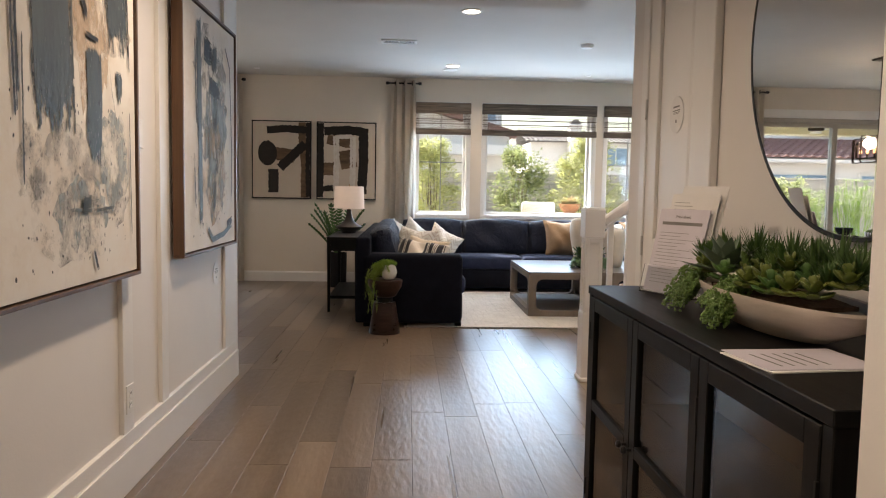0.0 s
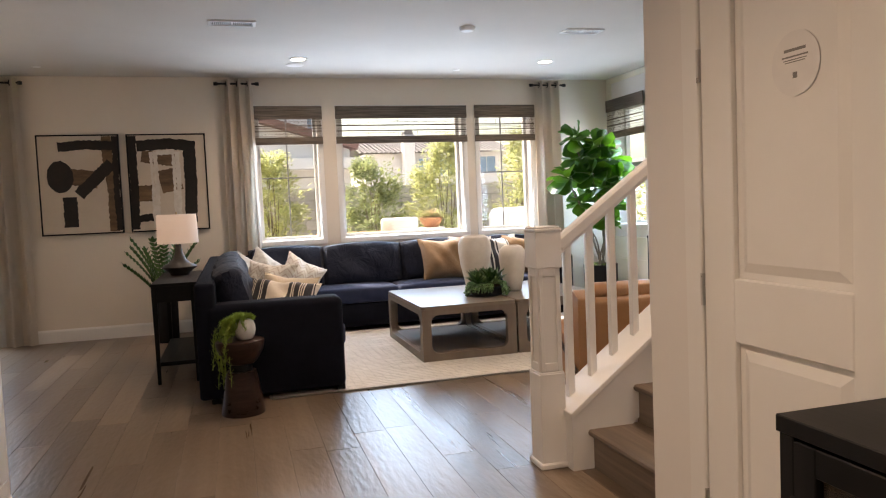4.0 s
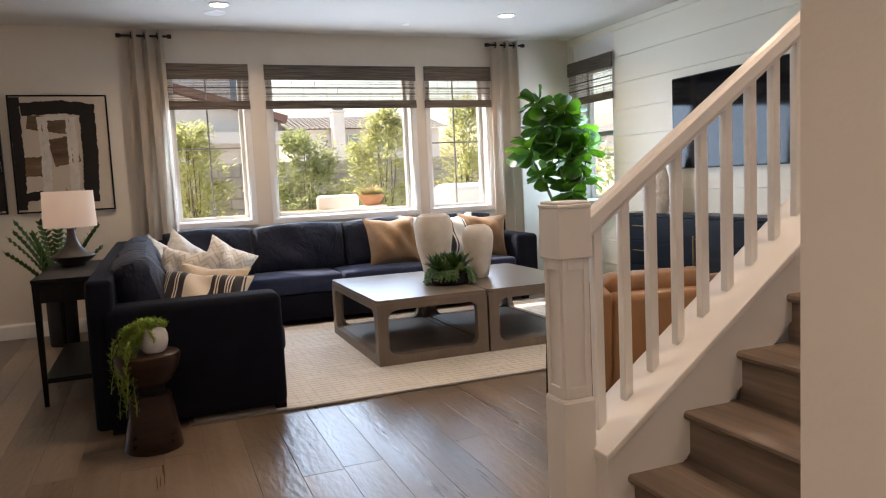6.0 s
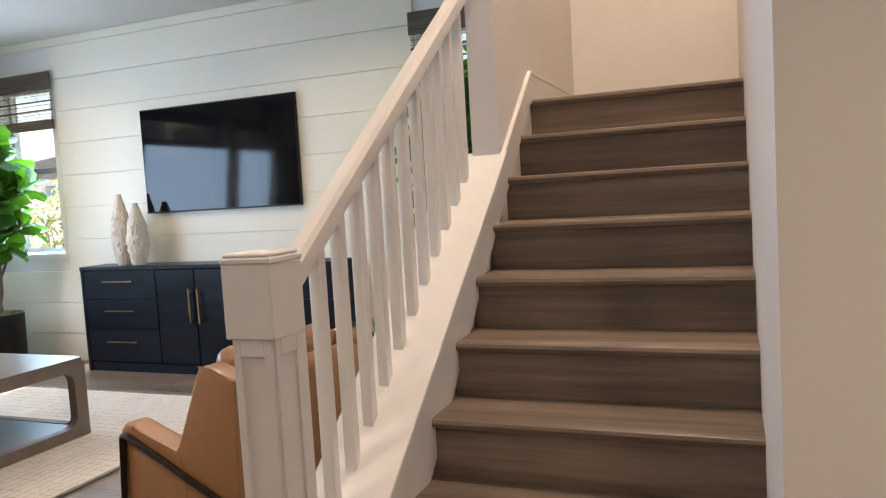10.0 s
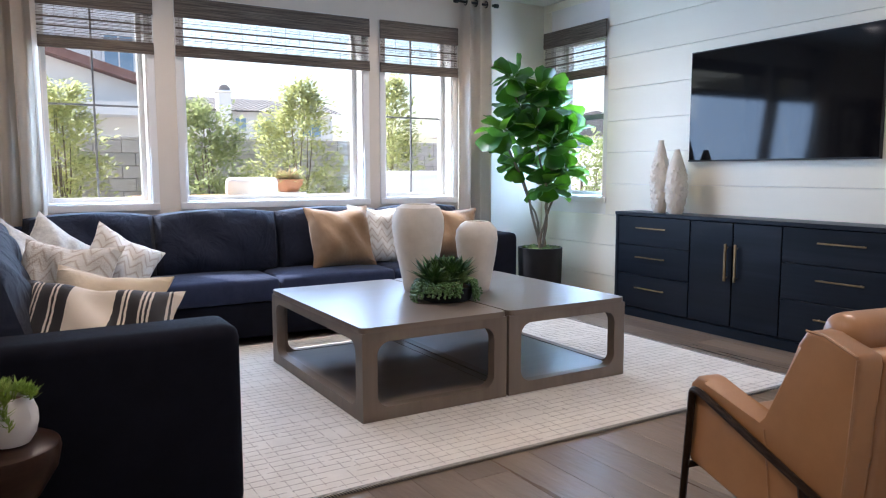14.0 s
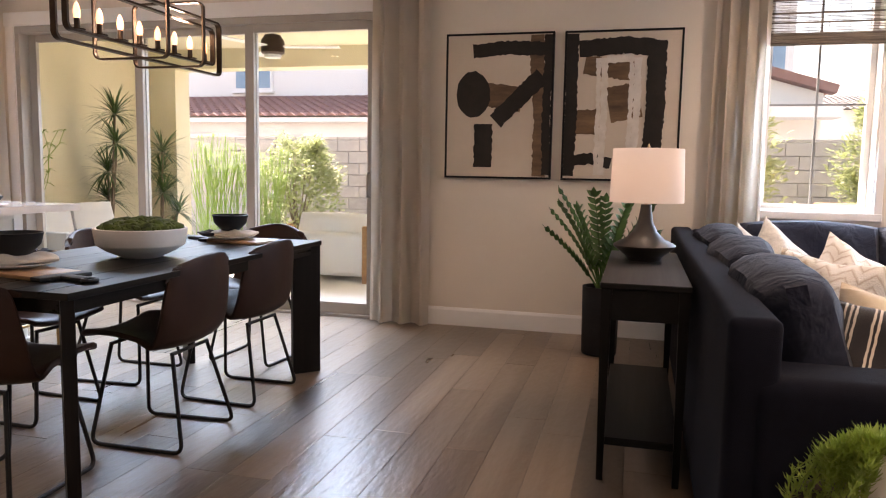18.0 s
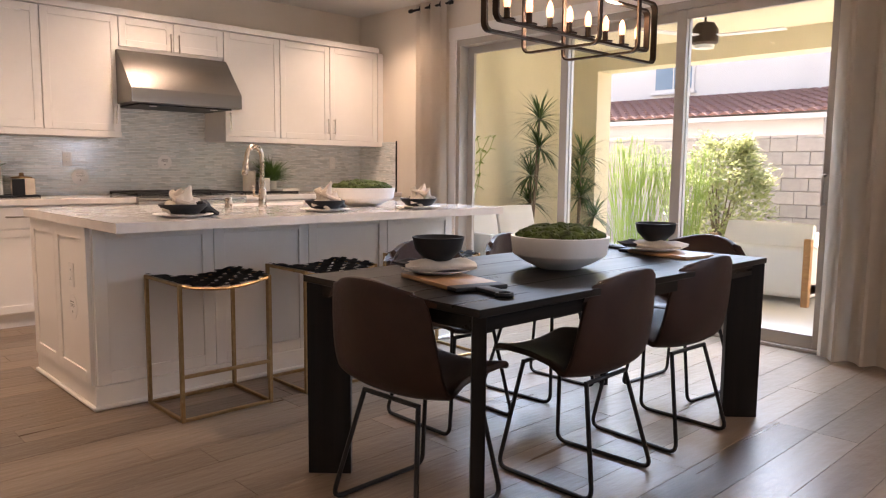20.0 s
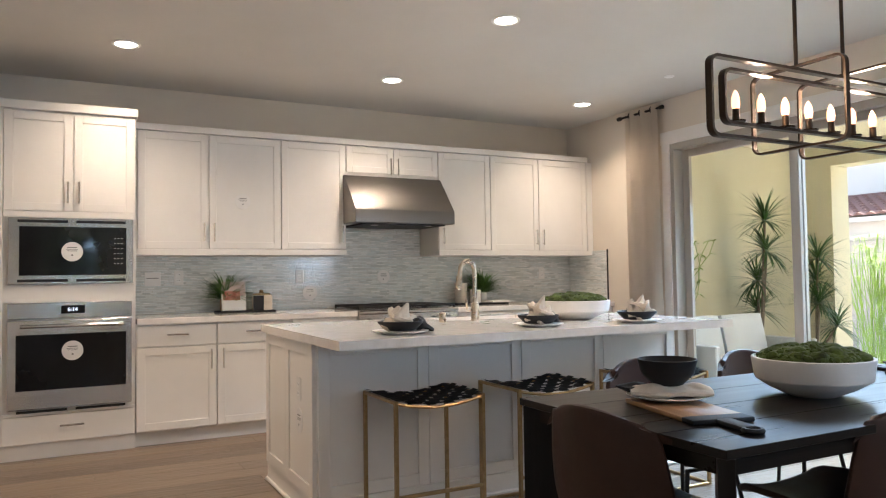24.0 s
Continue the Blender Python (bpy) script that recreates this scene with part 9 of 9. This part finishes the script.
def bush(m, r, top, n, material, seed, label, taper=0.7, leafl=0.075):
    """A shrub r wide and top high: tapering limbs and a crown of many leaves with a broken outline."""
    t = empty("shrub", m, label, "shrub", "garden shrubs")
    rn = random.Random(seed)
    own = bmesh.new()
    for k in range(9):
        a, q = rn.uniform(0, 6.28), rn.uniform(0.5, 0.95)
        tip = Vector((r * 0.7 * math.cos(a) * (1.1 - q), r * 0.7 * math.sin(a) * (1.1 - q), top * q))
        tube([tip * (j / 4) + Vector((0.03 * math.sin(j + k), 0.03 * math.cos(j * 1.3 + k), 0)) for j in range(5)], 0.02, 5, own, taper=0.25)
    part("trunk", own, BARK, t)
    own = bmesh.new()
    sprigs = [(rn.uniform(0, 6.28), rn.uniform(0.08, 1.0), rn.uniform(0.72, 1.12)) for _ in range(150)]
    for i in range(n):
        a, h, q = sprigs[rn.randrange(150)]
        wide = r * q * (math.sin(math.pi * min(1, 0.25 + 0.68 * h)) ** taper)
        d = wide * rn.random() ** 0.4
        p = Vector((d * math.cos(a), d * math.sin(a), top * h)) + Vector((rn.gauss(0, 0.055), rn.gauss(0, 0.055), rn.gauss(0, 0.07)))
        v = Vector((math.cos(a) + rn.uniform(-0.8, 0.8), math.sin(a) + rn.uniform(-0.8, 0.8), rn.uniform(-0.3, 1.3)))
        leaf(own, p, v, (rn.uniform(-0.6, 0.6), rn.uniform(-0.6, 0.6), 1), leafl * rn.uniform(0.7, 1.3), leafl * 0.52, 0.2, 0.2, 2)
    tagged(part("crown", own, material, t, "dense small leaves"), kind="stuff")
    return t


G = -0.12
bush(pose(0.25, 16.2, G), 0.66, 2.35, 7600, LEAF_A, 1, "tall yellow-green garden shrub in sun")
bush(pose(2.10, 16.3, G), 0.62, 2.25, 7600, LEAF_B, 2, "dense rounded green shrub before the block wall", 0.5)
bush(pose(3.45, 16.3, G), 0.80, 2.60, 7800, LEAF_A, 3, "upright green shrub before the block wall", 0.9)
bush(pose(5.02, 16.3, G), 0.58, 2.75, 5200, LEAF_A, 4, "slender upright garden shrub", 0.9)
bush(pose(-6.1, 16.6, G), 0.80, 1.70, 6500, LEAF_B, 5, "leafy rounded garden shrub beyond the patio", 0.5)
bush(pose(5.6, 12.2, G), 0.7, 1.6, 3000, LEAF_B, 6, "green shrub outside the side window", 0.5)
bush(pose(6.2, 8.4, G), 0.7, 1.7, 3000, LEAF_B, 7, "green shrub outside the stair window", 0.5)


def reed(m, n, l, material, seed, label, name="ornamental_grass", w=0.012, head=False):
    t = empty(name, m, label, "grass", "garden grasses")
    rn = random.Random(seed)
    own = bmesh.new()
    for i in range(n):
        a = rn.uniform(0, 6.28)
        b = Vector((0.28 * math.cos(a) * rn.random(), 0.28 * math.sin(a) * rn.random(), 0))
        tip = b + Vector((rn.uniform(-0.35, 0.35), rn.uniform(-0.35, 0.35), l * rn.uniform(0.7, 1.05)))
        tube([b, b.lerp(tip, 0.5) + Vector((0, 0, 0.04)), tip], 0.005, 4, own)
        if head:
            for k in range(12):
                c = k * 0.5236
                leaf(own, tip, (math.cos(c), math.sin(c), rn.uniform(-0.1, 0.5)), (0, 0, 1), rn.uniform(0.1, 0.17), 0.006, 0.6, 0.1, 2)
        else:
            for k in range(6):
                q = b.lerp(tip, rn.uniform(0.2, 1))
                leaf(own, q, (rn.uniform(-1, 1), rn.uniform(-1, 1), rn.uniform(0.2, 1.2)), (0, 0, 1), rn.uniform(0.15, 0.3), w, 0.5, 0.1, 2)
    tagged(part("stems", own, material, t, "upright green stems"), kind="stuff")
    return t


reed(pose(-6.55, 15.2, G), 60, 1.55, LEAF_C, 1, "tall feathery green papyrus beyond the patio", head=True)
reed(pose(-6.1, 15.6, G), 60, 1.5, LEAF_C, 2, "tall feathery green papyrus beyond the patio", head=True)
reed(pose(-7.0, 15.6, G), 50, 1.7, LEAF_C, 3, "tall feathery green papyrus beyond the patio", head=True)
reed(pose(5.1, 16.0, G), 40, 0.8, LEAF_C, 4, "arching ornamental grass by the wall", w=0.016)
reed(pose(4.9, 14.6, G), 40, 0.7, LEAF_C, 5, "arching ornamental grass by the patio", w=0.016)
own = bmesh.new()
AGB = surf("blue agave", (0.09, 0.22, 0.28), (0.16, 0.34, 0.40), 0.5, scale=6)
rosette(own, (0, 0, 0), 0.42, 12, 5, 0.5, 0.2)
thing("agave", own, AGB, pose(-5.75, 14.75, G), "blue-green spiky agave beside the patio", "agave")

# dracaenas on the patio
for x, y, hh, sd in ((-6.78, 13.2, 1.75, 1), (-6.62, 13.9, 1.35, 2), (-6.93, 12.15, 1.5, 3)):
    d = empty("dracaena", pose(x, y, -0.03), "slender dracaena in a pot against the patio wall", "potted plant", "patio plants")
    part("pot", lathe([(0.14, 0), (0.19, 0.36), (0.17, 0.36), (0.16, 0.32)], 24), STUCCO_W, d, "pale patio pot")
    rn = random.Random(sd)
    if sd < 3:
        for k in range(4):
            own = bmesh.new()
            top = Vector((rn.uniform(-0.16, 0.16), rn.uniform(-0.16, 0.16), hh * (0.45 + 0.185 * k)))
            tube([(0, 0, 0.3), tuple(top * 0.6 + Vector((0, 0, 0.1))), tuple(top)], 0.014, 6, own)
            part("stem", own, BARK, d)
            own = bmesh.new()
            for i in range(80):
                a, e = rn.uniform(0, 6.28), rn.uniform(-0.5, 1.4)
                leaf(own, top, (math.cos(a) * math.cos(e), math.sin(a) * math.cos(e), math.sin(e)), (0, 0, 1), rn.uniform(0.25, 0.42), 0.02, 0.35, 0.2, 3)
            part("leaf_head", own, LEAF_ZZ, d)
    else:
        own = bmesh.new()
        for k in range(9):
            p = Vector((0, 0, 0.35))
            for j in range(9):
                q = p + Vector((rn.uniform(-0.06, 0.10), rn.uniform(-0.06, 0.06), 0.13))
                tube([p, q], 0.004, 4, own)
                for s in range(3):
                    leaf(own, q, (rn.uniform(-1, 1), rn.uniform(-1, 1), rn.uniform(-0.3, 0.5)), (0, 0, 1), 0.09, 0.03, 0.3, 0.2, 2)
                p = q
        part("vine", own, LEAF_LIME, d)

# patio furniture
OUTFRAME = surf("pale grey outdoor frame", (0.52, 0.50, 0.46), (0.60, 0.58, 0.54), 0.6, scale=4)
ps2 = empty("outdoor_sofa", pose(-6.32, 12.30, -0.03, 0, 0, 90) @ Matrix.Diagonal((0.88, 1, 1, 1)), "pale framed outdoor sofa with white cushions", "outdoor sofa")
part("frame", box(-0.75, 0.75, -0.36, 0.36, 0.14, 0.24, 0.01), OUTFRAME, ps2)
for s in (-1, 1):
    part("arm", box(s * 0.75 - 0.03, s * 0.75 + 0.03, -0.36, 0.36, 0.24, 0.56, 0.01), OUTFRAME, ps2)
    for q in (-1, 1):
        part("leg", box(s * 0.7 - 0.03, s * 0.7 + 0.03, q * 0.32 - 0.03, q * 0.32 + 0.03, 0, 0.14), OUTFRAME, ps2)
part("back", box(-0.72, 0.72, 0.29, 0.35, 0.24, 0.70, 0.01), OUTFRAME, ps2)
for a in (-0.35, 0.35):
    part("seat_cushion", moved(cushion(0.68, 0.62, 0.16, 0.3, 8, 0.5, 1), pose(a, -0.04, 0.32)), CUSH, ps2, "white cushion")
    part("back_cushion", moved(cushion(0.66, 0.42, 0.18, 0.35, 8, 0.4, 2), pose(a, 0.2, 0.58, 78, 0, 0)), CUSH, ps2, "white cushion")
ps3 = empty("outdoor_daybed", pose(-4.05, 14.1, -0.03, 0, 0, 0), "outdoor lounge with slatted wood end and white cushion in sun", "outdoor sofa")
part("frame", box(-0.45, 0.45, -0.95, 0.95, 0.10, 0.20, 0.01), WOODOUT, ps3)
for i in range(5):
    part("slat", box(-0.45, -0.36, -0.97, -0.95, 0.10 + 0.10 * i, 0.18 + 0.10 * i, 0.004), WOODOUT, ps3)
for s in (-1, 1):
    part("leg", box(s * 0.43 - 0.03, s * 0.43 + 0.03, -0.99, -0.93, 0, 0.60, 0.004), WOODOUT, ps3)
    part("leg", box(s * 0.43 - 0.03, s * 0.43 + 0.03, 0.91, 0.97, 0, 0.20, 0.004), WOODOUT, ps3)
part("mattress", box(-0.43, 0.45, -0.96, 0.95, 0.06, 0.52, 0.05, 3), CUSH, ps3, "thick white cushion")
part("bolster", moved(cushion(0.8, 0.4, 0.2, 0.4, 8, 0.4, 6), pose(0, -0.78, 0.52, 70, 0, 0)), CUSH, ps3, "white back pillow")


def lounge(m):
    c = empty("outdoor_chair", m, "teak outdoor chair with a white back cushion in the garden", "outdoor chair", "garden chairs")
    for s in (-1, 1):
        part("arm", box(s * 0.33 - 0.03, s * 0.33 + 0.03, -0.35, 0.35, 0.52, 0.56, 0.006), WOODOUT, c)
        for q in (-0.32, 0.32):
            part("leg", box(s * 0.33 - 0.025, s * 0.33 + 0.025, q - 0.025, q + 0.025, 0, 0.52, 0.004), WOODOUT, c)
    part("seat", box(-0.31, 0.31, -0.33, 0.33, 0.26, 0.32, 0.006), WOODOUT, c)
    part("seat_cushion", moved(cushion(0.6, 0.6, 0.14, 0.3, 8, 0.5, 3), pose(0, 0, 0.38)), CUSH, c, "white cushion")
    part("back_cushion", moved(box(-0.28, 0.28, -0.06, 0.06, 0, 0.72, 0.05, 3), pose(0, 0.27, 0.42, -10, 0, 0)), CUSH, c, "white back cushion")
    return c


lounge(pose(2.02, 14.0, -0.03, 0, 0, 172))
ot = empty("outdoor_table", pose(1.30, 13.55, -0.03), "teak table in the garden", "outdoor table")
for i in range(6):
    part("slat", box(-0.55, 0.55, -0.30 + i * 0.1, -0.21 + i * 0.1, 0.91, 0.945, 0.003), WOODOUT, ot)
for sx in (-1, 1):
    for sy in (-1, 1):
        part("leg", box(sx * 0.48 - 0.03, sx * 0.48 + 0.03, sy * 0.24 - 0.03, sy * 0.24 + 0.03, 0, 0.91, 0.004), WOODOUT, ot)
pl = empty("flower_pot", pose(2.72, 14.6, 0.46) @ Matrix.Diagonal((0.74, 0.74, 0.74, 1)), "terracotta bowl of pink flowers on a pale pedestal", "flower pot")
part("pedestal", lathe([(0.30, -0.66), (0.30, 0.55), (0.30, 0.56), (0.30, 0.60)], 24), STUCCO_W, pl)
part("bowl", lathe([(0.14, 0.60), (0.24, 0.74), (0.26, 0.82), (0.23, 0.82)], 28), TERRA, pl, "terracotta bowl")
own = bmesh.new()
rn = random.Random(9)
for i in range(260):
    a, e = rn.uniform(0, 6.28), rn.uniform(0.1, 1.5)
    leaf(own, (0.08 * math.cos(a), 0.08 * math.sin(a), 0.80), (math.cos(a) * math.cos(e), math.sin(a) * math.cos(e), math.sin(e)), (0, 0, 1), rn.uniform(0.12, 0.26), 0.05, 0.2, 0.2, 2)
part("blossom", own, PINK, pl, "pink and cream blossoms")
own = bmesh.new()
for i in range(160):
    a, e = rn.uniform(0, 6.28), rn.uniform(0.0, 1.2)
    leaf(own, (0.1 * math.cos(a), 0.1 * math.sin(a), 0.80), (math.cos(a) * math.cos(e), math.sin(a) * math.cos(e), math.sin(e)), (0, 0, 1), rn.uniform(0.12, 0.28), 0.04, 0.3, 0.2, 2)
part("foliage", own, LEAF_A, pl)
# outdoor seat as one rounded block in cushion cloth
wb = empty("outdoor_fireplace", pose(4.55, 14.95, -0.03), "pale rounded outdoor seat by the planting", "outdoor seat")
part("body", box(-0.6, 0.6, -0.4, 0.4, 0, 1.2, 0.14, 4), CUSH, wb)


# neighbouring houses
def tiles(m, w, run, pitch, material, parent, nx, ny):
    """A pitched roof plane of barrel tiles: rows of half-round ridges, stepped down the slope."""
    own = bmesh.new()
    for j in range(ny):
        y0, y1 = run * j / ny, run * (j + 1) / ny + 0.03
        for i in range(nx):
            x0, x1 = w * i / nx, w * (i + 1) / nx
            xm, z0 = (x0 + x1) / 2, -0.015
            vs = []
            for y, dz in ((y0, 0.045), (y1, 0.0)):
                vs.append([own.verts.new((x0, y, z0 + dz)), own.verts.new((x0 * 0.7 + x1 * 0.3, y, z0 + dz + 0.06)), own.verts.new((xm, y, z0 + dz + 0.08)), own.verts.new((x0 * 0.3 + x1 * 0.7, y, z0 + dz + 0.06)), own.verts.new((x1, y, z0 + dz))])
            for k in range(4):
                own.faces.new((vs[0][k], vs[0][k + 1], vs[1][k + 1], vs[1][k]))
            own.faces.new(list(reversed(vs[0])))
    p = part("roof_tiles", moved(own, m @ pose(0, 0, 0, pitch, 0, 0)), material, parent, smooth=False)
    return tagged(p, kind="stuff")


BLUEGLASS = surf("sky-reflecting glass", (0.16, 0.24, 0.32), (0.24, 0.33, 0.42), 0.08, scale=2)


def house_window(h, x, y, z, w, hh):
    f = part("window", box(x - w / 2 - 0.08, x + w / 2 + 0.08, y - 0.07, y, z - 0.08, z + hh + 0.08, 0.01), STUCCO_W, h)
    part("pane", box(x - w / 2, x - 0.02, y - 0.075, y - 0.071, z, z + hh), BLUEGLASS, f, smooth=False)
    part("pane", box(x + 0.02, x + w / 2, y - 0.075, y - 0.071, z, z + hh), BLUEGLASS, f, smooth=False)
    part("sill", box(x - w / 2 - 0.14, x + w / 2 + 0.14, y - 0.13, y, z - 0.16, z - 0.08, 0.01), STUCCO_W, f)


# house behind the patio door
h1 = empty("house", pose(0, 0, 0), "pale two-storey stucco house with red clay tile eaves", "house", "neighbouring houses")
part("wall", box(-16, -4.9, 27.2, 36, -0.2, 6.6), STUCCO_W, h1, smooth=False)
part("lower_wall", box(-17, -7.4, 24.2, 27.2, -0.2, 2.5), STUCCO_W, h1, smooth=False)
tiles(pose(-17.2, 23.8, 2.5), 10.4, 3.5, 14, TILE, h1, 36, 9)
part("eave", box(-17.2, -6.82, 23.82, 23.95, 2.38, 2.49), STUCCO_W, h1)
part("roof", prism([(26.4, 6.5), (37, 6.5), (31.6, 8.4)], "x", -16.6, -4.3), TILE, h1, smooth=False)
house_window(h1, -12.8, 27.2, 3.65, 1.2, 0.9)
house_window(h1, -13.5, 24.2, 0.9, 2.0, 1.1)
part("porch_opening", box(-11.6, -9.4, 24.15, 24.2, 0.6, 2.0), BLUEGLASS, h1, smooth=False)
# gabled house seen through the first window
h2 = empty("house", pose(0, 0, 0), "pale gabled stucco house with red tile rakes", "house", "neighbouring houses")
part("wall", prism([(-3.0, -0.2), (2.75, -0.2), (2.75, 2.9), (-3.0, 4.6)], "y", 23.0, 31.0), STUCCO_W, h2, smooth=False)
for a, b in (((-3.0, 4.72), (2.95, 2.95)),):
    part("rake", bar((a[0], 22.9, a[1]), (b[0], 22.9, b[1]), 0.5, 0.18), TILE, h2)
    part("roof_slope", prism([(a[0], a[1] - 0.02), (b[0], b[1] - 0.02), (b[0], b[1] + 0.1), (a[0], a[1] + 0.1)], "y", 22.9, 31.4), TILE, h2, smooth=False)
part("upper_wall", box(-3.2, 3.4, 30.0, 36.0, 3.0, 8.0), STUCCO_W, h2, smooth=False)
part("upper_roof", prism([(29.5, 7.9), (36.5, 7.9), (33, 9.3)], "x", -3.6, 3.8), TILE, h2, smooth=False)
house_window(h2, 2.75, 30.0, 4.05, 0.8, 1.2)
part("patio_cover", box(0.9, 2.95, 22.2, 23.0, 2.35, 2.62), STUCCO_W, h2, smooth=False)
# far row with chimneys
h3 = empty("house", pose(0, 0, 0), "distant pale house with grey tile roof and arched chimney", "house", "neighbouring houses")
part("wall", box(7.6, 17.0, 48.0, 56, -0.2, 4.62), STUCCO_W, h3, smooth=False)
tiles(pose(7.2, 47.4, 4.6), 10.2, 4.4, 14, TILE_G, h3, 34, 10)
part("roof_back", prism([(51.7, 4.55), (57, 4.55), (51.7, 5.65)], "x", 7.2, 17.4), TILE_G, h3, smooth=False)
ch = part("chimney", box(9.9, 10.6, 47.0, 47.8, 0.0, 5.55, 0.03), STUCCO_W, h3)
part("chimney_cap", box(9.8, 10.7, 46.9, 47.9, 5.55, 5.68, 0.05), STUCCO_W, ch)
part("chimney_arch", moved(lathe([(0.32, -0.35), (0.32, 0.35)], 20), pose(10.25, 47.4, 5.68, 90, 0, 0)), TILE_G, ch)
house_window(h3, 11.35, 48.0, 3.55, 0.6, 0.7)
house_window(h3, 13.1, 48.0, 3.2, 1.5, 1.1)
house_window(h3, 15.6, 48.0, 3.3, 1.2, 1.0)
h4 = empty("house", pose(0, 0, 0), "distant pale house with grey tile roof", "house", "neighbouring houses")
part("wall", box(27, 42, 44, 52, -0.2, 3.7), STUCCO_W, h4, smooth=False)
part("gable_roof", prism([(26.3, 3.6), (42.7, 3.6), (34.5, 5.3)], "y", 43.5, 52.5), TILE_G, h4, smooth=False)
house_window(h4, 33, 44.0, 2.0, 1.6, 1.2)

# ---- floor planks and shiplap boards ----
PW, PL = 0.182, 1.42
_cache = {}


def plank_mesh(w, l):
    key = (round(w, 3), round(l, 3))
    if key not in _cache:
        c, d = 0.0012, 0.0014
        vs = [(0, 0, -d), (w, 0, -d), (w, l, -d), (0, l, -d), (c, c, 0), (w - c, c, 0), (w - c, l - c, 0), (c, l - c, 0)]
        me = bpy.data.meshes.new("plank")
        me.from_pydata(vs, [], [(4, 5, 6, 7), (0, 1, 5, 4), (1, 2, 6, 5), (2, 3, 7, 6), (3, 0, 4, 7)])
        me.materials.append(PLANK)
        _cache[key] = me
    return _cache[key]


floor_ob = bpy.data.objects["floor"]
rnd = random.Random(5)


def floor_runs(x):
    """The stretches along y that are floored at this x."""
    if x < XH - 0.1:
        return [(5.95, YN)]
    if x < 0.45:
        return [(-1.2, YN)]
    if x < XC:
        return [(2.4, YN)]
    return [(5.1, YN)] if x < 1.2 else [(6.2, YN)]


x = XW
while x < XE - 0.01:
    w = min(PW, XE - x)
    for a, b in floor_runs(x + w / 2):
        y = a - rnd.uniform(0.1, PL - 0.1)
        while y < b:
            lo, hi = max(y, a), min(y + PL, b)
            if hi - lo > 0.02:
                ob = new("plank", plank_mesh(w - 0.0008, hi - lo - 0.0008))
                ob.location = (x, lo, 0)
                ob.parent = floor_ob
            y += PL
    x += PW

BH = 0.27
wall_e = bpy.data.objects["wall_east"]
z = -0.03
while z < ZC - 0.01:
    h = min(BH, ZC - z)
    spans = [(6.172, YN)]
    for a, b in EWINS:
        if z + h > WZ0 - 0.052 and z < WZ1 + 0.052:
            nxt = []
            for u, v in spans:
                if a - 0.052 < v and b + 0.052 > u:
                    nxt += [(u, a - 0.052), (b + 0.052, v)]
                else:
                    nxt.append((u, v))
            spans = nxt
    for u, v in spans:
        if v - u > 0.01:
            part("shiplap_board", box(XE - 0.016, XE, u, v, max(z, 0) + 0.0016, z + h - 0.0016, 0.002), SHIP, wall_e, smooth=False)
    z += BH
